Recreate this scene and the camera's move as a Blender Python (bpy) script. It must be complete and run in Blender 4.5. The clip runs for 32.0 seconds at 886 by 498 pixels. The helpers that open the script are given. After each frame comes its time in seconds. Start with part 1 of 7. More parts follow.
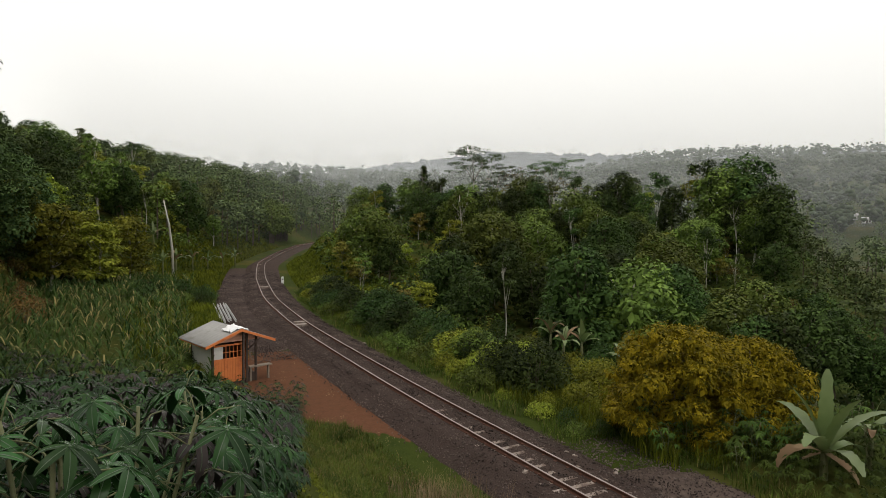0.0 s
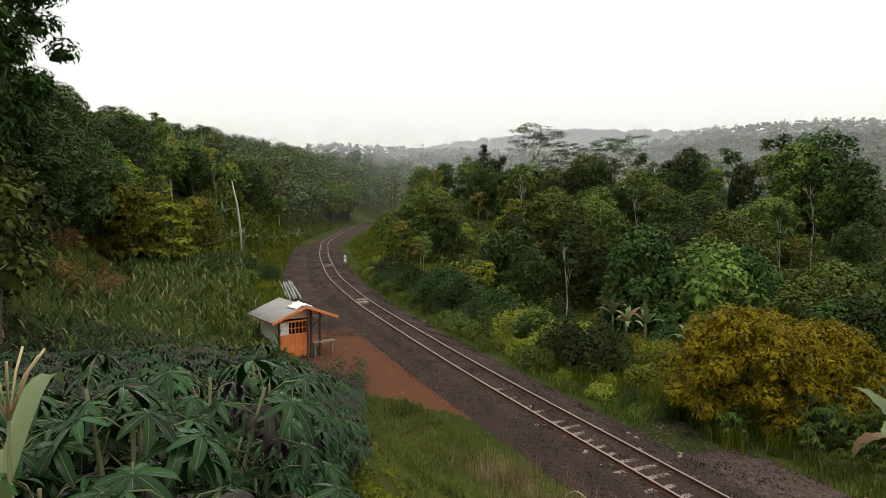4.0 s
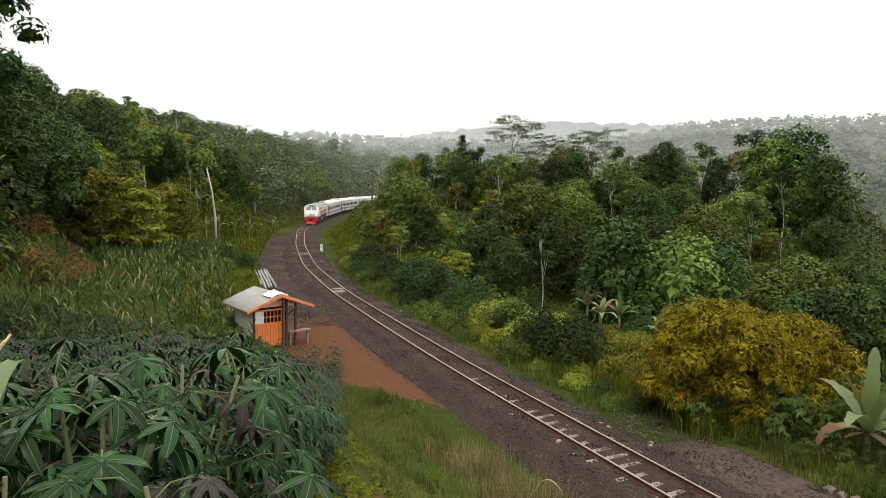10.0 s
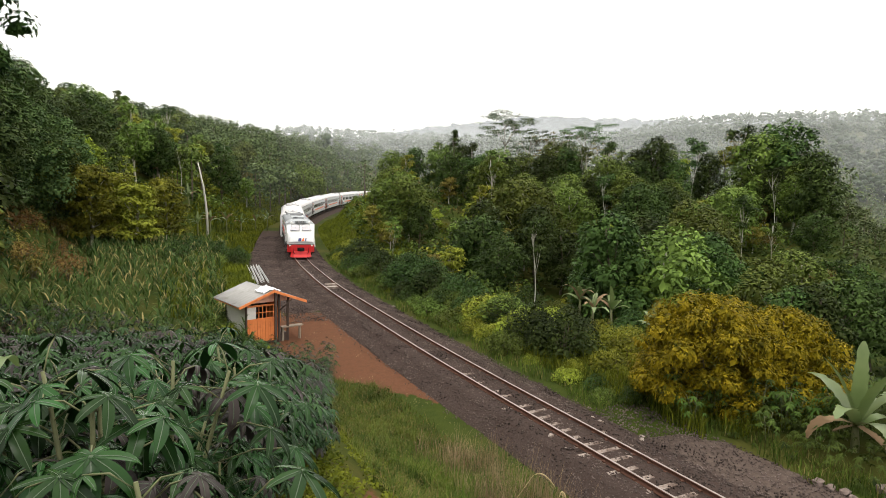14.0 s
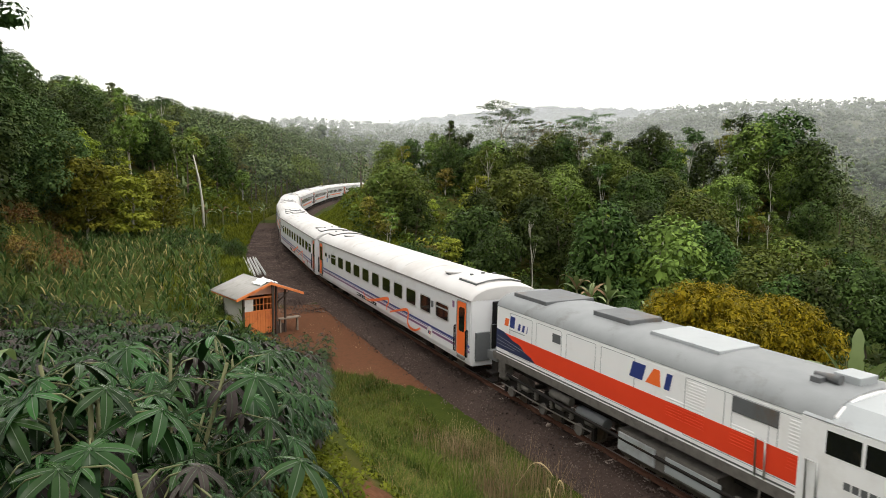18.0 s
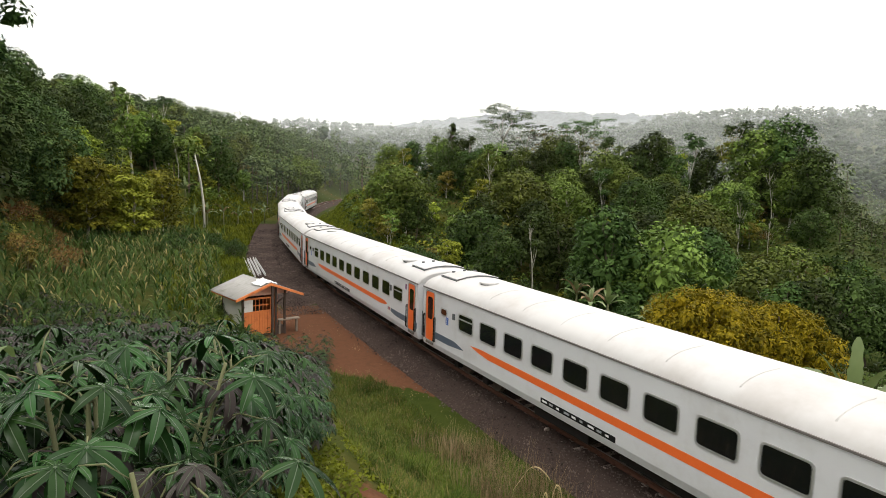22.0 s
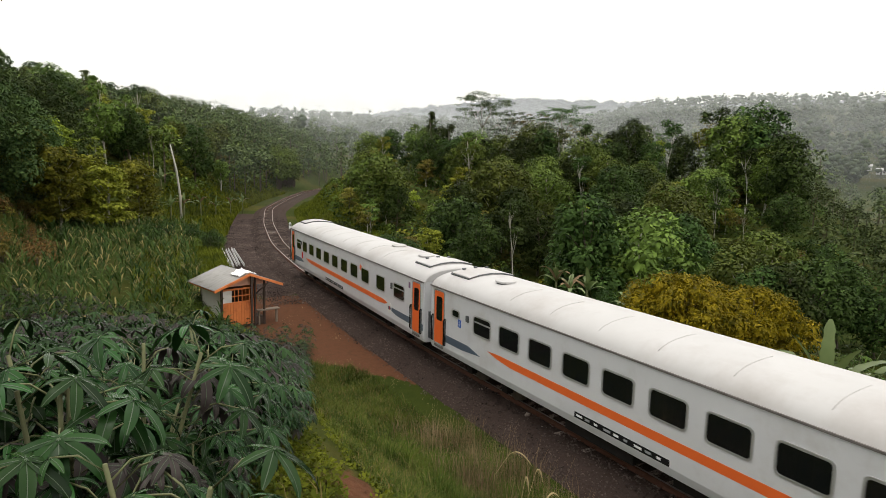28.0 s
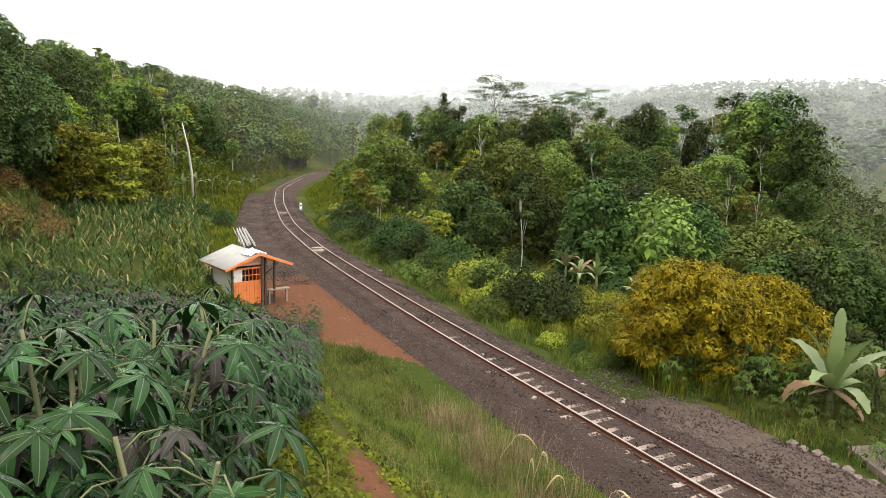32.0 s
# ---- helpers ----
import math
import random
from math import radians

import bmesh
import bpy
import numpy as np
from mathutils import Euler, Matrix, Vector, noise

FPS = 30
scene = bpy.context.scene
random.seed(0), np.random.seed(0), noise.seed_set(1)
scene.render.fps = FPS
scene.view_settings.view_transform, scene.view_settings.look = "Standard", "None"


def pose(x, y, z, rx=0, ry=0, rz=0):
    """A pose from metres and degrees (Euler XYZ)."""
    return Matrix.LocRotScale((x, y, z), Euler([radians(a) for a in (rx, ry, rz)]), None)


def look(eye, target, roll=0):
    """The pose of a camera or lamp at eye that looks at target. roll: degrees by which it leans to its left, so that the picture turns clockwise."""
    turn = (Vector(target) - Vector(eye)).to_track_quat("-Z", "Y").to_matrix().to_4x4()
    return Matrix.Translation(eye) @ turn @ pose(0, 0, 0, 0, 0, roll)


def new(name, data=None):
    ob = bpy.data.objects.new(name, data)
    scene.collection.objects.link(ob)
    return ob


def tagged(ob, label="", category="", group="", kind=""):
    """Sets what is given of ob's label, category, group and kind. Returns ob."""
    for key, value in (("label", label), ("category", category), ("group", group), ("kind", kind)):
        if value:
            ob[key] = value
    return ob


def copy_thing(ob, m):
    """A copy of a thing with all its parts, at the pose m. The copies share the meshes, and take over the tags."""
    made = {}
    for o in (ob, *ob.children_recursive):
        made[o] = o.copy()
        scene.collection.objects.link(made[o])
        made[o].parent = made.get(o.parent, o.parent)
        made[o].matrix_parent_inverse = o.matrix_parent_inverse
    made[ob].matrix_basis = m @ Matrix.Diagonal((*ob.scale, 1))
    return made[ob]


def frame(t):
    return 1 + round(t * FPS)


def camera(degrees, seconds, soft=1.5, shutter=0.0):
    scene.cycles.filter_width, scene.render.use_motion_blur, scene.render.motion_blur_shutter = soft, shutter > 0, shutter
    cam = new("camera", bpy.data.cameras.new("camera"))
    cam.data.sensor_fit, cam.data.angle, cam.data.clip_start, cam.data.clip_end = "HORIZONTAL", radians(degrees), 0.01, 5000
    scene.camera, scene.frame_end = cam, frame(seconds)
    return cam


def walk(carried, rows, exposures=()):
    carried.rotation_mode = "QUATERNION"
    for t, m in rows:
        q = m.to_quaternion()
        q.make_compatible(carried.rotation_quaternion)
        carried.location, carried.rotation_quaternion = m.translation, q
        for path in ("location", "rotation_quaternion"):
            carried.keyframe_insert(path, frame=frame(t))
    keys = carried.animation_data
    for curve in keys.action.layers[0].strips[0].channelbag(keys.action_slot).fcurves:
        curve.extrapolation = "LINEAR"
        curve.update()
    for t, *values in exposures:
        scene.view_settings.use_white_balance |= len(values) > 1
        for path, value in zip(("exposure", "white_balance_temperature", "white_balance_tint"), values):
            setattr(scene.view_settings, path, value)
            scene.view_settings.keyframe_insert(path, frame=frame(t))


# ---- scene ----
cam = camera(70.0, 32.0, soft=0.5, shutter=0.08)
EYE = 7.61   # height of the eye over the rail heads


def held(dx, dz, yaw, pitch, roll):
    """The hand-held camera: drift in metres, turn to the right, tilt downwards and lean in degrees."""
    return pose(dx, 0, EYE + dz, 90 - pitch, 0, -yaw) @ pose(0, 0, 0, 0, 0, roll)


walk(cam, [
    (0.0, held(-0.055, 0.035, 1.45, 2.65, 0.81)),
    (0.5, held(-0.054, 0.034, 1.45, 2.62, 0.62)),
    (1.0, held(-0.054, 0.034, 0.23, 2.64, 0.85)),
    (1.5, held(-0.053, 0.033, -2.27, 2.99, 0.80)),
    (2.0, held(-0.053, 0.032, -2.51, 3.05, 1.07)),
    (2.5, held(-0.052, 0.032, -3.55, 2.30, 0.28)),
    (3.0, held(-0.052, 0.031, -5.04, 2.37, 0.27)),
    (3.5, held(-0.051, 0.030, -4.65, 3.67, 0.43)),
    (5.5, held(-0.050, 0.028, -2.32, 5.26, 0.52)),
    (6.0, held(-0.049, 0.027, -2.26, 4.89, 0.66)),
    (6.5, held(-0.049, 0.027, -2.93, 4.46, 0.36)),
    (7.0, held(-0.048, 0.026, -3.14, 4.07, 0.60)),
    (7.5, held(-0.048, 0.025, -2.99, 4.51, 0.88)),
    (8.0, held(-0.047, 0.025, -2.16, 5.21, 1.22)),
    (8.5, held(-0.046, 0.024, -1.90, 4.95, 1.47)),
    (9.0, held(-0.046, 0.023, -1.74, 4.83, 1.42)),
    (9.5, held(-0.045, 0.023, -1.68, 4.90, 1.64)),
    (10.0, held(-0.045, 0.022, -1.88, 5.44, 1.38)),
    (10.5, held(-0.043, 0.022, -2.21, 5.81, 1.17)),
    (11.0, held(-0.042, 0.021, -2.01, 5.75, 0.99)),
    (11.5, held(-0.040, 0.021, -1.89, 5.75, 1.14)),
    (12.0, held(-0.039, 0.021, -1.64, 5.79, 1.32)),
    (12.5, held(-0.037, 0.021, -1.35, 5.55, 1.35)),
    (13.0, held(-0.036, 0.020, -1.17, 5.87, 1.27)),
    (13.5, held(-0.036, 0.020, -1.25, 6.15, 1.38)),
    (14.0, held(-0.036, 0.020, -1.21, 5.86, 1.39)),
    (14.5, held(-0.036, 0.020, -1.16, 6.04, 1.36)),
    (16.5, held(-0.035, 0.018, -0.86, 6.43, 1.49)),
    (17.0, held(-0.035, 0.018, -1.02, 6.36, 1.40)),
    (17.5, held(-0.035, 0.018, -0.92, 6.51, 1.25)),
    (18.0, held(-0.035, 0.018, -0.91, 6.67, 1.03)),
    (18.5, held(-0.035, 0.017, -0.78, 6.48, 1.29)),
    (19.0, held(-0.035, 0.017, -0.91, 6.23, 1.23)),
    (19.5, held(-0.035, 0.017, -0.89, 6.33, 1.21)),
    (20.0, held(-0.035, 0.017, -0.76, 6.40, 1.30)),
    (20.5, held(-0.035, 0.016, -1.18, 6.17, 1.12)),
    (21.0, held(-0.034, 0.016, -1.30, 6.24, 1.29)),
    (21.5, held(-0.034, 0.016, -1.09, 6.40, 1.52)),
    (22.0, held(-0.034, 0.016, -0.94, 6.41, 1.73)),
    (22.5, held(-0.034, 0.015, -0.85, 5.89, 1.63)),
    (23.0, held(-0.034, 0.015, -0.73, 5.77, 1.56)),
    (23.5, held(-0.032, 0.014, -0.44, 6.07, 1.59)),
    (24.0, held(-0.030, 0.014, -0.63, 6.26, 1.47)),
    (24.5, held(-0.028, 0.013, -0.78, 5.74, 1.83)),
    (25.0, held(-0.026, 0.013, 0.12, 6.16, 1.50)),
    (25.5, held(-0.024, 0.013, 1.08, 6.08, 1.96)),
    (26.0, held(-0.022, 0.012, 0.67, 6.11, 1.71)),
    (26.5, held(-0.019, 0.010, 1.04, 6.65, 1.51)),
    (28.5, held(-0.006, 0.003, 0.60, 7.70, 1.10)),
    (29.0, held(-0.005, 0.003, 0.14, 8.08, 1.04)),
    (29.5, held(-0.004, 0.002, 0.15, 8.09, 1.09)),
    (30.0, held(-0.003, 0.002, 0.34, 8.03, 1.48)),
    (30.5, held(-0.003, 0.001, -0.05, 7.87, 1.57)),
    (31.0, held(-0.002, 0.001, 0.06, 8.41, 1.66)),
    (31.5, held(-0.001, 0.000, 0.07, 8.47, 1.80)),
    (32.0, held(0.000, 0.000, 0.00, 8.99, 2.11)),
], exposures=[(0.0, -1.78), (3.0, -1.74), (5.5, -1.22), (9.0, -1.22), (11.0, -0.92), (14.5, -0.9), (17.0, -0.82), (18.2, -1.0), (22.0, -1.0), (23.0, -1.33), (25.5, -1.26), (28.3, -1.33), (29.2, -1.33), (30.0, -0.8), (31.0, -0.42), (32.0, -0.42)])

# ---- world and light: bright overcast ----
world = bpy.data.worlds.new("overcast")
scene.world = world
world.use_nodes = True
wn, wl = world.node_tree.nodes, world.node_tree.links
wn.clear()
sky = wn.new("ShaderNodeTexSky")
sky.sky_type, sky.sun_disc = "NISHITA", False
sky.sun_elevation, sky.sun_rotation = radians(79), radians(141)
sky.air_density, sky.dust_density, sky.ozone_density = 1.0, 6.0, 1.0
sky_bg = wn.new("ShaderNodeBackground")
sky_bg.inputs["Strength"].default_value = 0.05
wl.new(sky.outputs[0], sky_bg.inputs[0])
cloud = wn.new("ShaderNodeBackground")
cloud.inputs["Color"].default_value = (1.0, 0.975, 0.92, 1)
# thick cloud, brighter overhead than at the horizon
place_in_sky, split = wn.new("ShaderNodeTexCoord"), wn.new("ShaderNodeSeparateXYZ")
rise = wn.new("ShaderNodeMapRange")
rise.inputs["To Min"].default_value, rise.inputs["To Max"].default_value = 3.35, 4.3
wl.new(place_in_sky.outputs["Generated"], split.inputs[0])
wl.new(split.outputs["Z"], rise.inputs["Value"])
wl.new(rise.outputs[0], cloud.inputs["Strength"])
both = wn.new("ShaderNodeAddShader")
wl.new(sky_bg.outputs[0], both.inputs[0])
wl.new(cloud.outputs[0], both.inputs[1])
wo = wn.new("ShaderNodeOutputWorld")
wl.new(both.outputs[0], wo.inputs[0])

sun = new("sun", bpy.data.lights.new("sun", "SUN"))
sun.data.energy, sun.data.angle, sun.data.color = 1.5, radians(16), (1.0, 0.96, 0.9)
sun.matrix_world = look((8, -10, 66), (0, 0, 0))

# ---- materials ----
def mat(name, build):
    m = bpy.data.materials.new(name)
    m.use_nodes = True
    nt = m.node_tree
    nt.nodes.clear()
    out = nt.nodes.new("ShaderNodeOutputMaterial")
    nt.links.new(build(nt), out.inputs["Surface"])
    return m


def node(nt, kind, **values):
    n = nt.nodes.new(kind)
    for key, value in values.items():
        n.inputs[key.replace("_", " ")].default_value = value
    return n


def noise_tex(nt, scale, detail=4.0, rough=0.55):
    n = node(nt, "ShaderNodeTexNoise", Scale=scale, Detail=detail, Roughness=rough)
    co = nt.nodes.new("ShaderNodeTexCoord")
    nt.links.new(co.outputs["Object"], n.inputs["Vector"])
    return n


def ramp(nt, fac, stops):
    r = nt.nodes.new("ShaderNodeValToRGB")
    els = r.color_ramp.elements
    while len(els) < len(stops):
        els.new(0.5)
    for e, (p, c) in zip(els, stops):
        e.position, e.color = p, (*c, 1)
    nt.links.new(fac, r.inputs[0])
    return r.outputs[0]


def mix(nt, fac, a, b, mode="MIX"):
    n = nt.nodes.new("ShaderNodeMix")
    n.data_type, n.blend_type = "RGBA", mode
    for sock, v in ((n.inputs[0], fac), (n.inputs[6], a), (n.inputs[7], b)):
        if isinstance(v, bpy.types.NodeSocket):
            nt.links.new(v, sock)
        else:
            sock.default_value = (*v, 1) if isinstance(v, tuple) else v
    return n.outputs[2]


def principled(nt, colour, rough=0.6, metal=0.0, spec=0.5, bump=None, dist=0.01):
    p = node(nt, "ShaderNodeBsdfPrincipled", Roughness=rough, Metallic=metal)
    p.inputs["Specular IOR Level"].default_value = spec
    if isinstance(colour, tuple):
        p.inputs["Base Color"].default_value = (*colour, 1)
    else:
        nt.links.new(colour, p.inputs["Base Color"])
    if bump is not None:
        b = node(nt, "ShaderNodeBump", Strength=0.6, Distance=dist)
        nt.links.new(bump, b.inputs["Height"])
        nt.links.new(b.outputs[0], p.inputs["Normal"])
    return p


def worn(name, a, b, scale=6.0, rough=0.6, metal=0.0, spec=0.5, dist=0.004, dirt=None, dirt_at=(0.55, 0.75)):
    """A surface of two near tones with fine grain, and dirt in patches."""
    def build(nt):
        n1, n2 = noise_tex(nt, scale), noise_tex(nt, scale * 9, 3)
        col = mix(nt, n1.outputs[0], a, b)
        if dirt:
            n3 = noise_tex(nt, scale * 0.35, 6, 0.7)
            col = mix(nt, ramp(nt, n3.outputs[0], [(dirt_at[0], (0, 0, 0)), (dirt_at[1], (1, 1, 1))]), col, dirt)
        return principled(nt, col, rough, metal, spec, n2.outputs[0], dist).outputs[0]
    return mat(name, build)


def leafy(name, dark, light, tip=None, gloss=0.5, through_light=0.2, spread=1.0, shine=0.04, patch=0.7):
    """Foliage: tones vary by patch, leaf and plant, some light passing through."""
    def build(nt):
        geo = nt.nodes.new("ShaderNodeNewGeometry")
        info = nt.nodes.new("ShaderNodeObjectInfo")
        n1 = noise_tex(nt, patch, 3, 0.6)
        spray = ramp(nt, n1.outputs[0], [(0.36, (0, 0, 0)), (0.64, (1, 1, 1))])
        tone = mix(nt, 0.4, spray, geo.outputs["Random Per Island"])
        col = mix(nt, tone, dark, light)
        if tip:
            pick = ramp(nt, geo.outputs["Random Per Island"], [(0.8, (0, 0, 0)), (0.95, (1, 1, 1))])
            col = mix(nt, pick, col, tip)
        hsv = nt.nodes.new("ShaderNodeHueSaturation")
        for sock, lo, hi in (("Hue", 0.5 - 0.03 * spread, 0.5 + 0.018 * spread), ("Value", 1 - 0.42 * spread, 1 + 0.55 * spread)):
            mr = nt.nodes.new("ShaderNodeMapRange")
            mr.inputs["To Min"].default_value, mr.inputs["To Max"].default_value = lo, hi
            nt.links.new(info.outputs["Random"], mr.inputs["Value"])
            nt.links.new(mr.outputs[0], hsv.inputs[sock])
        nt.links.new(col, hsv.inputs["Color"])
        p = principled(nt, hsv.outputs[0], gloss, spec=shine)
        tr = nt.nodes.new("ShaderNodeBsdfTranslucent")
        nt.links.new(hsv.outputs[0], tr.inputs[0])
        ms = nt.nodes.new("ShaderNodeMixShader")
        ms.inputs[0].default_value = through_light
        nt.links.new(p.outputs[0], ms.inputs[1])
        nt.links.new(tr.outputs[0], ms.inputs[2])
        return ms.outputs[0]
    return mat(name, build)


def ground_mat():
    """Meadow green, with red laterite where the slope is bare."""
    def build(nt):
        n1, n2, n3 = noise_tex(nt, 0.12, 6, 0.6), noise_tex(nt, 1.3, 6, 0.65), noise_tex(nt, 14, 4)
        green = mix(nt, n2.outputs[0], (0.016, 0.028, 0.005), (0.05, 0.062, 0.011))
        green = mix(nt, ramp(nt, n1.outputs[0], [(0.5, (0, 0, 0)), (0.7, (1, 1, 1))]), green, (0.075, 0.062, 0.016))
        red = mix(nt, n3.outputs[0], (0.06, 0.024, 0.014), (0.17, 0.072, 0.042))
        n4 = noise_tex(nt, 3.5, 6, 0.7)
        red = mix(nt, ramp(nt, n4.outputs[0], [(0.5, (0, 0, 0)), (0.75, (1, 1, 1))]), red, (0.07, 0.035, 0.02))
        att = nt.nodes.new("ShaderNodeAttribute")
        att.attribute_name = "bare"
        wob = nt.nodes.new("ShaderNodeMath")
        wob.operation = "MULTIPLY_ADD"
        nt.links.new(n2.outputs[0], wob.inputs[0])
        wob.inputs[1].default_value = 1.1
        nt.links.new(att.outputs["Fac"], wob.inputs[2])
        col = mix(nt, ramp(nt, wob.outputs[0], [(0.86, (0, 0, 0)), (1.0, (0.9, 0.9, 0.9))]), green, red)
        # dark field soil, with the shade under the cassava put into its colour
        soil_shade = nt.nodes.new("ShaderNodeAttribute")
        soil_shade.attribute_name = "soil_shade"
        col = mix(nt, soil_shade.outputs["Fac"], col, mix(nt, n3.outputs[0], (0.016, 0.012, 0.008), (0.05, 0.034, 0.022)))
        return principled(nt, col, 0.95, spec=0.04, bump=n3.outputs[0], dist=0.05).outputs[0]
    return mat("ground", build)


GROUND = ground_mat()
BALLAST = worn("ballast", (0.028, 0.02, 0.017), (0.085, 0.061, 0.052), 14, 0.95, spec=0.03, dist=0.05, dirt=(0.045, 0.026, 0.02))
STONE = leafy("stone", (0.014, 0.011, 0.01), (0.16, 0.124, 0.11), gloss=0.9, through_light=0.0, spread=0.1)
SANDY = worn("sandy_shoulder", (0.035, 0.025, 0.02), (0.13, 0.098, 0.082), 5, 0.95, spec=0.03, dist=0.04, dirt=(0.07, 0.05, 0.04))
RAIL_SIDE = worn("rail_rust", (0.09, 0.042, 0.03), (0.15, 0.075, 0.052), 12, 0.85, 0.2, spec=0.15)
RAIL_TOP = worn("rail_top", (0.24, 0.2, 0.175), (0.34, 0.29, 0.26), 12, 0.5, 0.5)
CONCRETE = worn("concrete", (0.24, 0.195, 0.165), (0.36, 0.3, 0.26), 7, 0.85, dirt=(0.1, 0.065, 0.048), dirt_at=(0.42, 0.6))
BARK = worn("bark", (0.07, 0.055, 0.04), (0.17, 0.14, 0.11), 4, 0.9, spec=0.2, dist=0.02)
PALE_BARK = worn("pale_bark", (0.3, 0.28, 0.24), (0.5, 0.47, 0.41), 3, 0.85, spec=0.2, dist=0.01)
# near-black ends put the shade of crown gaps into the leaf colour
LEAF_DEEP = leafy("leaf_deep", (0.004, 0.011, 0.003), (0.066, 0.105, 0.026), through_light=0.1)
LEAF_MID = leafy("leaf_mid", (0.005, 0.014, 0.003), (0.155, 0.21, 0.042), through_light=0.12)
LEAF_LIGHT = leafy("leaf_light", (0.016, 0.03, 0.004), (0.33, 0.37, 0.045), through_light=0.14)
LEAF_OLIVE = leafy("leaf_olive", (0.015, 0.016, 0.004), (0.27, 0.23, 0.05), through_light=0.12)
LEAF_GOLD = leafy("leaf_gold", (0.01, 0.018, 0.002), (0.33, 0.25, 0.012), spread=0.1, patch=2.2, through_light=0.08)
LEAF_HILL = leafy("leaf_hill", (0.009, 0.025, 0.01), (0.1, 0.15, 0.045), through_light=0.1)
# haze of distance is put into these two far leaf tones
LEAF_SKYLINE_HAZED = leafy("leaf_skyline_hazed", (0.055, 0.08, 0.05), (0.085, 0.115, 0.065), through_light=0.1)
LEAF_FAR_HAZED = leafy("leaf_far_hazed", (0.02, 0.042, 0.016), (0.13, 0.18, 0.06), through_light=0.1)

# ---- shape helpers ----
def part(name, bm, material, parent=None, label=""):
    """Link a bmesh (or a ready mesh) as one mesh object under a thing or a part."""
    if isinstance(bm, bmesh.types.BMesh):
        me = bpy.data.meshes.new(name)
        bm.to_mesh(me)
        bm.free()
        me.materials.append(material)
    else:
        me = bm
    ob = new(name, me)
    ob.parent = parent
    if label:
        ob["label"] = label
    return ob


def block(*boxes, bevel=0.0):
    """Boxes (x0, x1, y0, y1, z0, z1) in one bmesh, edges rounded by bevel."""
    bm = bmesh.new()
    for x0, x1, y0, y1, z0, z1 in boxes:
        vs = bmesh.ops.create_cube(bm, size=1)["verts"]
        for v in vs:
            v.co = ((x0 + x1) / 2 + v.co.x * (x1 - x0), (y0 + y1) / 2 + v.co.y * (y1 - y0), (z0 + z1) / 2 + v.co.z * (z1 - z0))
    if bevel:
        bmesh.ops.bevel(bm, geom=bm.edges[:], offset=bevel, segments=2, affect="EDGES", profile=0.7)
    return bm


def rounded(cy, cz, w, h, r=0.08, n=3):
    """Outline of a rounded rectangle in the y-z plane."""
    pts = []
    for sy, sz, a0 in ((1, 1, 0), (-1, 1, 90), (-1, -1, 180), (1, -1, 270)):
        for i in range(n + 1):
            a = radians(a0 + 90 * i / n)
            pts.append((cy + sy * (w / 2 - r) + r * math.cos(a), cz + sz * (h / 2 - r) + r * math.sin(a)))
    return pts


def plate(outline, x0, x1, bm=None):
    """An outline in the y-z plane given thickness from x0 to x1."""
    bm = bm or bmesh.new()
    a = [bm.verts.new((x0, y, z)) for y, z in outline]
    b = [bm.verts.new((x1, y, z)) for y, z in outline]
    n = len(outline)
    bm.faces.new(a[::-1])
    bm.faces.new(b)
    for i in range(n):
        bm.faces.new((a[i], a[(i + 1) % n], b[(i + 1) % n], b[i]))
    bmesh.ops.recalc_face_normals(bm, faces=bm.faces[:])
    return bm


def ring(outer, inner, x0, x1):
    """A frame between two outlines, from x0 to x1."""
    bm = bmesh.new()
    n = len(outer)
    rows = [[bm.verts.new((x, y, z)) for y, z in o] for x, o in ((x0, outer), (x1, outer), (x1, inner), (x0, inner))]
    for k in range(4):
        for i in range(n):
            bm.faces.new((rows[k][i], rows[k][(i + 1) % n], rows[(k + 1) % 4][(i + 1) % n], rows[(k + 1) % 4][i]))
    bmesh.ops.recalc_face_normals(bm, faces=bm.faces[:])
    return bm


def loft(sections, closed=False, caps=False, smooth=False):
    """Skin over equal-length point rows."""
    bm = bmesh.new()
    rows = [[bm.verts.new(p) for p in sec] for sec in sections]
    n = len(rows[0])
    for a, b in zip(rows, rows[1:]):
        for i in range(n if closed else n - 1):
            bm.faces.new((a[i], a[(i + 1) % n], b[(i + 1) % n], b[i])).smooth = smooth
    if caps:
        bm.faces.new(rows[0][::-1])
        bm.faces.new(rows[-1])
    bmesh.ops.recalc_face_normals(bm, faces=bm.faces[:])
    return bm


def tube(path, radii, sides=6, bm=None):
    """A round, tapering limb through points."""
    bm = bm or bmesh.new()
    rows = []
    for i, p in enumerate(path):
        p = Vector(p)
        d = (Vector(path[min(i + 1, len(path) - 1)]) - Vector(path[max(i - 1, 0)])).normalized()
        a = d.orthogonal().normalized()
        b = d.cross(a)
        r = radii[i] if isinstance(radii, (list, tuple)) else radii
        rows.append([bm.verts.new(p + (a * math.cos(t) + b * math.sin(t)) * r) for t in (2 * math.pi * k / sides for k in range(sides))])
    for a, b in zip(rows, rows[1:]):
        ref = min(range(sides), key=lambda k: (b[k].co - a[0].co).length)
        for i in range(sides):
            bm.faces.new((a[i], a[(i + 1) % sides], b[(ref + i + 1) % sides], b[(ref + i) % sides])).smooth = True
    bm.faces.new(rows[0][::-1])
    bm.faces.new(rows[-1])
    return bm


def disc_x(cy, cz, r, x0, x1, n=20, bm=None):
    return plate([(cy + r * math.cos(2 * math.pi * i / n), cz + r * math.sin(2 * math.pi * i / n)) for i in range(n)], x0, x1, bm)

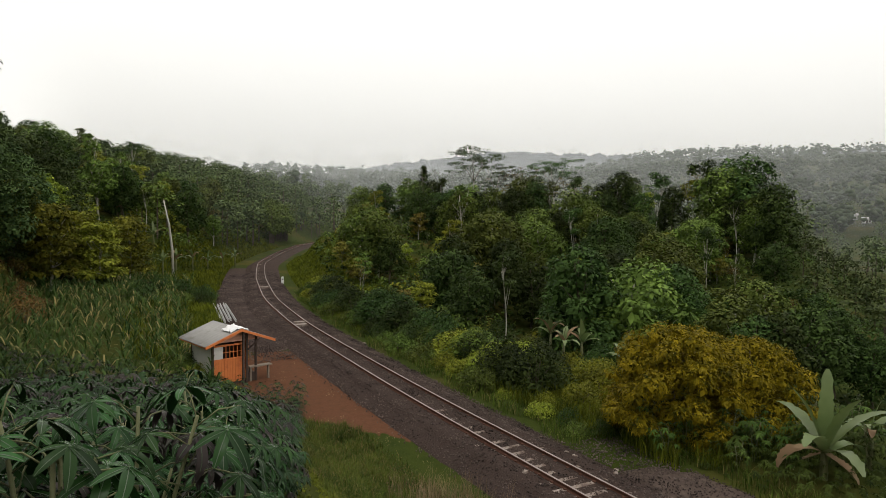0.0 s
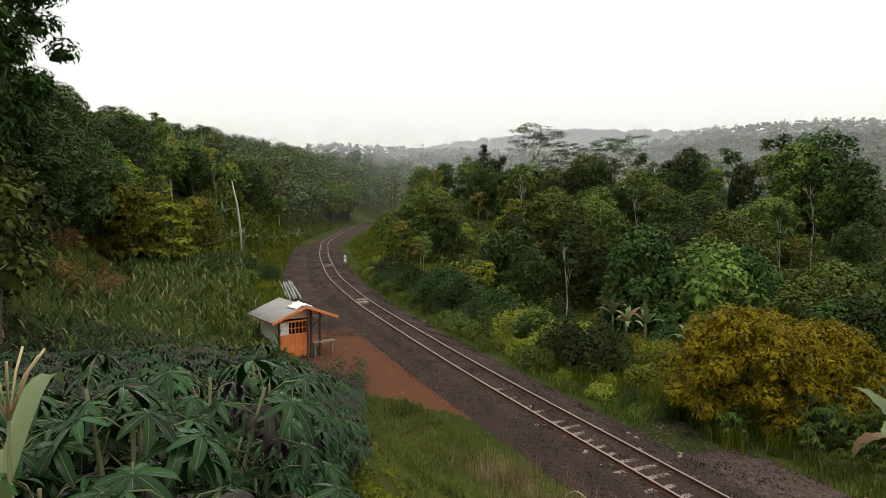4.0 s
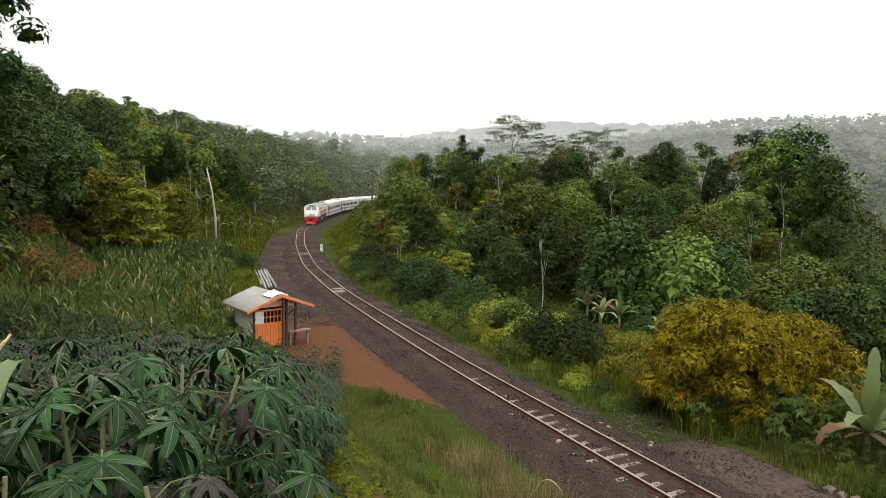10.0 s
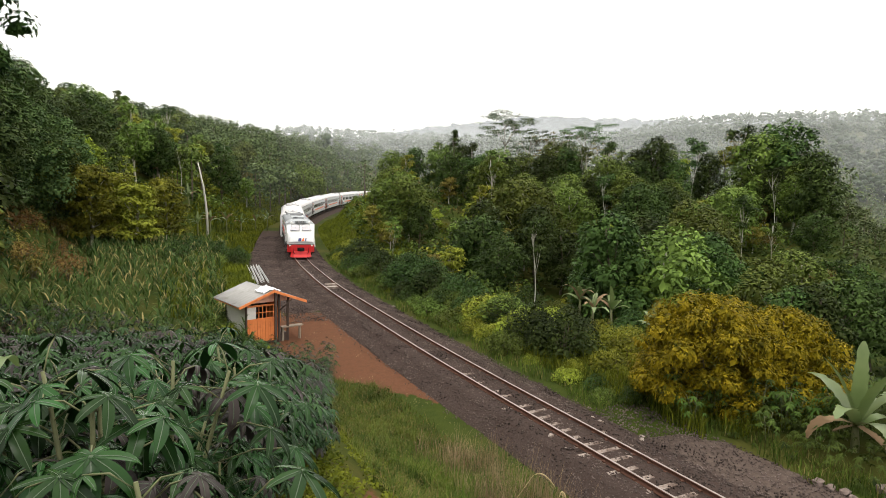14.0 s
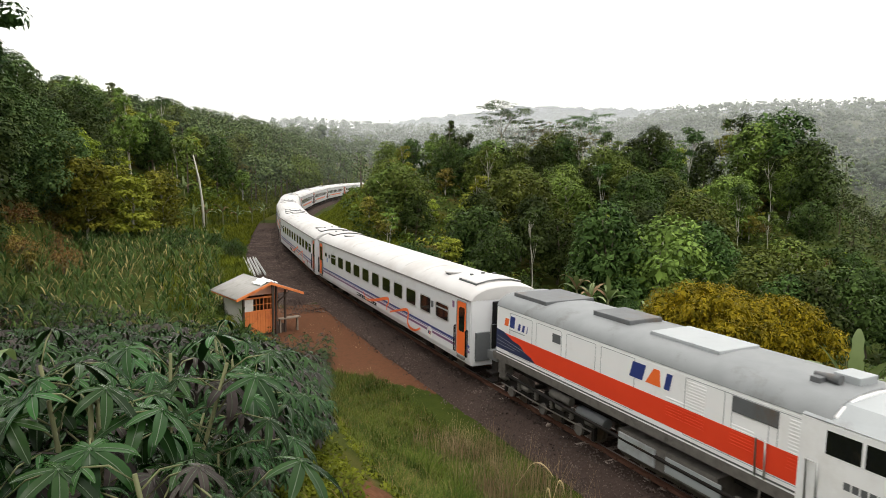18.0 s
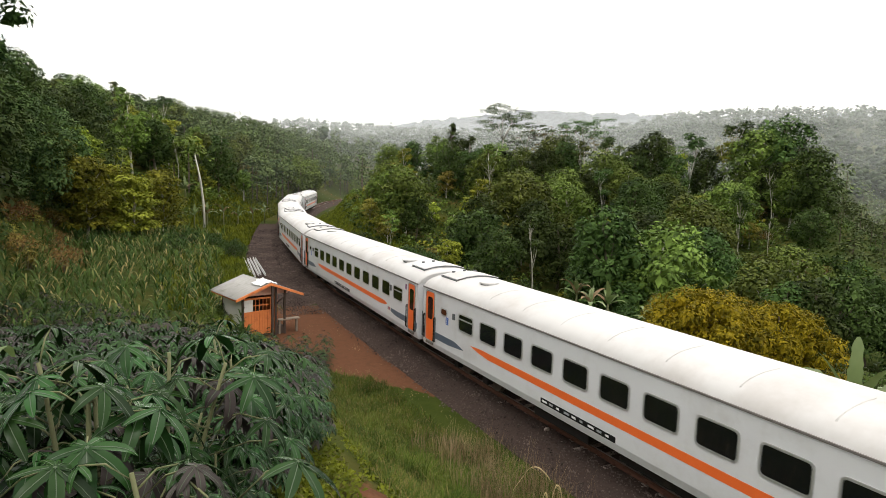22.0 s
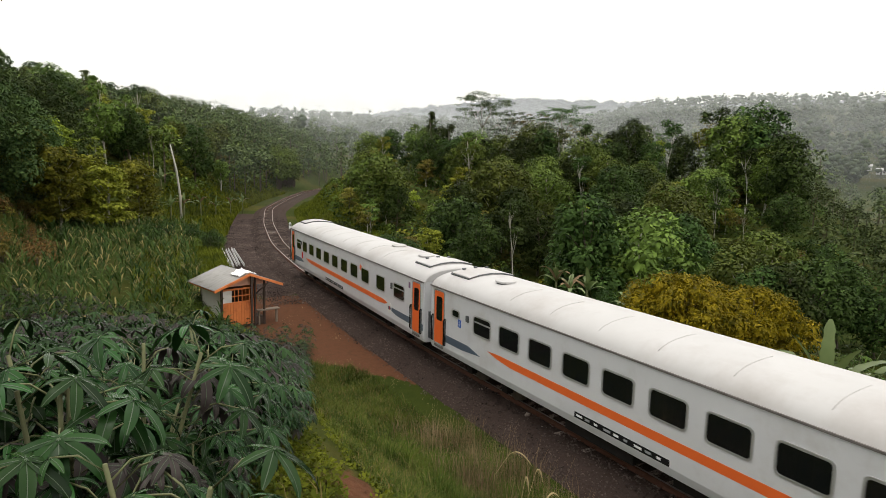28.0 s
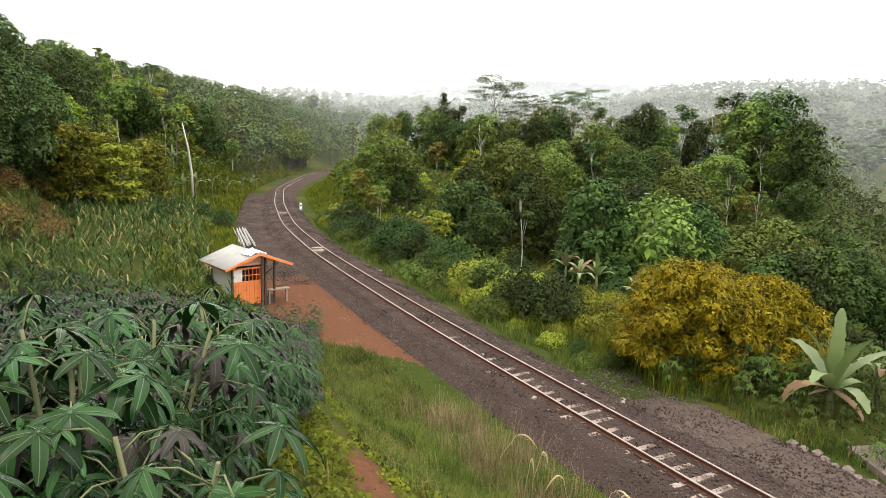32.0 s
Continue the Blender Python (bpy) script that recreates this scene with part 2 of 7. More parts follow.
# ---- the line of the track, and the land along it ----
K = 1.055   # plan units to metres
KNOTS = [(160.0, -274.5), (100.0, -162.0), (60.0, -87.0), (30.0, -30.8), (15.0, -2.7), (6.67, 12.95), (-0.23, 25.84), (-3.6, 32.7), (-8.65, 43.2), (-14.0, 56.6),
         (-20.0, 76.2), (-23.2, 88.6), (-25.7, 98.5), (-28.7, 124.0), (-30.4, 150.0), (-29.0, 174.0), (-18.5, 219.0), (9.0, 270.0), (48.0, 318.0), (120.0, 385.0), (260.0, 490.0), (420.0, 610.0)]


def centre_line():
    k = np.array(KNOTS) * K
    chord = np.r_[0, np.cumsum(np.linalg.norm(np.diff(k, axis=0), axis=1))]
    u = np.arange(0, chord[-1], 0.5)
    p = np.stack([np.interp(u, chord, k[:, i]) for i in (0, 1)], 1)
    for width in (15, 11):
        w = np.hanning(2 * width + 1)
        w /= w.sum()
        pad = np.pad(p, ((width, width), (0, 0)), mode="reflect", reflect_type="odd")
        p = np.stack([np.convolve(pad[:, i], w, "valid") for i in (0, 1)], 1)
    s = np.r_[0, np.cumsum(np.linalg.norm(np.diff(p, axis=0), axis=1))]
    zero = s[np.argmin(np.hypot(p[:, 0] - 6.67 * K, p[:, 1] - 12.95 * K))]
    grid = np.arange(-250, 640, 0.5)
    return grid, np.stack([np.interp(grid, s - zero, p[:, i]) for i in (0, 1)], 1)


LINE_S, LINE_P = centre_line()
_dir = np.gradient(LINE_P, axis=0)
_dir /= np.linalg.norm(_dir, axis=1)[:, None]


def rail_z(s):
    """The rail heads climb gently past the bend."""
    s = np.asarray(s, float)
    return 0.0105 * 10 * np.logaddexp(0, (s - 76) / 10)


def along(s):
    """Place on the centre line, and the unit vector that leads away along it."""
    x, y = np.interp(s, LINE_S, LINE_P[:, 0]), np.interp(s, LINE_S, LINE_P[:, 1])
    dx, dy = np.interp(s, LINE_S, _dir[:, 0]), np.interp(s, LINE_S, _dir[:, 1])
    n = math.hypot(dx, dy)
    return x, y, float(rail_z(s)), dx / n, dy / n


def beside(x, y):
    """For points of the plan: how far along the line, and how far to its right."""
    x, y = np.atleast_1d(np.asarray(x, float)), np.atleast_1d(np.asarray(y, float))
    s, d = np.empty(x.size), np.empty(x.size)
    pts, coarse = np.stack([x.ravel(), y.ravel()], 1), LINE_P[::8]
    for i in range(0, len(pts), 20000):
        q = pts[i:i + 20000]
        k = np.argmin(((q[:, None] - coarse[None]) ** 2).sum(2), axis=1) * 8
        best = np.clip(k[:, None] + np.arange(-8, 9)[None], 0, len(LINE_P) - 1)
        dd = ((q[:, None] - LINE_P[best]) ** 2).sum(2)
        j = best[np.arange(len(q)), np.argmin(dd, axis=1)]
        off = q - LINE_P[j]
        s[i:i + 20000] = LINE_S[j]
        side = off[:, 0] * _dir[j, 1] - off[:, 1] * _dir[j, 0]
        d[i:i + 20000] = np.sign(side) * np.linalg.norm(off, axis=1)
    return s, d


def ease(t):
    t = np.clip(t, 0, 1)
    return t * t * (3 - 2 * t)


def waves(x, y, size, seed):
    """A soft uneven swell, about -1 to 1."""
    a = np.sin(x / size + seed) * np.cos(y / size * 1.13 + 2 * seed)
    b = np.sin((x * 0.8 + y * 0.6) / size * 2.1 + seed * 3) * np.cos((y * 0.8 - x * 0.6) / size * 1.9 + seed)
    return 0.6 * a + 0.4 * b


def field_edge(y):
    """Where the cassava field ends towards the slope (x, for a given y)."""
    y = np.asarray(y, float)
    return -0.65 - 0.5 * (np.clip(y, 1.2, 3) - 1.2) - 0.09 * (np.clip(y, 3, 8) - 3) - 0.18 * np.maximum(y - 8, 0)


def path_line(x, y):
    """How far a place lies from the middle of the trodden path."""
    return np.abs(x - 0.12 + 0.27 * (y - 3.4) + 0.07 * np.sin(2.3 * y))


def land(x, y):
    """Height of the ground, and how bare the earth is there."""
    x, y = np.asarray(x, float).ravel(), np.asarray(y, float).ravel()
    s, d = beside(x, y)
    base = rail_z(s) / K - 0.55
    x, y, s, d = x / K, y / K, s / K, d / K
    e = np.abs(d)
    # uphill side: grass slope below the field, field falling away towards the hut, hill behind
    field = 5.6 - 0.195 * np.clip(s + 9, -30, 26) + 0.05 * np.clip(e - 11, 0, 8)
    toe = 3.1 + 3.4 * ease((s - 9) / 7) * (1 - ease((s - 26) / 12)) + 0.9 * ease((s - 30) / 10)
    up = base + (np.maximum(field - base, 0.5)) * ease((e - toe) / 8.2 + 0.0)
    foot = 19 - 13 * ease((s - 52) / 32) + 4 * waves(x, y, 11, 1.3) * (1 - ease((s - 60) / 30))
    hill = 15 * (1 - np.exp(-np.maximum(e - foot, 0) * 0.75 / 15)) * (1 + 0.12 * waves(x, y, 23, 0.4))
    hill = hill + 0.1 * np.maximum(e - 30, 0) * ease((s - 90) / 80)
    hill = np.minimum(hill, 30)
    left = up + hill
    # downhill side: shoulder, valley, and the plantation ridge behind it
    low = np.minimum(x, 15)
    u = y - 0.5 * low
    ridge = ease((u - 44) / 66) * (1 - ease((np.arctan2(x, np.maximum(y, 1)) - 0.5) / 0.12)) * (1 - 0.95 * ease((u - 118) / 60))
    valley = -0.7 - 4.6 * ease((e - 5) / 16)
    far_right = valley + 10.5 * ridge + 0.5 * waves(x, y, 13, 2.2)
    bank = base + 2.6 * ease((e - 4) / 5) * ease((s - 52) / 30) * (1 - ease((s - 150) / 60)) + 0.9 * ease((s - 88) / 15) * ease((e - 5) / 4) * (1 - ease((s - 150) / 40))
    w = ease((e - 6 - 5 * (1 - ease((s - 14) / 12))) / 16)
    right = bank * (1 - w) + np.maximum(far_right, -5.5) * w
    far = ease((np.hypot(x, y) - 160) / 180)
    reach = np.hypot(x, y)
    turn_ = np.degrees(np.arctan2(x, y))
    slope = np.interp(reach, [0, 230, 330, 500, 800, 1200, 1700, 4500], [-14, -8, 10, 33, 74, 118, 130, -60]) * (0.72 + 0.28 * ease((turn_ - 8) / 14)) * (1 + 0.1 * waves(x, y, 140, 0.7)) + 2 * waves(x, y, 40, 1.0)
    slope = np.where(y > 0, slope, -16)
    right = right * (1 - far) + slope * far
    beyond = ease((reach - 262) / 70)
    beyond = np.maximum(beyond, ease((x + 30) / 60) * ease((reach - 150) / 60))
    left = left * (1 - beyond) + slope * beyond
    z = np.where(d < 0, left, right)
    z = np.where(e < 3.2, base, z)
    z = z + 0.06 * waves(x, y, 1.7, 0.9) * ease((e - 3.4) / 2)
    bare = ease((toe - 1.7 + 2.2 * ease((s - 13) / 12) - e) / 0.9) * (d < 0) * ease((s - 6) / 6) * (1 - ease((s - 25) / 6))
    bare = np.maximum(bare, 0.4 * (d < 0) * ease((e - foot - 0.5) / 2) * (1 - ease((e - foot - 9) / 4)) * ease((s - 8) / 6) * (1 - ease((s - 38) / 8)))
    path = 0.8 * np.exp(-(path_line(x * K, y * K) / 0.24) ** 2) * (y > 0.5) * ease((8.5 - y) / 2.0)
    scar = 0.9 * np.exp(-((np.degrees(np.arctan2(x, np.maximum(y, 1))) - 28.5) / 1.3) ** 2 - ((np.hypot(x, y) - 80) / 9) ** 2)
    return z * K, np.maximum(np.maximum(bare, path), scar)


def height(x, y):
    return float(land([x], [y])[0][0])


def mesh_from(name, verts, faces, material, smooth=False):
    """A mesh of equal-sided faces from arrays."""
    me = bpy.data.meshes.new(name)
    verts, faces = np.asarray(verts, np.float32), np.asarray(faces, np.int32)
    n = faces.shape[1]
    me.vertices.add(len(verts))
    me.vertices.foreach_set("co", verts.ravel())
    me.loops.add(faces.size)
    me.loops.foreach_set("vertex_index", faces.ravel())
    me.polygons.add(len(faces))
    me.polygons.foreach_set("loop_start", np.arange(0, faces.size, n, dtype=np.int32))
    if smooth:
        me.polygons.foreach_set("use_smooth", np.ones(len(faces), bool))
    me.update(calc_edges=True)
    me.validate()
    me.materials.append(material)
    return me


def build_ground():
    rad = np.r_[0.02, np.geomspace(0.8, 420, 250), np.geomspace(450, 4500, 14)]
    ang = np.r_[np.linspace(-0.95, 0.95, 320), np.linspace(0.97, 2 * math.pi - 0.97, 70)]
    rr, aa = np.meshgrid(rad, ang, indexing="ij")
    x, y = (rr * np.sin(aa)).ravel(), (rr * np.cos(aa)).ravel()
    z, bare = land(x, y)
    n, m = len(rad), len(ang)
    i, j = np.meshgrid(np.arange(n - 1), np.arange(m), indexing="ij")
    j2 = (j + 1) % m
    faces = np.stack([i * m + j, (i + 1) * m + j, (i + 1) * m + j2, i * m + j2], -1).reshape(-1, 4)[:, ::-1]
    me = mesh_from("ground", np.stack([x, y, z], 1), faces, GROUND, True)
    me.attributes.new("bare", "FLOAT", "POINT").data.foreach_set("value", bare.astype(np.float32))
    # shaded soil tone under the field, run a little past its edge
    soil_shade = ease((field_edge(y) + 0.3 - x) / 0.4) * ease((30 - y) / 3) * (y > -1)
    me.attributes.new("soil_shade", "FLOAT", "POINT").data.foreach_set("value", soil_shade.astype(np.float32))
    return tagged(new("ground", me), "green hillside ground with bare red laterite patches", "ground", kind="structure")


build_ground()


def swept(name, profile, s0, s1, step, material, closed=False, smooth=False, z_noise=0.0, taper=0.0):
    """A strip whose cross-section (metres to the right of the line, height over the rail heads) runs along the track."""
    ss = np.arange(s0, s1 + 1e-6, step)
    verts = []
    for s in ss:
        x, y, z, dx, dy = along(s)
        z -= 0.25 * (1 - float(ease(min(s - s0, s1 - s) / taper))) if taper else 0.0
        verts += [(x + dy * a, y - dx * a, z + b + (z_noise * noise.noise((s * 1.7, a * 1.7, 0)))) for a, b in profile]
    n, k = len(ss), len(profile)
    faces = [(i * k + j, i * k + (j + 1) % k, (i + 1) * k + (j + 1) % k, (i + 1) * k + j) for i in range(n - 1) for j in range(k if closed else k - 1)]
    return mesh_from(name, verts, np.array(faces)[:, ::-1], material, smooth)


BED = [(-2.45, -0.68), (-2.1, -0.52), (-1.65, -0.34), (-1.3, -0.15), (-0.75, -0.13), (-0.5, -0.19), (0, -0.165), (0.5, -0.13), (0.75, -0.12), (1.35, -0.16), (1.75, -0.34), (2.4, -0.5), (3.0, -0.75)]


def build_track():
    bed, fine = BED, []
    for (a, b), (c, d) in zip(bed, bed[1:]):
        fine += [(a + (c - a) * t, b + (d - b) * t) for t in (0, 0.34, 0.67)]
    tagged(new("ballast_bed", swept("ballast_bed", fine + [bed[-1]], -215, 480, 0.8, BALLAST, z_noise=0.05)), "grey-brown crushed stone ballast under the rails", "ballast", kind="structure")
    for name, profile, s0, s1 in (("gravel_verge", [(-5.1, -0.68), (-4.6, -0.53), (-3.8, -0.5), (-2.4, -0.5), (-1.9, -0.6)], 27, 96), ("gravel_shoulder", [(1.9, -0.55), (2.5, -0.45), (4.0, -0.48), (4.7, -0.55), (5.3, -0.7)], -16, 9)):
        tagged(new(name, swept(name, profile, s0, s1, 0.5, SANDY if s0 < 0 else BALLAST, z_noise=0.06, taper=5.0)), "dark gravel spread beside the ballast", "gravel", kind="structure")
    rail = tagged(new("rail_track"), "pair of rusty steel rails with worn bright heads", "rail track")
    head = [(-0.036, -0.001), (0.036, -0.001), (0.036, -0.035), (0.01, -0.05), (0.01, -0.13), (0.06, -0.145), (0.06, -0.16), (-0.06, -0.16), (-0.06, -0.145), (-0.01, -0.13), (-0.01, -0.05), (-0.036, -0.035)]
    for side in (-0.566, 0.566):
        ob = new("rail", swept("rail", [(a + side, b) for a, b in head], -215, 480, 1.0, RAIL_SIDE, True))
        ob.parent = rail
        top = new("running_surface", swept("running_surface", [(side - 0.034, 0.003), (side + 0.034, 0.003)], -215, 480, 1.0, RAIL_TOP))
        top.parent = ob
    return rail


build_track()

# ---- the train ----
WHITE = worn("white_paint", (0.76, 0.76, 0.765), (0.82, 0.82, 0.82), 1.2, 0.35, dist=0.001, dirt=(0.66, 0.65, 0.63))
ROOF_WHITE = worn("roof_paint", (0.44, 0.43, 0.42), (0.54, 0.53, 0.525), 0.7, 0.6, dist=0.002, dirt=(0.3, 0.26, 0.235), dirt_at=(0.5, 0.9))
COACH_WHITE = worn("coach_paint", (0.6, 0.605, 0.62), (0.67, 0.675, 0.69), 1.1, 0.4, dist=0.001, dirt=(0.52, 0.51, 0.5))
GUTTER = worn("gutter", (0.1, 0.09, 0.085), (0.2, 0.18, 0.17), 5, 0.7)
ORANGE = worn("orange_paint", (0.78, 0.13, 0.025), (0.86, 0.17, 0.035), 2, 0.4, dist=0.001)
LOCO_RED = worn("vermilion_paint", (0.66, 0.045, 0.016), (0.74, 0.06, 0.02), 2, 0.4, dist=0.001)
PLOW_RED = worn("red_paint", (0.55, 0.012, 0.014), (0.66, 0.02, 0.02), 3, 0.45, dirt=(0.2, 0.03, 0.025), dist=0.002)
BLUE = worn("blue_paint", (0.02, 0.035, 0.16), (0.03, 0.05, 0.22), 2, 0.4, dist=0.001)
NAVY = worn("navy_paint", (0.012, 0.018, 0.06), (0.02, 0.03, 0.09), 2, 0.4, dist=0.001)
SIGN_BLUE = worn("sign_blue", (0.03, 0.1, 0.4), (0.04, 0.13, 0.48), 2, 0.4, dist=0.001)
PURPLE = worn("purple_paint", (0.16, 0.07, 0.16), (0.2, 0.09, 0.2), 2, 0.4, dist=0.001)
SLATE = worn("slate_paint", (0.07, 0.1, 0.14), (0.1, 0.13, 0.17), 2, 0.45, dist=0.001)
GREY = worn("grey_paint", (0.26, 0.28, 0.29), (0.34, 0.36, 0.37), 2, 0.5, dist=0.002, dirt=(0.16, 0.15, 0.14))
HOOD_GREY = worn("hood_roof_paint", (0.13, 0.14, 0.145), (0.22, 0.23, 0.235), 1.5, 0.55, dist=0.002, dirt=(0.07, 0.065, 0.06))
GREY_DARK = worn("dark_grey_paint", (0.07, 0.075, 0.08), (0.12, 0.125, 0.13), 3, 0.6, dist=0.003, dirt=(0.1, 0.07, 0.05))
UNDER = worn("underframe", (0.01, 0.009, 0.009), (0.03, 0.026, 0.024), 4, 0.8, spec=0.1, dist=0.005, dirt=(0.06, 0.045, 0.036))
DUSTY = worn("dusty_steel", (0.06, 0.056, 0.052), (0.17, 0.155, 0.14), 5, 0.75, spec=0.2, dist=0.004, dirt=(0.03, 0.026, 0.023))
BLACK = worn("black_rubber", (0.006, 0.006, 0.007), (0.014, 0.014, 0.014), 5, 0.8, spec=0.1)
GLASS = mat("dark_window_glass", lambda nt: principled(nt, (0.006, 0.007, 0.008), 0.06, spec=0.5).outputs[0])
SCREEN = mat("windscreen_glass", lambda nt: principled(nt, (0.16, 0.15, 0.17), 0.12, spec=0.5).outputs[0])
ALU = worn("aluminium_trim", (0.42, 0.42, 0.42), (0.55, 0.55, 0.54), 6, 0.4, 0.6, dist=0.001)
LENS = mat("lamp_lens", lambda nt: principled(nt, (0.85, 0.85, 0.82), 0.15, spec=0.6).outputs[0])
STEEL = worn("wheel_steel", (0.1, 0.08, 0.07), (0.2, 0.17, 0.15), 6, 0.6, 0.6)

COACH_HALF, SIDE, LOCO_STRETCH = 10.92, 1.49, 1.05


def both_sides(name, make, material, parent, label=""):
    """The same part on either side of a vehicle."""
    obs = []
    for sx in (1, -1):
        bm = make()
        if sx < 0:
            bmesh.ops.scale(bm, vec=(-1, 1, 1), verts=bm.verts[:])
            bmesh.ops.reverse_faces(bm, faces=bm.faces[:])
        obs.append(part(name, bm, material, parent, label))
    return obs


def window(thing, cy, cz, w, h, vented=False):
    frames = both_sides("window", lambda: ring(rounded(cy, cz, w + 0.1, h + 0.1, 0.13), rounded(cy, cz, w, h, 0.09), SIDE - 0.03, SIDE + 0.018), ALU, thing)
    for sx, fr in zip((1, -1), frames):
        bm = plate(rounded(cy, cz, w + 0.02, h + 0.02, 0.09), SIDE * sx - 0.02 * sx, SIDE * sx + 0.005 * sx)
        part("pane", bm, GLASS, fr, "black tinted glass pane")
        if vented:
            part("vent_bar", block((sx * SIDE - 0.02, sx * SIDE + 0.02, cy - w / 2, cy + w / 2, cz + h * 0.17, cz + h * 0.25)), ALU, fr)


def strip(points, width, x0, x1, bm=None):
    """A painted band of even width along points of the side."""
    bm = bm or bmesh.new()
    up, lo = [], []
    for i, (y, z) in enumerate(points):
        a, b = points[max(i - 1, 0)], points[min(i + 1, len(points) - 1)]
        dy, dz = b[0] - a[0], b[1] - a[1]
        n = math.hypot(dy, dz)
        t = width * (0.35 + 0.65 * math.sin(math.pi * min(max((i + 0.6) / len(points), 0.1), 0.9)))
        up.append((y - dz / n * t / 2, z + dy / n * t / 2))
        lo.append((y + dz / n * t / 2, z - dy / n * t / 2))
    for i in range(len(points) - 1):
        q = [(up[i]), (up[i + 1]), (lo[i + 1]), (lo[i])]
        a = [bm.verts.new((x1, y, z)) for y, z in q]
        bm.faces.new(a)
    bmesh.ops.remove_doubles(bm, verts=bm.verts[:], dist=0.0005)
    bmesh.ops.recalc_face_normals(bm, faces=bm.faces[:])
    return bm


def smooth_line(points, n=6):
    """Catmull-Rom through a few points."""
    p = [points[0], *points, points[-1]]
    out = []
    for i in range(1, len(p) - 2):
        for k in range(n):
            t = k / n
            out.append(tuple(0.5 * (2 * p[i][j] + (p[i + 1][j] - p[i - 1][j]) * t + (2 * p[i - 1][j] - 5 * p[i][j] + 4 * p[i + 1][j] - p[i + 2][j]) * t * t
                             + (3 * p[i][j] - p[i - 1][j] - 3 * p[i + 1][j] + p[i + 2][j]) * t ** 3) for j in (0, 1)))
    return out + [points[-1]]


def bogie(thing, cy, axles, wheel_r=0.43):
    b = part("bogie", block(*[(sx * 0.98 - 0.07, sx * 0.98 + 0.07, cy + axles[0] - 0.5, cy + axles[-1] + 0.5, 0.5, 0.78) for sx in (1, -1)],
                            *[(sx * 1.0 - 0.12, sx * 1.0 + 0.12, cy + a - 0.16, cy + a + 0.16, 0.32, 0.62) for a in axles for sx in (1, -1)],
                            (-0.9, 0.9, cy - 0.3, cy + 0.3, 0.55, 0.9), bevel=0.02), UNDER, thing, "dark dusty bogie frame")
    for a in axles:
        bm = bmesh.new()
        for sx in (1, -1):
            disc_x(cy + a, wheel_r, wheel_r, sx * 0.53, sx * 0.65, 22, bm)
            disc_x(cy + a, wheel_r, wheel_r + 0.03, sx * 0.5, sx * 0.53, 22, bm)
        disc_x(cy + a, wheel_r, 0.08, -0.55, 0.55, 10, bm)
        part("wheelset", bm, STEEL, b)


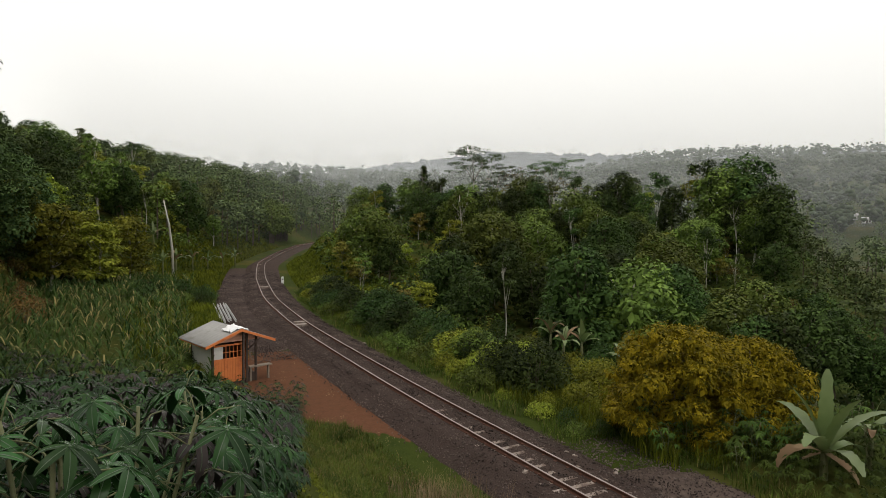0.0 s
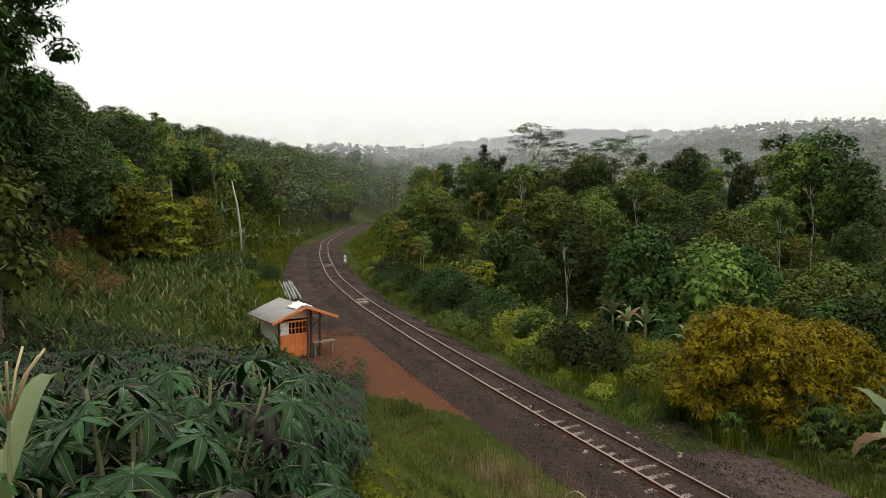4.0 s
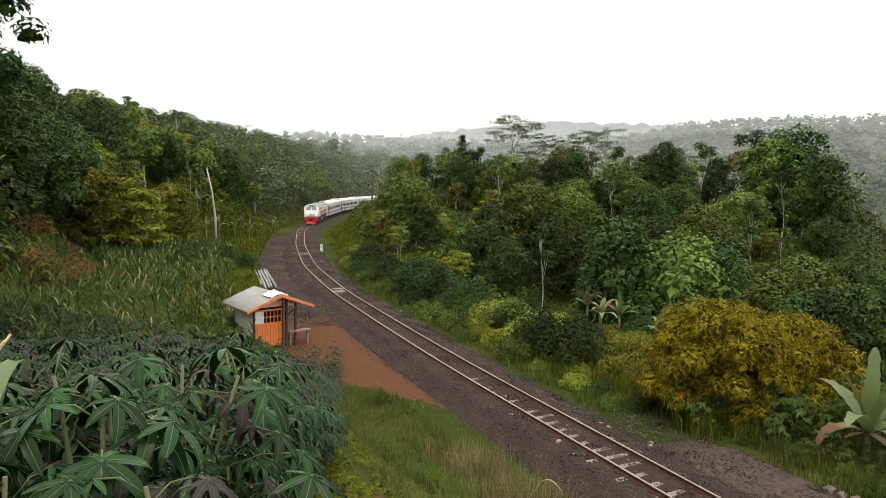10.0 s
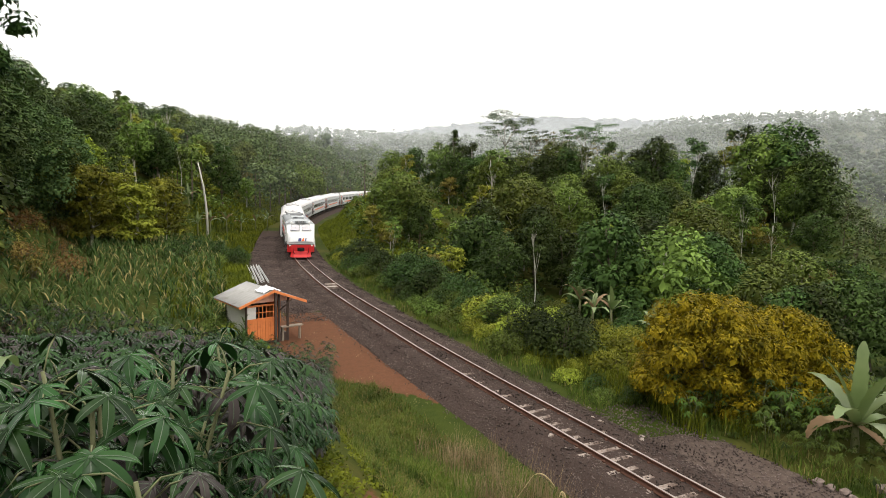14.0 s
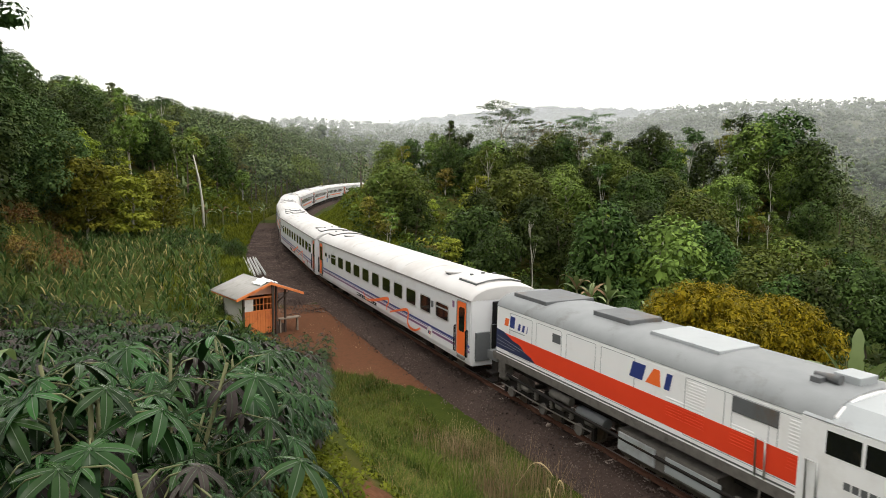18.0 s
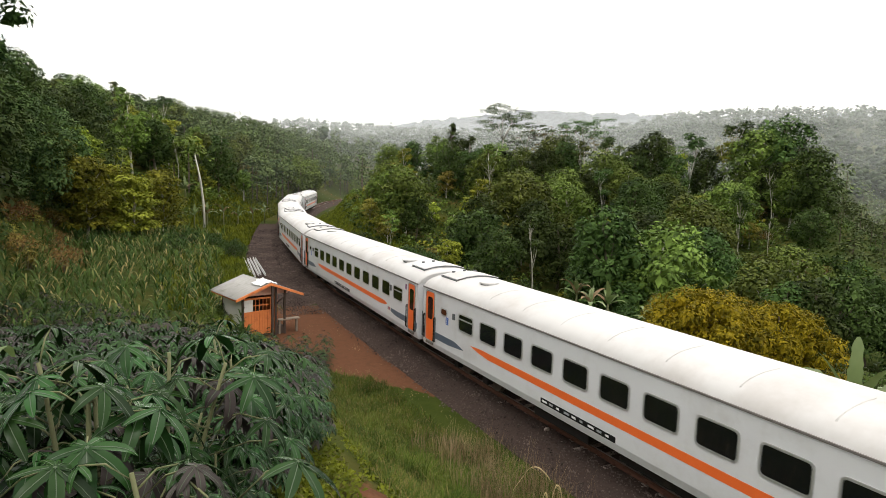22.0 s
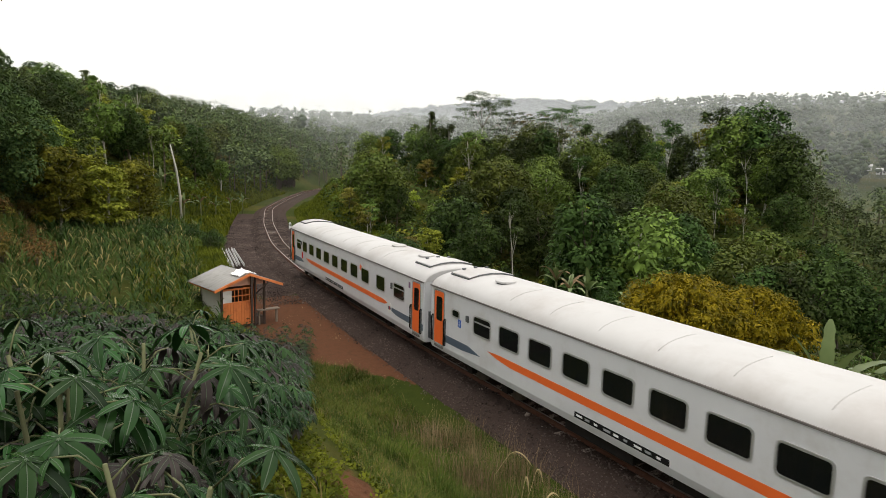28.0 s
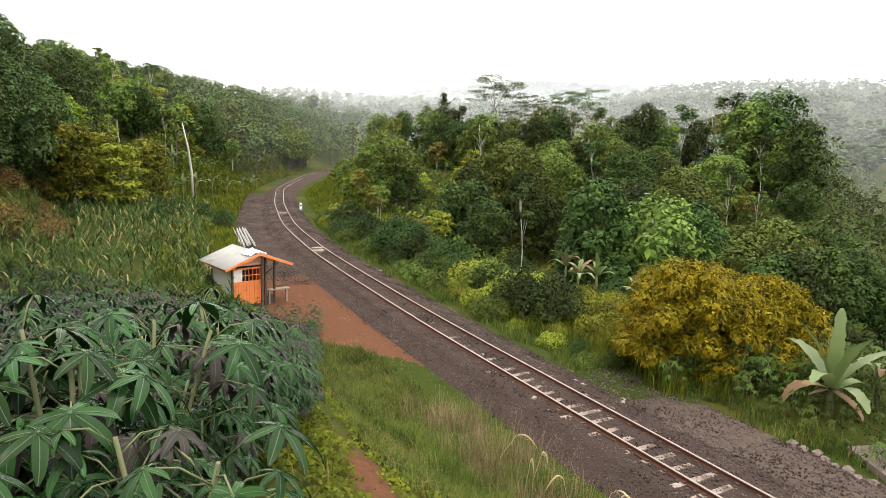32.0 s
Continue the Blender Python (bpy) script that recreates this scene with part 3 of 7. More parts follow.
def build_coach(livery, label, tail=False):
    """A passenger coach; +y is forward, the rail heads are at z = 0."""
    c = tagged(new("passenger_coach"), label, "train coach", "coaches of the train")
    L = COACH_HALF
    side = [(1.42, 0.76), (SIDE, 0.98), (SIDE, 3.08), (1.46, 3.17)]
    roof = [(1.5, 3.15), (1.44, 3.29), (1.3, 3.44), (1.08, 3.57), (0.8, 3.66), (0.42, 3.72), (0, 3.74)]
    body, top = bmesh.new(), []
    sec = side + [(-x, z) for x, z in side[::-1]]
    bm = loft([[(x, y, z) for x, z in sec] for y in (-L, L)], closed=True, caps=True)
    bmesh.ops.bevel(bm, geom=[e for e in bm.edges if abs(e.verts[0].co.y - e.verts[1].co.y) < 0.01 and abs(e.verts[0].co.x - e.verts[1].co.x) < 0.1], offset=0.04, segments=2, affect="EDGES")
    part("body_shell", bm, COACH_WHITE, c)
    full = roof + [(-x, z) for x, z in roof[-2::-1]]
    part("roof", loft([[(x * f, y, 3.12 + (z - 3.12) * g) for x, z in full] for y, f, g in ((-L, 0.985, 0.8), (-L + 0.25, 0.995, 0.93), (-L + 0.9, 1, 1), (0, 1, 1), (L - 0.9, 1, 1), (L - 0.25, 0.995, 0.93), (L, 0.985, 0.8))],
                      caps=True, smooth=True), ROOF_WHITE, c, "weathered off-white curved roof")
    both_sides("gutter", lambda: block((1.49, 1.53, -L + 0.02, L - 0.02, 3.12, 3.17)), GUTTER, c)
    # end walls: gangway, buffer beam
    for sy in (1, -1):
        part("gangway", block((-0.62, 0.62, sy * (L - 0.02), sy * (L + 0.18), 1.0, 3.1), bevel=0.05) if sy > 0 else block((-0.62, 0.62, -L - 0.18, -L + 0.02, 1.0, 3.1), bevel=0.05), BLACK, c, "black rubber gangway bellows")
        part("end_panel", block((0.72, 1.3, min(sy * (L - 0.01), sy * (L + 0.1)), max(sy * (L - 0.01), sy * (L + 0.1)), 0.95, 2.0), bevel=0.02), GREY_DARK, c)
        part("coupler", block((-0.16, 0.16, min(sy * (L - 0.2), sy * (L + 0.18)), max(sy * (L - 0.2), sy * (L + 0.18)), 0.62, 0.9), bevel=0.03), UNDER, c)
    # windows
    if tail:
        for cy in (-7.15, -5.55, -3.93, -2.32, -0.7, 0.93, 2.55, 4.2, 6.25):
            window(c, cy, 2.31, 1.02, 0.62)
        window(c, 8.4, 2.31, 1.1, 0.58, True)
        window(c, -8.65, 2.31, 1.05, 0.58, True)
        both_sides("warning_plate", lambda: disc_x(3.55, 2.62, 0.15, SIDE - 0.01, SIDE + 0.006, 18), ORANGE, c, "round red warning plate")
        both_sides("tail_lamp", lambda: block((SIDE - 0.01, SIDE + 0.06, -7.75, -7.62, 1.5, 1.9), bevel=0.02), PLOW_RED, c)
    else:
        for i in range(9):
            window(c, 6.88 - 1.57 * i, 2.31, 1.02, 0.62)
        window(c, 8.5, 2.31, 1.1, 0.58, True)
        window(c, -7.25, 2.31, 1.0, 0.58, True)
        both_sides("toilet_window", lambda: ring(rounded(-9.0, 2.42, 0.56, 0.32, 0.1), rounded(-9.0, 2.42, 0.46, 0.22, 0.08), SIDE - 0.03, SIDE + 0.018), ALU, c)
        both_sides("toilet_pane", lambda: plate(rounded(-9.0, 2.42, 0.48, 0.24, 0.08), SIDE - 0.02, SIDE + 0.005), GLASS, c)
    # doors
    for cy in (10.2, -10.22):
        for sx, d in zip((1, -1), both_sides("door", lambda: plate(rounded(cy, 2.02, 0.72, 1.98, 0.09), SIDE - 0.03, SIDE + 0.012), ORANGE, c, "bright orange entrance door")):
            part("door_window", plate(rounded(cy + 0.02, 2.36, 0.44, 0.9, 0.09), SIDE * sx, SIDE * sx + 0.018 * sx), GLASS, d, "black door glass")
            part("door_frame", ring(rounded(cy, 2.02, 0.82, 2.08, 0.12), rounded(cy, 2.02, 0.74, 2.0, 0.09), sx * (SIDE - 0.02), sx * (SIDE + 0.02)), GREY, d)
            for dy in (-0.47, 0.47):
                part("handrail", tube([(sx * (SIDE + 0.02), cy + dy, 1.05), (sx * (SIDE + 0.07), cy + dy, 1.1), (sx * (SIDE + 0.07), cy + dy, 2.0), (sx * (SIDE + 0.02), cy + dy, 2.05)], 0.028, 6), BLACK, d)
                part("recess", plate(rounded(cy + dy, 1.55, 0.11, 1.02, 0.04), sx * (SIDE - 0.02), sx * (SIDE + 0.004)), GREY_DARK, d)
            part("step", block((sx * SIDE - 0.03, sx * SIDE + 0.03, cy - 0.3, cy + 0.3, 0.88, 0.97)), GUTTER, d)
    both_sides("vent_box", lambda: block((SIDE - 0.01, SIDE + 0.05, 7.52, 7.67, 2.3, 2.56), bevel=0.012), GREY_DARK, c)
    both_sides("route_plate", lambda: block((SIDE - 0.01, SIDE + 0.012, 9.42, 9.58, 2.68, 2.92)), PURPLE, c)
    if tail:
        both_sides("vent_box", lambda: block((SIDE - 0.01, SIDE + 0.05, -7.98, -7.85, 2.36, 2.58), bevel=0.012), GREY_DARK, c)
    else:
        both_sides("vent_box", lambda: block((SIDE - 0.01, SIDE + 0.05, -8.24, -8.09, 2.3, 2.52), bevel=0.012), GREY_DARK, c)
        part("number_sign", block((SIDE - 0.01, SIDE + 0.01, -8.82, -8.62, 1.98, 2.26)), SIGN_BLUE, c, "small blue sign with a white bar")
        part("sign_bar", block((SIDE, SIDE + 0.014, -8.735, -8.705, 2.02, 2.22)), WHITE, c)
    # long serial boards with unreadable writing
    part("serial_board", block((SIDE - 0.03, SIDE + 0.004, -2.5, 0.75, 0.99, 1.15)), BLACK, c, "black serial board with white writing")
    for k in range(9):
        part("writing_bar", block((SIDE - 0.005, SIDE + 0.008, -2.42 + k * 0.35, -2.18 + k * 0.35 - 0.06 * (k % 3), 1.04, 1.1)), GREY if k % 2 else WHITE, c)
    if livery == "ribbon":
        both_sides("stripe", lambda: block((SIDE - 0.01, SIDE + 0.004, -L + 0.05, L - 0.05, 1.43, 1.52)), BLUE, c, "dark blue stripe")
        both_sides("stripe", lambda: block((SIDE - 0.01, SIDE + 0.004, -L + 0.05, L - 0.05, 1.385, 1.405)), BLUE, c)
        both_sides("stripe", lambda: block((SIDE - 0.01, SIDE + 0.004, -L + 0.05, L - 0.05, 1.235, 1.33)), PURPLE, c, "dull purple stripe")
        waves_a = smooth_line([(-1.3, 1.42), (-1.15, 1.2), (-0.6, 1.07), (0.7, 1.3), (2.2, 1.66), (2.5, 1.66), (2.45, 1.45), (2.2, 1.25), (2.25, 1.1)])
        waves_b = smooth_line([(2.7, 1.1), (3.9, 1.42), (4.8, 1.62), (5.02, 1.5), (4.95, 1.12), (5.2, 0.92), (5.8, 0.92), (6.4, 1.15)])
        for line in (waves_a, waves_b):
            both_sides("ribbon", lambda line=line: strip(line, 0.15, SIDE, SIDE + 0.007), ORANGE, c, "curling orange ribbon stripe")
    else:
        band = [(-6.9, 1.62), (-6.2, 1.66), (6.6, 1.66), (7.1, 1.58), (6.8, 1.47), (6.2, 1.43), (-5.6, 1.43), (-6.3, 1.5)]
        both_sides("stripe", lambda: plate(band, SIDE - 0.01, SIDE + 0.004), ORANGE, c, "broad orange stripe")
        both_sides("swoosh", lambda: plate([(7.1, 1.38), (7.6, 1.47), (10.85, 1.47), (10.85, 1.2), (8.2, 1.22)], SIDE - 0.01, SIDE + 0.004), SLATE, c, "slate blue tapering stripe")
        both_sides("swoosh", lambda: plate([(-7.3, 1.3), (-8.1, 1.47), (-10.85, 1.47), (-10.85, 1.2), (-8.6, 1.2)], SIDE - 0.01, SIDE + 0.004), SLATE, c, "slate blue tapering stripe")
    # emblem without lettering
    ez = 1.4 if livery == "band" else 1.2
    both_sides("emblem", lambda: disc_x(7.35, ez, 0.25, SIDE - 0.01, SIDE + 0.009, 22), LENS, c, "round white emblem with coloured marks")
    for dy, wide, m in ((-0.11, 0.1, NAVY), (0.02, 0.1, PLOW_RED), (0.12, 0.04, NAVY)):
        both_sides("emblem_mark", lambda dy=dy, wide=wide: plate([(7.35 + dy - wide / 2, ez - 0.07), (7.35 + dy + wide / 2, ez - 0.07), (7.37 + dy + wide / 2, ez + 0.07), (7.37 + dy - wide / 2, ez + 0.07)], SIDE, SIDE + 0.014), m, c)
    # roof: hatches, ventilators, seams
    for y0, y1 in ((8.9, 10.3), (-10.3, -9.0)):
        arc = [(-0.95, 3.6), (-0.5, 3.7), (0, 3.735), (0.5, 3.7), (0.95, 3.6)]
        hatch = part("roof_hatch", loft([[(x, y, z + up) for x, z in arc] for y, up in ((y0, 0.0), (y0, 0.085), (y1, 0.085), (y1, 0.0))]), ROOF_WHITE, c, "raised curved roof hatch")
        for y in (y0, y1):
            part("hatch_edge", tube([(x, y, z + 0.05) for x, z in arc], 0.03, 5), GREY_DARK, hatch)
        part("hatch_edge", tube([(0.96, y0, 3.63), (0.96, y1, 3.63)], 0.035, 5), GREY_DARK, hatch)
        for x, z in arc[1:4]:
            part("hatch_catch", block((x - 0.06, x + 0.06, y0 + 0.1, y0 + 0.2, z + 0.07, z + 0.14), bevel=0.01), GREY_DARK, hatch)
    for cx, cy in ((0.62, 7.7), (0.35, -7.6)) if not tail else ((-0.1, 4.6), (0.1, 8.1)):
        z0 = 3.7 - 0.12 * cx * cx
        cowl = part("roof_ventilator", loft([[(cx + r * math.cos(k * 0.5236), cy + r * math.sin(k * 0.5236), z) for k in range(12)] for r, z in ((0.3, z0 - 0.06), (0.3, z0 + 0.03), (0.36, z0 + 0.05), (0.36, z0 + 0.1), (0.2, z0 + 0.15))], closed=True, caps=True), ROOF_WHITE, c)
        part("vent_gap", loft([[(cx + r * math.cos(k * 0.5236), cy + r * math.sin(k * 0.5236), z) for k in range(12)] for r, z in ((0.31, z0 - 0.02), (0.31, z0 + 0.025))], closed=True), GREY_DARK, cowl)
    for k in range(7):
        part("roof_seam", tube([(1.25, -6 + 2 * k, 3.475), (1.07, -6 + 2 * k, 3.58), (0.8, -6 + 2 * k, 3.665), (0.42, -6 + 2 * k, 3.725), (0, -6 + 2 * k, 3.745)], 0.008, 4), ROOF_WHITE, c)
    # underneath
    part("underframe", block((-1.25, 1.25, -L + 0.1, L - 0.1, 0.72, 0.95), (-1.2, 1.2, -3.2, -0.6, 0.35, 0.8), (-1.15, 1.15, 0.6, 3.6, 0.4, 0.8), (-0.9, 0.9, -5.0, -3.6, 0.45, 0.8), bevel=0.03), UNDER, c, "dark underframe with equipment boxes")
    for cy in (7.45, -7.45):
        bogie(c, cy, (-1.1, 1.1))
    return c


CAB_PARTS = ("cab", "cab_roof", "headlight_box", "headlight", "lens", "marker_lamp", "windscreen", "wiper", "screen_seal", "side_window", "window_bar")


def build_loco():
    """The diesel locomotive; +y is forward."""
    c = tagged(new("diesel_locomotive"), "white diesel locomotive with vermilion band and red snowplough", "locomotive")
    w = 1.36
    hood = [(w, 1.62), (w, 3.22), (1.28, 3.42), (1.02, 3.6), (0.55, 3.69), (0, 3.71)]
    sec = hood + [(-x, z) for x, z in hood[-2::-1]]
    part("hood", loft([[(x, y, z) for x, z in sec] for y in (-7.35, 3.5)], closed=True, caps=True), WHITE, c, "white engine hood")
    cap = [(1.372, 3.27), (1.31, 3.43), (1.04, 3.62), (0.56, 3.715), (0, 3.735)]
    part("hood_roof", loft([[(x, y, z) for x, z in cap + [(-x, z) for x, z in cap[-2::-1]]] for y in (-7.36, -3, 3.45)], smooth=True), HOOD_GREY, c, "dark grey sheet metal roof")
    # cab with raked screens and a faceted nose
    bm = bmesh.new()
    rows = []
    for y, hw, z0, zs, zt in ((3.45, 1.38, 1.42, 3.3, 3.6), (5.9, 1.38, 1.42, 3.3, 3.58), (6.25, 1.36, 1.42, 2.86, 3.42), (6.75, 1.27, 1.42, 2.5, 2.62), (7.15, 1.16, 1.42, 2.2, 2.3), (7.42, 1.02, 1.5, 1.62, 1.7)):
        rows.append([(hw, y, z0), (hw, y, zs), (hw * 0.72, y, zt), (-hw * 0.72, y, zt), (-hw, y, zs), (-hw, y, z0)])
    rows[3] = [(1.36, 6.42, 1.42), (1.3, 6.58, 2.56), (1.0, 6.7, 2.62), (-1.0, 6.7, 2.62), (-1.3, 6.58, 2.56), (-1.36, 6.42, 1.42)]
    rows[2] = [(1.37, 5.95, 1.42), (1.34, 6.0, 3.25), (0.98, 6.1, 3.36), (-0.98, 6.1, 3.36), (-1.34, 6.0, 3.25), (-1.37, 5.95, 1.42)]
    rows[4] = [(1.31, 6.72, 1.42), (1.25, 6.8, 2.05), (1.02, 6.92, 2.1), (-1.02, 6.92, 2.1), (-1.25, 6.8, 2.05), (-1.31, 6.72, 1.42)]
    rows[5] = [(1.27, 6.86, 1.4), (1.23, 6.9, 1.62), (1.03, 7.03, 1.66), (-1.03, 7.03, 1.66), (-1.23, 6.9, 1.62), (-1.27, 6.86, 1.4)]
    cab = loft(rows, closed=True, caps=True)
    bmesh.ops.bevel(cab, geom=[e for e in cab.edges if e.is_manifold and e.calc_face_angle(0) > 0.3], offset=0.025, segments=2, affect="EDGES")
    part("cab", cab, WHITE, c, "white driver's cab with a sloping nose")
    part("cab_roof", loft([[(x, y, z) for x, z in [(1.395, zs), (0.99, zt), (0, zt + 0.04), (-0.99, zt), (-1.395, zs)]] for y, zs, zt in ((3.5, 3.315, 3.63), (5.9, 3.315, 3.61), (6.12, 3.28, 3.4))], smooth=False), GREY, c, "grey cab roof")
    part("headlight_box", block((-0.52, 0.52, 5.7, 6.22, 3.42, 3.68), bevel=0.04), GREY, c)
    for x in (-0.17, 0.17):
        bm = tube([(x, 6.2, 3.55), (x, 6.27, 3.55)], 0.13, 14)
        hl = part("headlight", bm, BLACK, c)
        part("lens", tube([(x, 6.262, 3.55), (x, 6.285, 3.55)], 0.095, 14), ALU, hl)
    for x in (-0.85, 0.85):
        lamp = part("marker_lamp", tube([(x, 5.95, 3.47), (x, 6.2, 3.47)], 0.12, 14), WHITE, c)
        part("lens", tube([(x, 6.19, 3.47), (x, 6.215, 3.47)], 0.09, 14), LENS, lamp)
    # windscreens: on the raked face between z 2.66 and 3.3
    for sx in (1, -1):
        a, b = (6.7, 2.68), (6.13, 3.3)
        q = []
        for x, t in ((0.12, 0.04), (1.02, 0.04), (0.86, 0.93), (0.12, 0.93)):
            q.append((sx * x, a[0] + (b[0] - a[0]) * t + 0.02, a[1] + (b[1] - a[1]) * t + 0.02))
        bm = bmesh.new()
        f1 = [bm.verts.new(v) for v in q]
        f2 = [bm.verts.new((v[0], v[1] + 0.012, v[2] + 0.012)) for v in q]
        bm.faces.new(f2)
        for i in range(4):
            bm.faces.new((f1[i], f1[(i + 1) % 4], f2[(i + 1) % 4], f2[i]))
        bmesh.ops.recalc_face_normals(bm, faces=bm.faces[:])
        ws = part("windscreen", bm, SCREEN, c, "pale reflecting windscreen")
        part("wiper", tube([(sx * 0.25, 6.66, 2.76), (sx * 0.5, 6.48, 2.98), (sx * 0.55, 6.36, 3.12)], 0.012, 4), BLACK, ws)
        ends = [Vector(v) + Vector((0, 0.014, 0.014)) for v in q]
        part("screen_seal", tube([*ends, ends[0]], 0.018, 4), BLACK, ws)
    # cab side windows
    for sx, pn in zip((1, -1), both_sides("side_window", lambda: plate([(3.95, 2.72), (3.95, 3.16), (5.55, 3.16), (5.95, 2.72)], 1.37, 1.387), GLASS, c, "dark cab side window")):
        for y in (4.55, 4.98, 5.2):
            part("window_bar", block((sx * 1.38 - 0.012, sx * 1.38 + 0.012, y, y + 0.06, 2.72, 3.16)), WHITE, pn)
    # the cab stands a little further back than its drawing
    for ob in c.children_recursive:
        if ob.name.split(".")[0] in CAB_PARTS:
            ob.data.transform(Matrix.Translation((0, -0.55, 0)))
    # paint on the flanks
    both_sides("band", lambda: plate([(-6.9, 1.86), (-6.9, 2.44), (3.3, 2.44), (3.3, 1.86)], w - 0.01, w + 0.006), LOCO_RED, c, "vermilion band")
    both_sides("band_end", lambda: plate([(-7.35, 1.86), (-7.35, 2.5), (-6.95, 2.47), (-6.45, 2.3), (-6.0, 2.22), (-5.75, 2.06), (-5.4, 1.98), (-5.2, 1.86)], w - 0.01, w + 0.009), NAVY, c, "dark blue pointed end of the band")
    for k in range(3):
        both_sides("band_line", lambda k=k: plate([(-7.3, 2.0 + 0.13 * k), (-7.3, 2.015 + 0.13 * k), (-6.3 + 0.3 * k, 1.98 + 0.05 * k), (-6.3 + 0.3 * k, 1.965 + 0.05 * k)], w - 0.01, w + 0.012), GREY, c)
    both_sides("lower_line", lambda: block((w - 0.01, w + 0.006, -7.35, 3.3, 1.7, 1.74)), GREY_DARK, c)
    marks = (([(-0.62, 0.0), (-0.2, 0.0), (-0.1, 0.4), (-0.52, 0.4)], BLUE), ([(-0.1, 0.0), (0.36, 0.0), (0.32, 0.4), (0.14, 0.4)], ORANGE), ([(0.46, 0.0), (0.62, 0.0), (0.7, 0.4), (0.54, 0.4)], BLUE))
    for shape, m in marks:
        both_sides("emblem_mark", lambda shape=shape: plate([(-0.75 + y, 2.7 + z) for y, z in shape], w - 0.01, w + 0.008), m, c)
        part("nose_emblem", loft([[(-(0.1 + 0.62 * y), 6.5 - 0.18 * z + k, 1.72 + 0.72 * z) for y, z in shape] for k in (-0.03, 0.018)], closed=True, caps=True), m, c)
    for y0, wide, tall_, m in ((-6.78, 0.26, 0.26, ORANGE), (-6.46, 0.3, 0.38, BLUE), (-6.08, 0.16, 0.22, BLUE), (-5.86, 0.16, 0.22, BLUE), (-5.66, 0.08, 0.22, BLUE), (-6.2, 0.9, 0.03, GREY)):
        z0 = 2.7 if wide < 0.5 else 2.6
        both_sides("emblem_mark", lambda y0=y0, wide=wide, tall_=tall_, z0=z0: plate([(y0 - wide / 2, z0), (y0 + wide / 2 - 0.04, z0), (y0 + wide / 2, z0 + tall_), (y0 - wide / 2 + 0.06, z0 + tall_)], w - 0.01, w + 0.008), m, c)
    for k in range(8):
        part("writing_bar", block((1.37, 1.386, 3.75 + k * 0.14, 3.86 + k * 0.14, 2.2, 2.34)), GREY_DARK, c)
        part("writing_bar", block((1.37, 1.386, 3.95 + k * 0.08, 4.01 + k * 0.08, 2.07, 2.12)), GREY_DARK, c)
    # doors, louvres and grilles of the hood
    for y in (-6.0, -4.6, -3.2, -1.8, 0.9, 1.9, 2.9):
        both_sides("hood_door", lambda y=y: ring(rounded(y, 2.5, 1.2, 1.36, 0.04, 2), rounded(y, 2.5, 1.17, 1.33, 0.03, 2), w - 0.01, w + 0.004), GREY, c)
    both_sides("grille", lambda: block((w - 0.01, w + 0.02, 0.15 + 1.35, 0.95 + 1.55, 2.82, 3.16), bevel=0.01), GREY_DARK, c, "dark air grille")
    both_sides("grille", lambda: block((w - 0.01, w + 0.02, -4.4, -4.05, 2.78, 3.04), bevel=0.01), GREY_DARK, c)
    for y0, zz, n in ((0.35, 2.1, 15), (2.72, 2.1, 15), (1.5, 2.1, 7), (-0.2, 2.1, 7)):
        for k in range(n):
            both_sides("louvre", lambda y0=y0, zz=zz, k=k: block((w - 0.01, w + 0.016, y0, y0 + 0.5, zz + k * 0.07, zz + k * 0.07 + 0.03)), WHITE if zz + k * 0.07 > 2.42 else LOCO_RED, c)
    both_sides("ladder_rail", lambda: tube([(w + 0.03, 2.1, 1.7), (w + 0.07, 2.1, 2.5), (w + 0.07, 2.3, 2.5), (w + 0.03, 2.3, 1.7)], 0.02, 6), ALU, c)
    both_sides("ladder_rail", lambda: tube([(w + 0.03, 3.1, 1.7), (w + 0.07, 3.1, 2.5), (w + 0.07, 3.3, 2.5), (w + 0.03, 3.3, 1.7)], 0.02, 6), ALU, c)
    # roof gear
    part("radiator_fan", block((-0.95, 0.95, -7.0, -5.3, 3.55, 3.76), bevel=0.03), GREY_DARK, c, "dark radiator fan grille")
    part("exhaust", block((-0.6, 0.6, -3.6, -2.2, 3.66, 3.84), bevel=0.04), GREY_DARK, c)
    part("roof_hump", block((-0.7, 0.7, -1.4, 0.6, 3.64, 3.78), bevel=0.05), GREY, c)
    part("horn", tube([(0.35, 2.5, 3.82), (0.35, 3.0, 3.82)], [0.05, 0.1], 10), GREY_DARK, c)
    part("horn_stand", block((0.1, 0.6, 2.55, 2.75, 3.68, 3.82), bevel=0.02), GREY_DARK, c)
    part("roof_box", block((-0.5, 0.1, 2.7, 3.2, 3.68, 3.88), bevel=0.03), GREY, c)
    # frame, plough, tank, steps
    part("side_sill", block((-1.37, 1.37, -7.55, 5.95, 1.42, 1.66), bevel=0.02), DUSTY, c, "dusty grey side sill")
    part("frame_beam", block((-0.7, 0.7, -7.5, 5.9, 0.95, 1.44)), UNDER, c, "dark main frame")
    part("deck", block((-1.36, 1.36, -7.9, -7.3, 1.3, 1.6), bevel=0.02), GREY_DARK, c)
    part("front_beam", block((-1.26, 1.26, 5.7, 6.36, 1.34, 1.43), bevel=0.02), GREY_DARK, c)
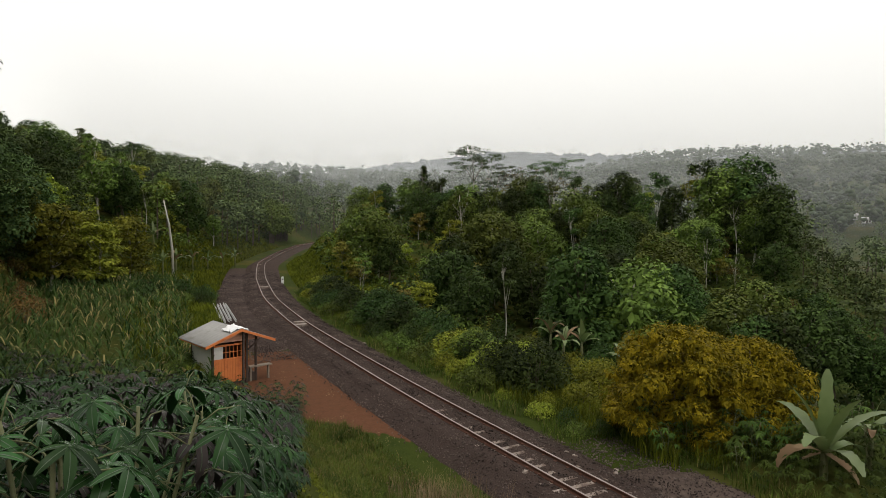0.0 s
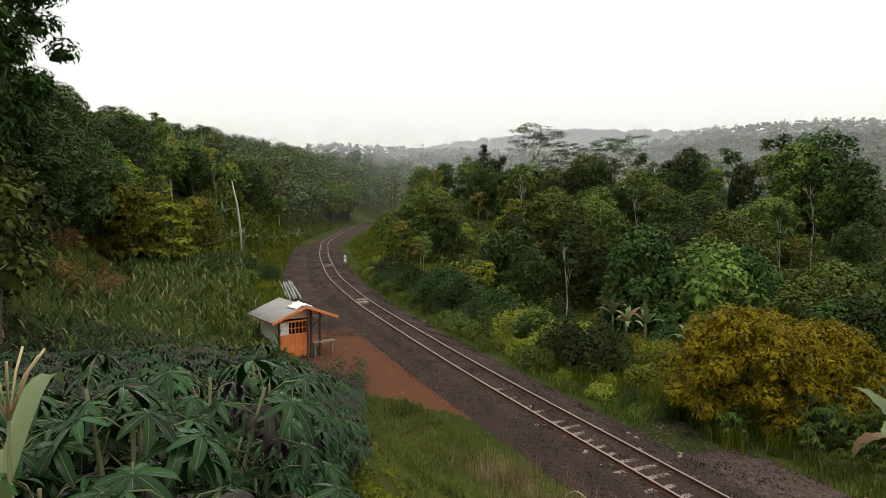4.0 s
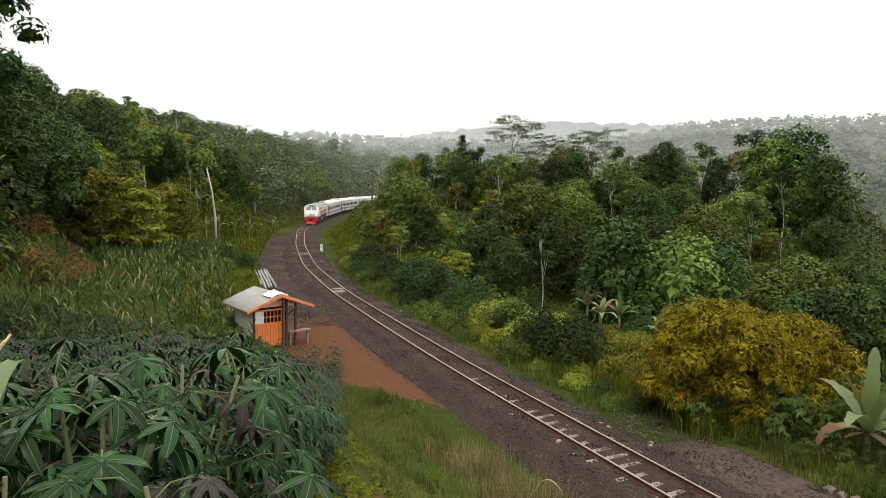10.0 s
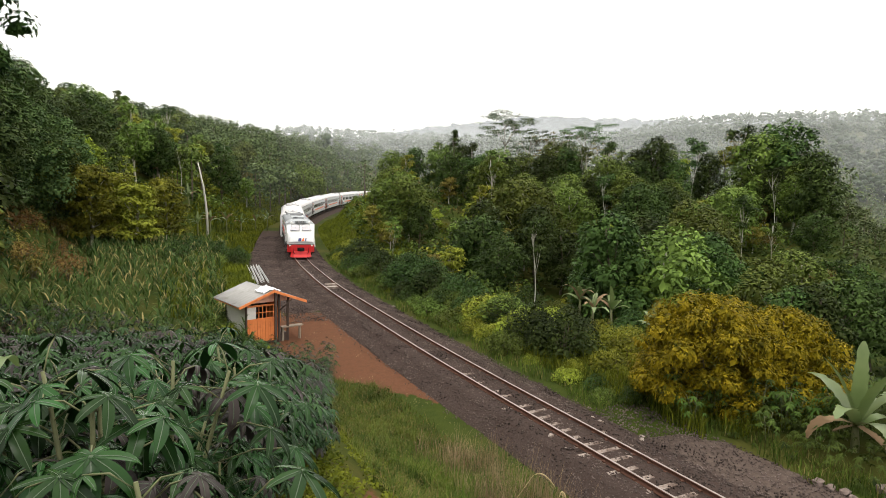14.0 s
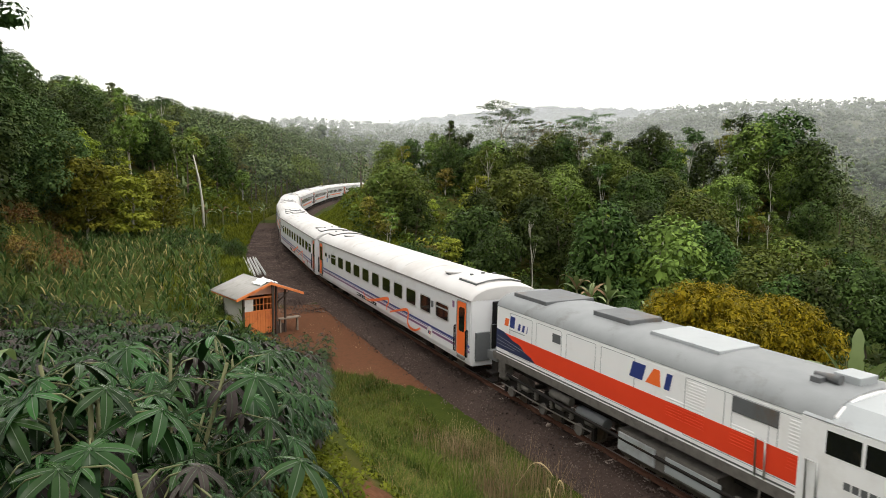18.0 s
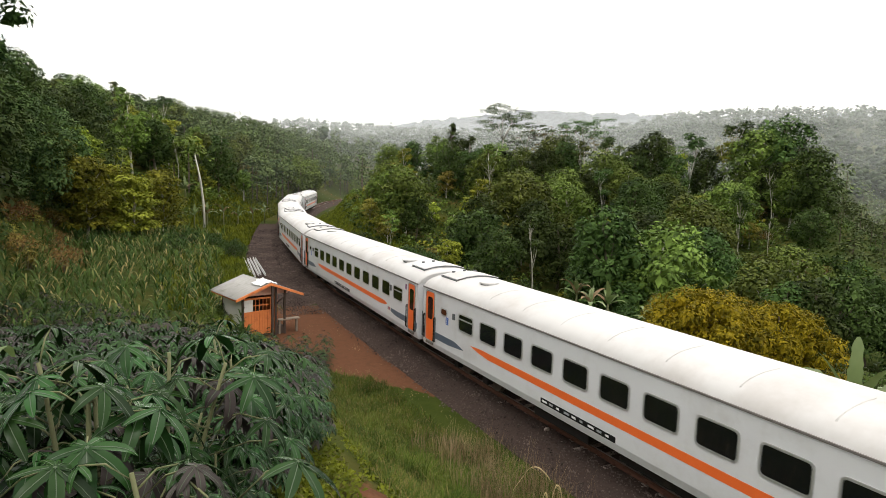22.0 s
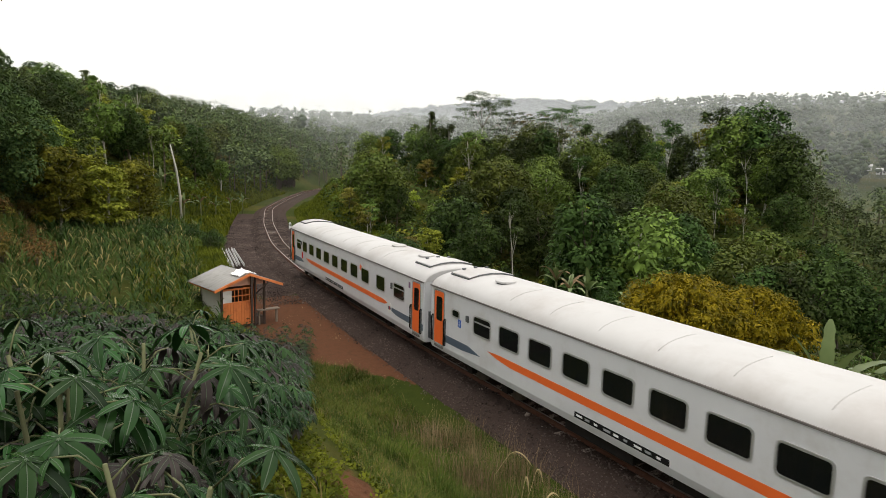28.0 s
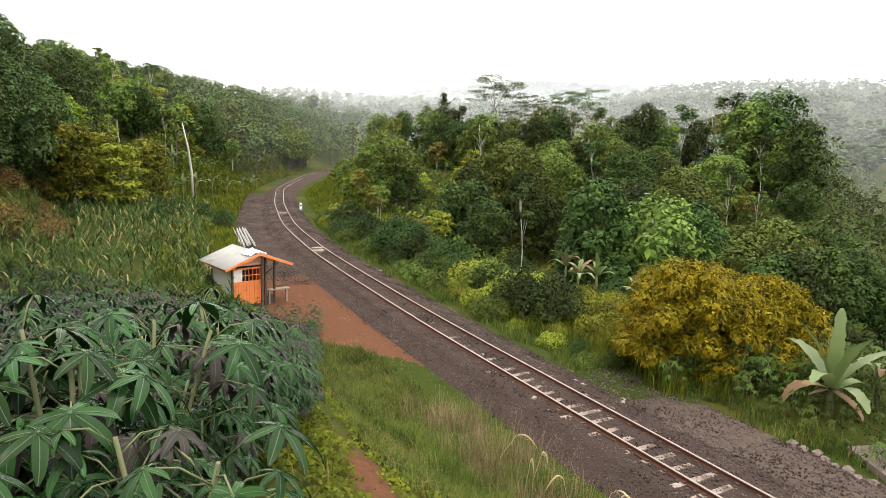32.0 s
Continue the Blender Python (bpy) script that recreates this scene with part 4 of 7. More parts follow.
    plow = loft([[(x, y, z) for x, y in ((-1.3, 6.16 + dy), (-0.95, 6.3 + dy), (0.95, 6.3 + dy), (1.3, 6.16 + dy), (1.3, 5.9), (-1.3, 5.9))] for z, dy in ((0.62, 0.02), (1.0, 0.04), (1.36, 0.06))], closed=True, caps=True)
    part("snowplough", plow, PLOW_RED, c, "red steel buffer beam")
    blade = loft([[(x * f, y + dy, z) for x, y in ((-1.0, 6.2), (-0.7, 6.42), (0.7, 6.42), (1.0, 6.2), (0.95, 6.05), (-0.95, 6.05))] for z, dy, f in ((0.14, 0.2, 1.0), (0.4, 0.06, 0.98), (0.72, 0.0, 0.92))], closed=True, caps=True)
    part("plough_blade", blade, PLOW_RED, c, "red curved plough blade with dirt")
    part("coupler_pocket", block((-0.34, 0.34, 6.28, 6.4, 0.66, 1.08), bevel=0.03), UNDER, c)
    for x in (-0.75, 0.75):
        part("air_hose", tube([(x, 6.36, 1.0), (x, 6.5, 0.9), (x * 0.95, 6.52, 0.6), (x * 0.8, 6.44, 0.5)], 0.03, 6), BLACK, c)
    part("coupler", block((-0.16, 0.16, 6.3, 6.72, 0.74, 1.0), bevel=0.05), UNDER, c)
    for x in (-1.05, 1.05):
        part("ditch_light", tube([(x, 6.26, 1.3), (x, 6.44, 1.3)], 0.085, 12), LENS, c)
    part("fuel_tank", loft([[(x, y, z) for x, z in ((-1.25, 1.15), (1.25, 1.15), (1.25, 0.6), (1.0, 0.35), (-1.0, 0.35), (-1.25, 0.6))] for y in (-1.75, 1.2)], closed=True, caps=True), DUSTY, c, "dusty grey fuel tank")
    part("rear_handrail", tube([(1.3, -7.8, 1.6), (1.3, -7.8, 2.5), (0.75, -7.8, 2.5), (0.75, -7.8, 1.6)], 0.02, 6), ALU, c)
    for y in (-7.7, 5.8):
        both_sides("steps", lambda y=y: block((1.1, 1.38, y - 0.2, y + 0.2, 0.5, 0.56), (1.1, 1.38, y - 0.2, y + 0.2, 0.8, 0.86), (1.1, 1.16, y - 0.2, y + 0.2, 0.5, 1.25)), UNDER, c)
    both_sides("brake_pipe", lambda: tube([(1.2, -7, 0.98), (1.26, -3, 0.92), (1.28, 2.0, 0.9), (1.2, 5.7, 0.98)], 0.05, 6), UNDER, c)
    both_sides("air_tank", lambda: tube([(1.1, -3.4, 0.98), (1.1, -2.3, 0.98)], 0.17, 10), GREY_DARK, c)
    both_sides("sill_step", lambda: block((1.2, 1.38, 2.2, 2.7, 0.55, 0.6), (1.2, 1.38, 2.2, 2.7, 0.85, 0.9), (1.2, 1.38, 2.2, 2.7, 1.15, 1.2), (1.34, 1.38, 2.2, 2.24, 0.5, 1.45), (1.34, 1.38, 2.66, 2.7, 0.5, 1.45)), DUSTY, c)
    both_sides("tank_plate", lambda: block((1.24, 1.3, -1.7, -0.5, 0.62, 1.08), (1.24, 1.28, -0.2, 1.3, 0.66, 1.04), bevel=0.015), GREY, c)
    both_sides("air_tank", lambda: tube([(1.15, -4.6, 1.12), (1.15, -3.7, 1.12)], 0.13, 10), DUSTY, c)
    both_sides("sand_box", lambda: block((0.95, 1.3, 5.1, 5.6, 0.95, 1.42), (0.95, 1.3, -7.3, -6.9, 0.95, 1.42), bevel=0.03), DUSTY, c)
    longer = Matrix.Diagonal((1, LOCO_STRETCH, 1, 1))
    for me in {ob.data for ob in c.children_recursive}:
        me.transform(longer)
    for cy in (3.9 * LOCO_STRETCH, -5.0 * LOCO_STRETCH):
        bogie(c, cy, (-1.75, 0, 1.75), 0.457)
        # springs, brake cylinders and rods of the three-axle truck
        for dy in (-1.35, -0.4, 0.4, 1.35):
            both_sides("coil_spring", lambda dy=dy: tube([(1.12 + 0.01 * (k % 2), cy + dy, 0.62 + 0.04 * k) for k in range(9)], [0.085 if k % 2 else 0.06 for k in range(9)], 8), DUSTY, c)
        for dy in (-2.25, -0.9, 0.9, 2.25):
            both_sides("brake_cylinder", lambda dy=dy: tube([(1.14, cy + dy - 0.2, 0.82), (1.14, cy + dy + 0.12, 0.82), (1.14, cy + dy + 0.13, 0.82), (1.14, cy + dy + 0.32, 0.8)], [0.11, 0.11, 0.04, 0.03], 9), DUSTY, c)
            both_sides("brake_shoe", lambda dy=dy: block((0.98, 1.1, cy + dy - 0.05, cy + dy + 0.07, 0.3, 0.74), bevel=0.02), UNDER, c)
        both_sides("brake_rod", lambda: tube([(1.2, cy - 2.3, 0.6), (1.22, cy, 0.56), (1.2, cy + 2.3, 0.6)], 0.025, 5), DUSTY, c)
        for dy in (-1.75, 0, 1.75):
            both_sides("axle_box", lambda dy=dy: disc_x(cy + dy, 0.46, 0.17, 1.1, 1.2, 12), DUSTY, c)
    return c


TRAIN = [(build_loco(), 8.45, 4.7)]
_ribbon = build_coach("ribbon", "white passenger coach with blue stripes and orange ribbon")
_banded = build_coach("band", "white passenger coach with a broad orange stripe")
_tail = build_coach("band", "white tail coach with an orange stripe and red lamp", True)
for _i in range(8):
    _first = _ribbon if _i < 2 else _banded if _i < 7 else _tail
    _c = _first if _i in (0, 2, 7) else copy_thing(_first, pose(0, 0, 0))
    TRAIN.append((_c, 17.35 + 22.2 * (_i + 0.5), 7.45))


def front_at(t):
    """Where the buffer beam of the locomotive is along the line."""
    return float(np.interp(t, [0, 11, 14.5, 16.5, 17, 18, 20, 23, 26, 28.5, 30, 33], [252.7, 94.3, 44.1, 15.9, 8.7, -6.8, -37.9, -84.3, -129.6, -167.7, -190.4, -236]))


def placed(s, half):
    """A vehicle on its two bogies, each half metres from its middle."""
    a, b = Vector(along(s - half)[:3]), Vector(along(s + half)[:3])
    return Matrix.Translation((a + b) / 2) @ (a - b).to_track_quat("Y", "Z").to_matrix().to_4x4()

# ---- plants: kinds ----
RNG = np.random.default_rng(7)
PLANT_BARE = worn("dry_straw", (0.4, 0.29, 0.15), (0.6, 0.48, 0.28), 8, 0.8, spec=0.2)
CASSAVA = leafy("cassava_leaf", (0.003, 0.012, 0.003), (0.03, 0.085, 0.02), gloss=0.26, through_light=0.04, spread=0.6, shine=0.1, patch=2.0)
CASSAVA_OLD = leafy("cassava_leaf_dark", (0.016, 0.014, 0.013), (0.062, 0.05, 0.046), gloss=0.38, through_light=0.03, spread=0.6, shine=0.08)
CASSAVA_LIGHT = leafy("cassava_leaf_light", (0.008, 0.022, 0.004), (0.095, 0.16, 0.03), gloss=0.45, through_light=0.08)
CASSAVA_STEM = worn("cassava_stem", (0.07, 0.08, 0.03), (0.15, 0.15, 0.06), 6, 0.7)
BANANA_LEAF = leafy("banana_leaf", (0.095, 0.14, 0.045), (0.18, 0.23, 0.085), gloss=0.4, through_light=0.25, spread=0.3, shine=0.4)
GRASS = leafy("grass_blade", (0.016, 0.036, 0.006), (0.12, 0.165, 0.026), (0.2, 0.17, 0.06), gloss=0.6, through_light=0.25, spread=0.2)
CLOVER = leafy("low_weed", (0.014, 0.03, 0.004), (0.175, 0.195, 0.017), gloss=0.55, through_light=0.2, spread=0.2)
FRESH = leafy("fresh_grass", (0.016, 0.036, 0.006), (0.125, 0.155, 0.028), (0.2, 0.15, 0.06), gloss=0.6, through_light=0.2, spread=0.2)
DRY = leafy("dry_grass", (0.11, 0.065, 0.036), (0.4, 0.3, 0.18), gloss=0.8, through_light=0.2, spread=0.2)
MAIZE = leafy("maize_leaf", (0.012, 0.036, 0.01), (0.1, 0.15, 0.038), (0.32, 0.26, 0.11), gloss=0.55, through_light=0.25, spread=0.2)
RUSTY = leafy("rust_leaf", (0.12, 0.075, 0.025), (0.23, 0.155, 0.05))


def unit(v):
    return v / np.maximum(np.linalg.norm(v, axis=-1, keepdims=True), 1e-6)


def leaf_quads(p, out, length, width, droop=0.25, loose=0.8, rng=RNG):
    """A folded leaf at each point, leaning outwards and drooping."""
    n = len(p)
    face = unit(out + 0.55 * loose * rng.normal(size=(n, 3)) + np.array([0, 0, 0.2]))
    d = 0.35 * out + 0.8 * rng.normal(size=(n, 3)) + np.array([0, 0, -droop - 0.2])
    d = unit(d - 0.85 * face * np.sum(d * face, axis=1, keepdims=True))
    w = unit(np.cross(d, face))
    ln, wd = length * rng.uniform(0.6, 1.35, (n, 1)), width * rng.uniform(0.7, 1.3, (n, 1))
    up = face * wd * 0.2
    v = np.stack([p, p + d * ln * 0.5 + w * wd / 2 + up, p + d * ln, p + d * ln * 0.5 - w * wd / 2 + up], 1)
    return v.reshape(-1, 3), np.arange(4 * n).reshape(n, 4)


def clumps(centres, radii, per, flat=0.7, rng=RNG):
    """Points on the upper shells of clumps, with outward directions."""
    c = np.repeat(centres, per, axis=0)
    r = np.repeat(np.asarray(radii)[:, None], per, axis=0)
    o = unit(rng.normal(size=(len(c), 3)) + np.array([0, 0, 0.25]))
    return c + o * r * rng.uniform(0.7, 1.0, (len(c), 1)) * np.array([1, 1, flat]), o


def crown_points(n, rx, rz, zc, rng, shell=0.5, low=-0.5):
    o = unit(rng.normal(size=(n, 3)))
    o[:, 2] = np.where(o[:, 2] < low, -o[:, 2], o[:, 2])
    return o * np.array([rx, rx, rz]) * rng.uniform(shell, 1, (n, 1)) ** 0.7 + np.array([0, 0, zc])


def trunk_mesh(height_, r0, lean, limbs, rng, sides=6):
    bm = bmesh.new()
    mid = [(lean[0] * t * t * height_ + 0.03 * height_ * math.sin(5 * t + lean[1] * 9), lean[1] * t * t * height_, t * height_) for t in (0, 0.25, 0.5, 0.75, 1)]
    tube([(mid[0][0], mid[0][1], -0.6)] + mid, [r0 * 1.25, r0, r0 * 0.85, r0 * 0.68, r0 * 0.5, r0 * 0.3], sides, bm)
    for end in limbs:
        t = float(np.clip(end[2] / height_ - rng.uniform(0.15, 0.35), 0.3, 0.95))
        a = Vector([float(np.interp(t, (0, 0.25, 0.5, 0.75, 1), [m[i] for m in mid])) for i in range(3)])
        e = Vector([float(q) for q in end])
        k = a.lerp(e, 0.5) + Vector((0, 0, -0.05 * (e - a).length))
        tube([a, k, e], [r0 * 0.4, r0 * 0.26, r0 * 0.1], 4, bm)
    return bm


def plant_thing(name, label, category, group, trunk, trunk_mat, leaves, leaf_mat, crown_name="crown"):
    t = tagged(new(name), label, category, group)
    if trunk is not None:
        part("trunk", trunk, trunk_mat, t)
    part(crown_name, mesh_from(crown_name, leaves[0], leaves[1], leaf_mat), leaf_mat, t)
    return t


def leafed(lumps, n, leaf, width, rng, lift=0.45, below=0.4, droop=0.3, loose=0.6, core=True):
    """Leaves over the outer skin of overlapping lumps (x, y, z, radius, half height); none inside another lump."""
    lumps = np.asarray(lumps, float)
    size = lumps[:, [3, 3, 4]]
    share = lumps[:, 3] * (lumps[:, 3] + lumps[:, 4])
    k = rng.choice(len(lumps), int(n * 1.7), p=share / share.sum())
    o = unit(rng.normal(size=(len(k), 3)))
    o[:, 2] = np.where((o[:, 2] < 0) & (rng.random(len(k)) > below), -o[:, 2], o[:, 2])
    p = lumps[k, :3] + o * size[k] * rng.uniform(0.84, 1.05, (len(k), 1))
    inside = np.zeros(len(k), bool)
    for j in range(len(lumps)):
        inside |= (k != j) & ((((p - lumps[j, :3]) / size[j]) ** 2).sum(1) < 0.74)
    p, out = p[~inside][:n], unit(o / size[k])[~inside][:n]
    v, f = leaf_quads(p, unit(out + np.array([0, 0, lift])), leaf, width, droop, loose, rng)
    if not core:
        return v, f
    # larger leaves added inside the lumps to block light and darken the crown
    k = rng.choice(len(lumps), n // 6, p=share / share.sum())
    o = unit(rng.normal(size=(len(k), 3)))
    v2, f2 = leaf_quads(lumps[k, :3] + o * size[k] * rng.uniform(0.3, 0.62, (len(k), 1)), unit(o + np.array([0, 0, lift])), min(leaf * 1.9, 0.5), min(leaf * 1.3, 0.34), droop, loose, rng)
    return np.concatenate([v, v2]), np.concatenate([f, f2 + len(v)])


def crown_lumps(h, r, rng, m=24, foot=0.28, lump=0.4, cone=0.0, flat=0.75):
    """Uneven lumps filling a round or pointed crown."""
    lumps = [(0, 0, h * (foot + (1 - foot) * t), r * 0.55 * math.sin(math.pi * (0.15 + 0.7 * t)) * (1 - cone * t * 0.7), h * 0.16) for t in (0.3, 0.6)]
    for i in range(m):
        t = (i + rng.uniform(0.2, 0.8)) / m
        a = i * 2.39996 + rng.uniform(-0.5, 0.5)
        wide = r * ((1 - cone) * math.sqrt(max(1 - (2 * t - 1) ** 2, 0.05)) + cone * 1.15 * (1.02 - t) ** 0.7)
        q = wide * rng.uniform(0.5, 0.92)
        s = lump * r * rng.uniform(0.55, 1.15) * (1 - 0.35 * cone * t)
        lumps.append((math.cos(a) * q, math.sin(a) * q, h * (foot + (0.97 - foot) * t) - 0.4 * s, s, s * flat))
    return lumps


def tier_lumps(h, r, rng, tiers=8, foot=0.35, pad=0.4, per=4):
    """Flat sprays of leaves in tiers round a stem."""
    lumps = []
    for i in range(tiers):
        t = (i + 0.5) / tiers
        wide = r * (0.45 + 0.55 * math.sin(math.pi * min(1, 0.25 + 0.8 * t)))
        for k in range(per):
            a = k * 6.283 / per + i * 1.1 + rng.uniform(-0.5, 0.5)
            q = wide * rng.uniform(0.3, 0.75)
            s = pad * r * rng.uniform(0.55, 1.15)
            lumps.append((math.cos(a) * q, math.sin(a) * q, h * (foot + (1 - foot) * t) + rng.uniform(-0.35, 0.35) - 0.15 * q, s, s * rng.uniform(0.2, 0.34)))
    return lumps


def broadleaf(seed, h, r, leaf_mat, bark, label, leaf=0.3, count=2600, shape="round", m=24, foot=0.28, lump=0.4, wide=0.5, droop=0.35, below=0.4, tiers=8, per=4, stem=1.0):
    rng = np.random.default_rng(seed)
    if shape == "tiered":
        lumps, lift = tier_lumps(h, r, rng, tiers, foot, lump, per), 1.0
    else:
        lumps, lift = crown_lumps(h, r, rng, m, foot, lump, 0.75 if shape == "cone" else 0.0), 0.45
    lumps = np.array(lumps)
    ends = lumps[rng.permutation(len(lumps))[:12], :3]
    return plant_thing("broadleaf_tree", label, "tree", "trees of the valley", trunk_mesh(h * 0.88, (0.02 * h ** 0.8 + 0.05) * stem, rng.normal(size=2) * 0.06, ends, rng), bark,
                       leafed(lumps, count, leaf, leaf * wide, rng, lift, below, droop), leaf_mat)


def umbrella(seed, h, spread, leaf_mat, label, layers=22, count=1500, thin=0.2):
    """A tall pale trunk forking into flat, airy layers."""
    rng = np.random.default_rng(seed)
    a, q = rng.uniform(0, 6.28, layers), np.sqrt(rng.uniform(0, 1, layers))
    cs = np.stack([np.cos(a) * q * spread, np.sin(a) * q * spread, h * (0.99 - 0.24 * rng.uniform(0.0, 1.5, layers) * (0.35 + 0.65 * q))], 1)
    rad = rng.uniform(0.6, 1.25, layers) * spread * thin
    bm = bmesh.new()
    fork = Vector((rng.normal() * 0.4, rng.normal() * 0.4, h * 0.6))
    tube([(0, 0, -0.6), tuple(fork * 0.5), tuple(fork)], [0.2, 0.16, 0.12], 6, bm)
    for k in range(5):
        arm = fork + Vector((math.cos(k * 1.256 + seed) * spread * 0.4, math.sin(k * 1.256 + seed) * spread * 0.4, h * 0.2))
        tube([tuple(fork), tuple(fork.lerp(arm, 0.5) + Vector((0, 0, 0.3))), tuple(arm)], [0.1, 0.08, 0.05], 5, bm)
        for c in sorted(cs, key=lambda c: (Vector(c) - arm).length)[:6]:
            tube([tuple(arm), tuple(arm.lerp(Vector(c), 0.5) + Vector((0, 0, 0.15))), tuple(c)], [0.05, 0.035, 0.015], 4, bm)
    lumps = np.column_stack([cs, rad, rad * 0.2])
    return plant_thing("umbrella_tree", label, "tree", "tall umbrella trees", bm, PALE_BARK, leafed(lumps, count, 0.26, 0.12, rng, 0.9, 0.4, 0.1, 0.6, False), leaf_mat)


def conifer(seed, h, label):
    rng = np.random.default_rng(seed)
    pts, outs, limbs = [], [], []
    for k in range(13):
        z = h * (0.3 + 0.68 * k / 12)
        reach = (h - z) * 0.34 + 0.25
        for a in rng.uniform(0, 6.28, 5):
            d = np.array([math.cos(a), math.sin(a), 0.12])
            limbs.append(np.array([0, 0, z]) + d * reach)
            for t in np.linspace(0.25, 1, 9):
                pts += [np.array([0, 0, z]) + d * reach * t + rng.normal(size=3) * 0.09 for _ in range(3)]
                outs += [d] * 3
    return plant_thing("conifer_tree", label, "tree", "", trunk_mesh(h, 0.14, (0, 0), limbs[::4], rng), BARK, leaf_quads(np.array(pts), np.array(outs), 0.42, 0.13, 0.1, 0.45, rng), LEAF_DEEP)


def pole_tree(seed, h, leaf_mat, label):
    """A straight pale stem with a small tuft."""
    rng = np.random.default_rng(seed)
    k = 9
    lumps = np.column_stack([rng.normal(size=k) * 0.55, rng.normal(size=k) * 0.55, h * rng.uniform(0.68, 1.0, k), rng.uniform(0.4, 0.85, k), rng.uniform(0.2, 0.45, k)])
    return plant_thing("slim_tree", label, "tree", "slim plantation trees", trunk_mesh(h * 0.95, 0.085, rng.normal(size=2) * 0.05, lumps[:, :3], rng, 5), PALE_BARK,
                       leafed(lumps, 700, 0.3, 0.15, rng, 0.7, 0.4, 0.3), leaf_mat)


def bush(seed, r, h, leaf_mat, label, leaf=0.14, count=1900, name="bush", wide=0.42, lift=0.6):
    rng = np.random.default_rng(seed)
    k = 15
    a, q = np.arange(k) * 2.39996, np.sqrt((np.arange(k) + 0.5) / k)
    s = rng.uniform(0.26, 0.46, k) * r
    lumps = np.column_stack([np.cos(a) * q * r * 0.78, np.sin(a) * q * r * 0.78, h * (0.25 + 0.6 * (1 - q ** 2) * rng.uniform(0.6, 1.1, k)), s, s * rng.uniform(0.7, 1.15, k)])
    stems = bmesh.new()
    for c in lumps[:8]:
        tube([(c[0] * 0.15, c[1] * 0.15, -0.3), (c[0] * 0.5, c[1] * 0.5, c[2] * 0.6), tuple(c[:3])], [0.05, 0.035, 0.015], 4, stems)
    return plant_thing(name, label, "bush", "bushes on the slopes", stems, BARK, leafed(lumps, count, leaf, leaf * wide, rng, lift, 0.4, 0.15, 0.8), leaf_mat, "foliage")


def blade_strip(base, direction, length, width, curl, n=7, fold=0.25, notch=0.0, rng=RNG):
    """A long leaf that rises, bends over and hangs; returns rows of points."""
    d = Vector(direction).normalized()
    side = d.cross(Vector((0, 0, 1)))
    side = side.normalized() if side.length > 0.01 else Vector((1, 0, 0))
    p, rows, step = Vector(base), [], length / n
    pitch = math.atan2(d.z, math.hypot(d.x, d.y))
    flat = Vector((d.x, d.y, 0)).normalized() if math.hypot(d.x, d.y) > 0.01 else Vector((0, 1, 0))
    for i in range(n + 1):
        t = i / n
        w = width * (math.sin(math.pi * min(1, (t * 0.92 + 0.06))) ** 0.6) * 0.5 * (1 - notch * rng.uniform(0, 1))
        a = pitch - curl * t * t
        up = Vector((0, 0, 1)) * math.cos(a) - flat * math.sin(a)
        rows.append([p - side * w + up * w * fold, p.copy(), p + side * w + up * w * fold])
        p = p + (flat * math.cos(a) + Vector((0, 0, 1)) * math.sin(a)) * step
    return rows


def banana(seed, h, label, leaf_n=8, leaf_len=1.9, ragged=0.3, leaf_width=0.5, dry=0.12, rise_least=0.35):
    rng = np.random.default_rng(seed)
    t = tagged(new("banana_plant"), label, "banana plant", "banana plants")
    part("stem", tube([(0, 0, -0.4), (0.02, 0, h * 0.5), (0, 0.03, h)], [0.13, 0.11, 0.07], 8), CASSAVA_STEM, t)
    for k in range(leaf_n):
        a = k * 2.4 + rng.uniform(-0.3, 0.3)
        rise = rng.uniform(rise_least, 1.35) if k < leaf_n - 1 else 1.5
        rows = blade_strip((0, 0, h - 0.1), (math.cos(a) * math.cos(rise), math.sin(a) * math.cos(rise), math.sin(rise)), leaf_len * rng.uniform(0.8, 1.15), leaf_width, rng.uniform(0.9, 2.2) if rise < 1.3 else 0.35, 12, 0.25, ragged, rng)
        part("leaf", loft(rows, smooth=True), BANANA_LEAF if rng.random() > dry else DRY, t)
    return t


def cassava_leaf(seed, size, lobes=7, n=5, droop=0.9):
    """A palmate leaf: lobes hang from the end of the stalk at the origin."""
    rng = np.random.default_rng(seed)
    verts, faces = [], []
    for k in range(lobes):
        a = (k - (lobes - 1) / 2) / (lobes - 1) * radians(290)
        ln = size * (1 - 0.42 * abs(k - (lobes - 1) / 2) / ((lobes - 1) / 2)) * rng.uniform(0.9, 1.1)
        rows = blade_strip((0, 0, 0), (math.sin(a), math.cos(a), -0.3), ln, ln * 0.26, droop * rng.uniform(0.8, 1.25), n, 0.22)
        b = len(verts)
        verts += [tuple(q) for r in rows for q in r]
        for i in range(n):
            for j in (0, 1):
                faces.append((b + 3 * i + j, b + 3 * i + j + 1, b + 3 * i + j + 4, b + 3 * i + j + 3))
    return np.array(verts), np.array(faces)


def turn_to(direction, roll=0.0):
    """Leaf space (tip along +y, up +z) to a direction in the plan with a tilt."""
    d = Vector(direction)
    return Matrix.Rotation(math.atan2(-d.x, d.y), 4, "Z") @ Matrix.Rotation(math.atan2(d.z, math.hypot(d.x, d.y)), 4, "X") @ Matrix.Rotation(roll, 4, "Y")


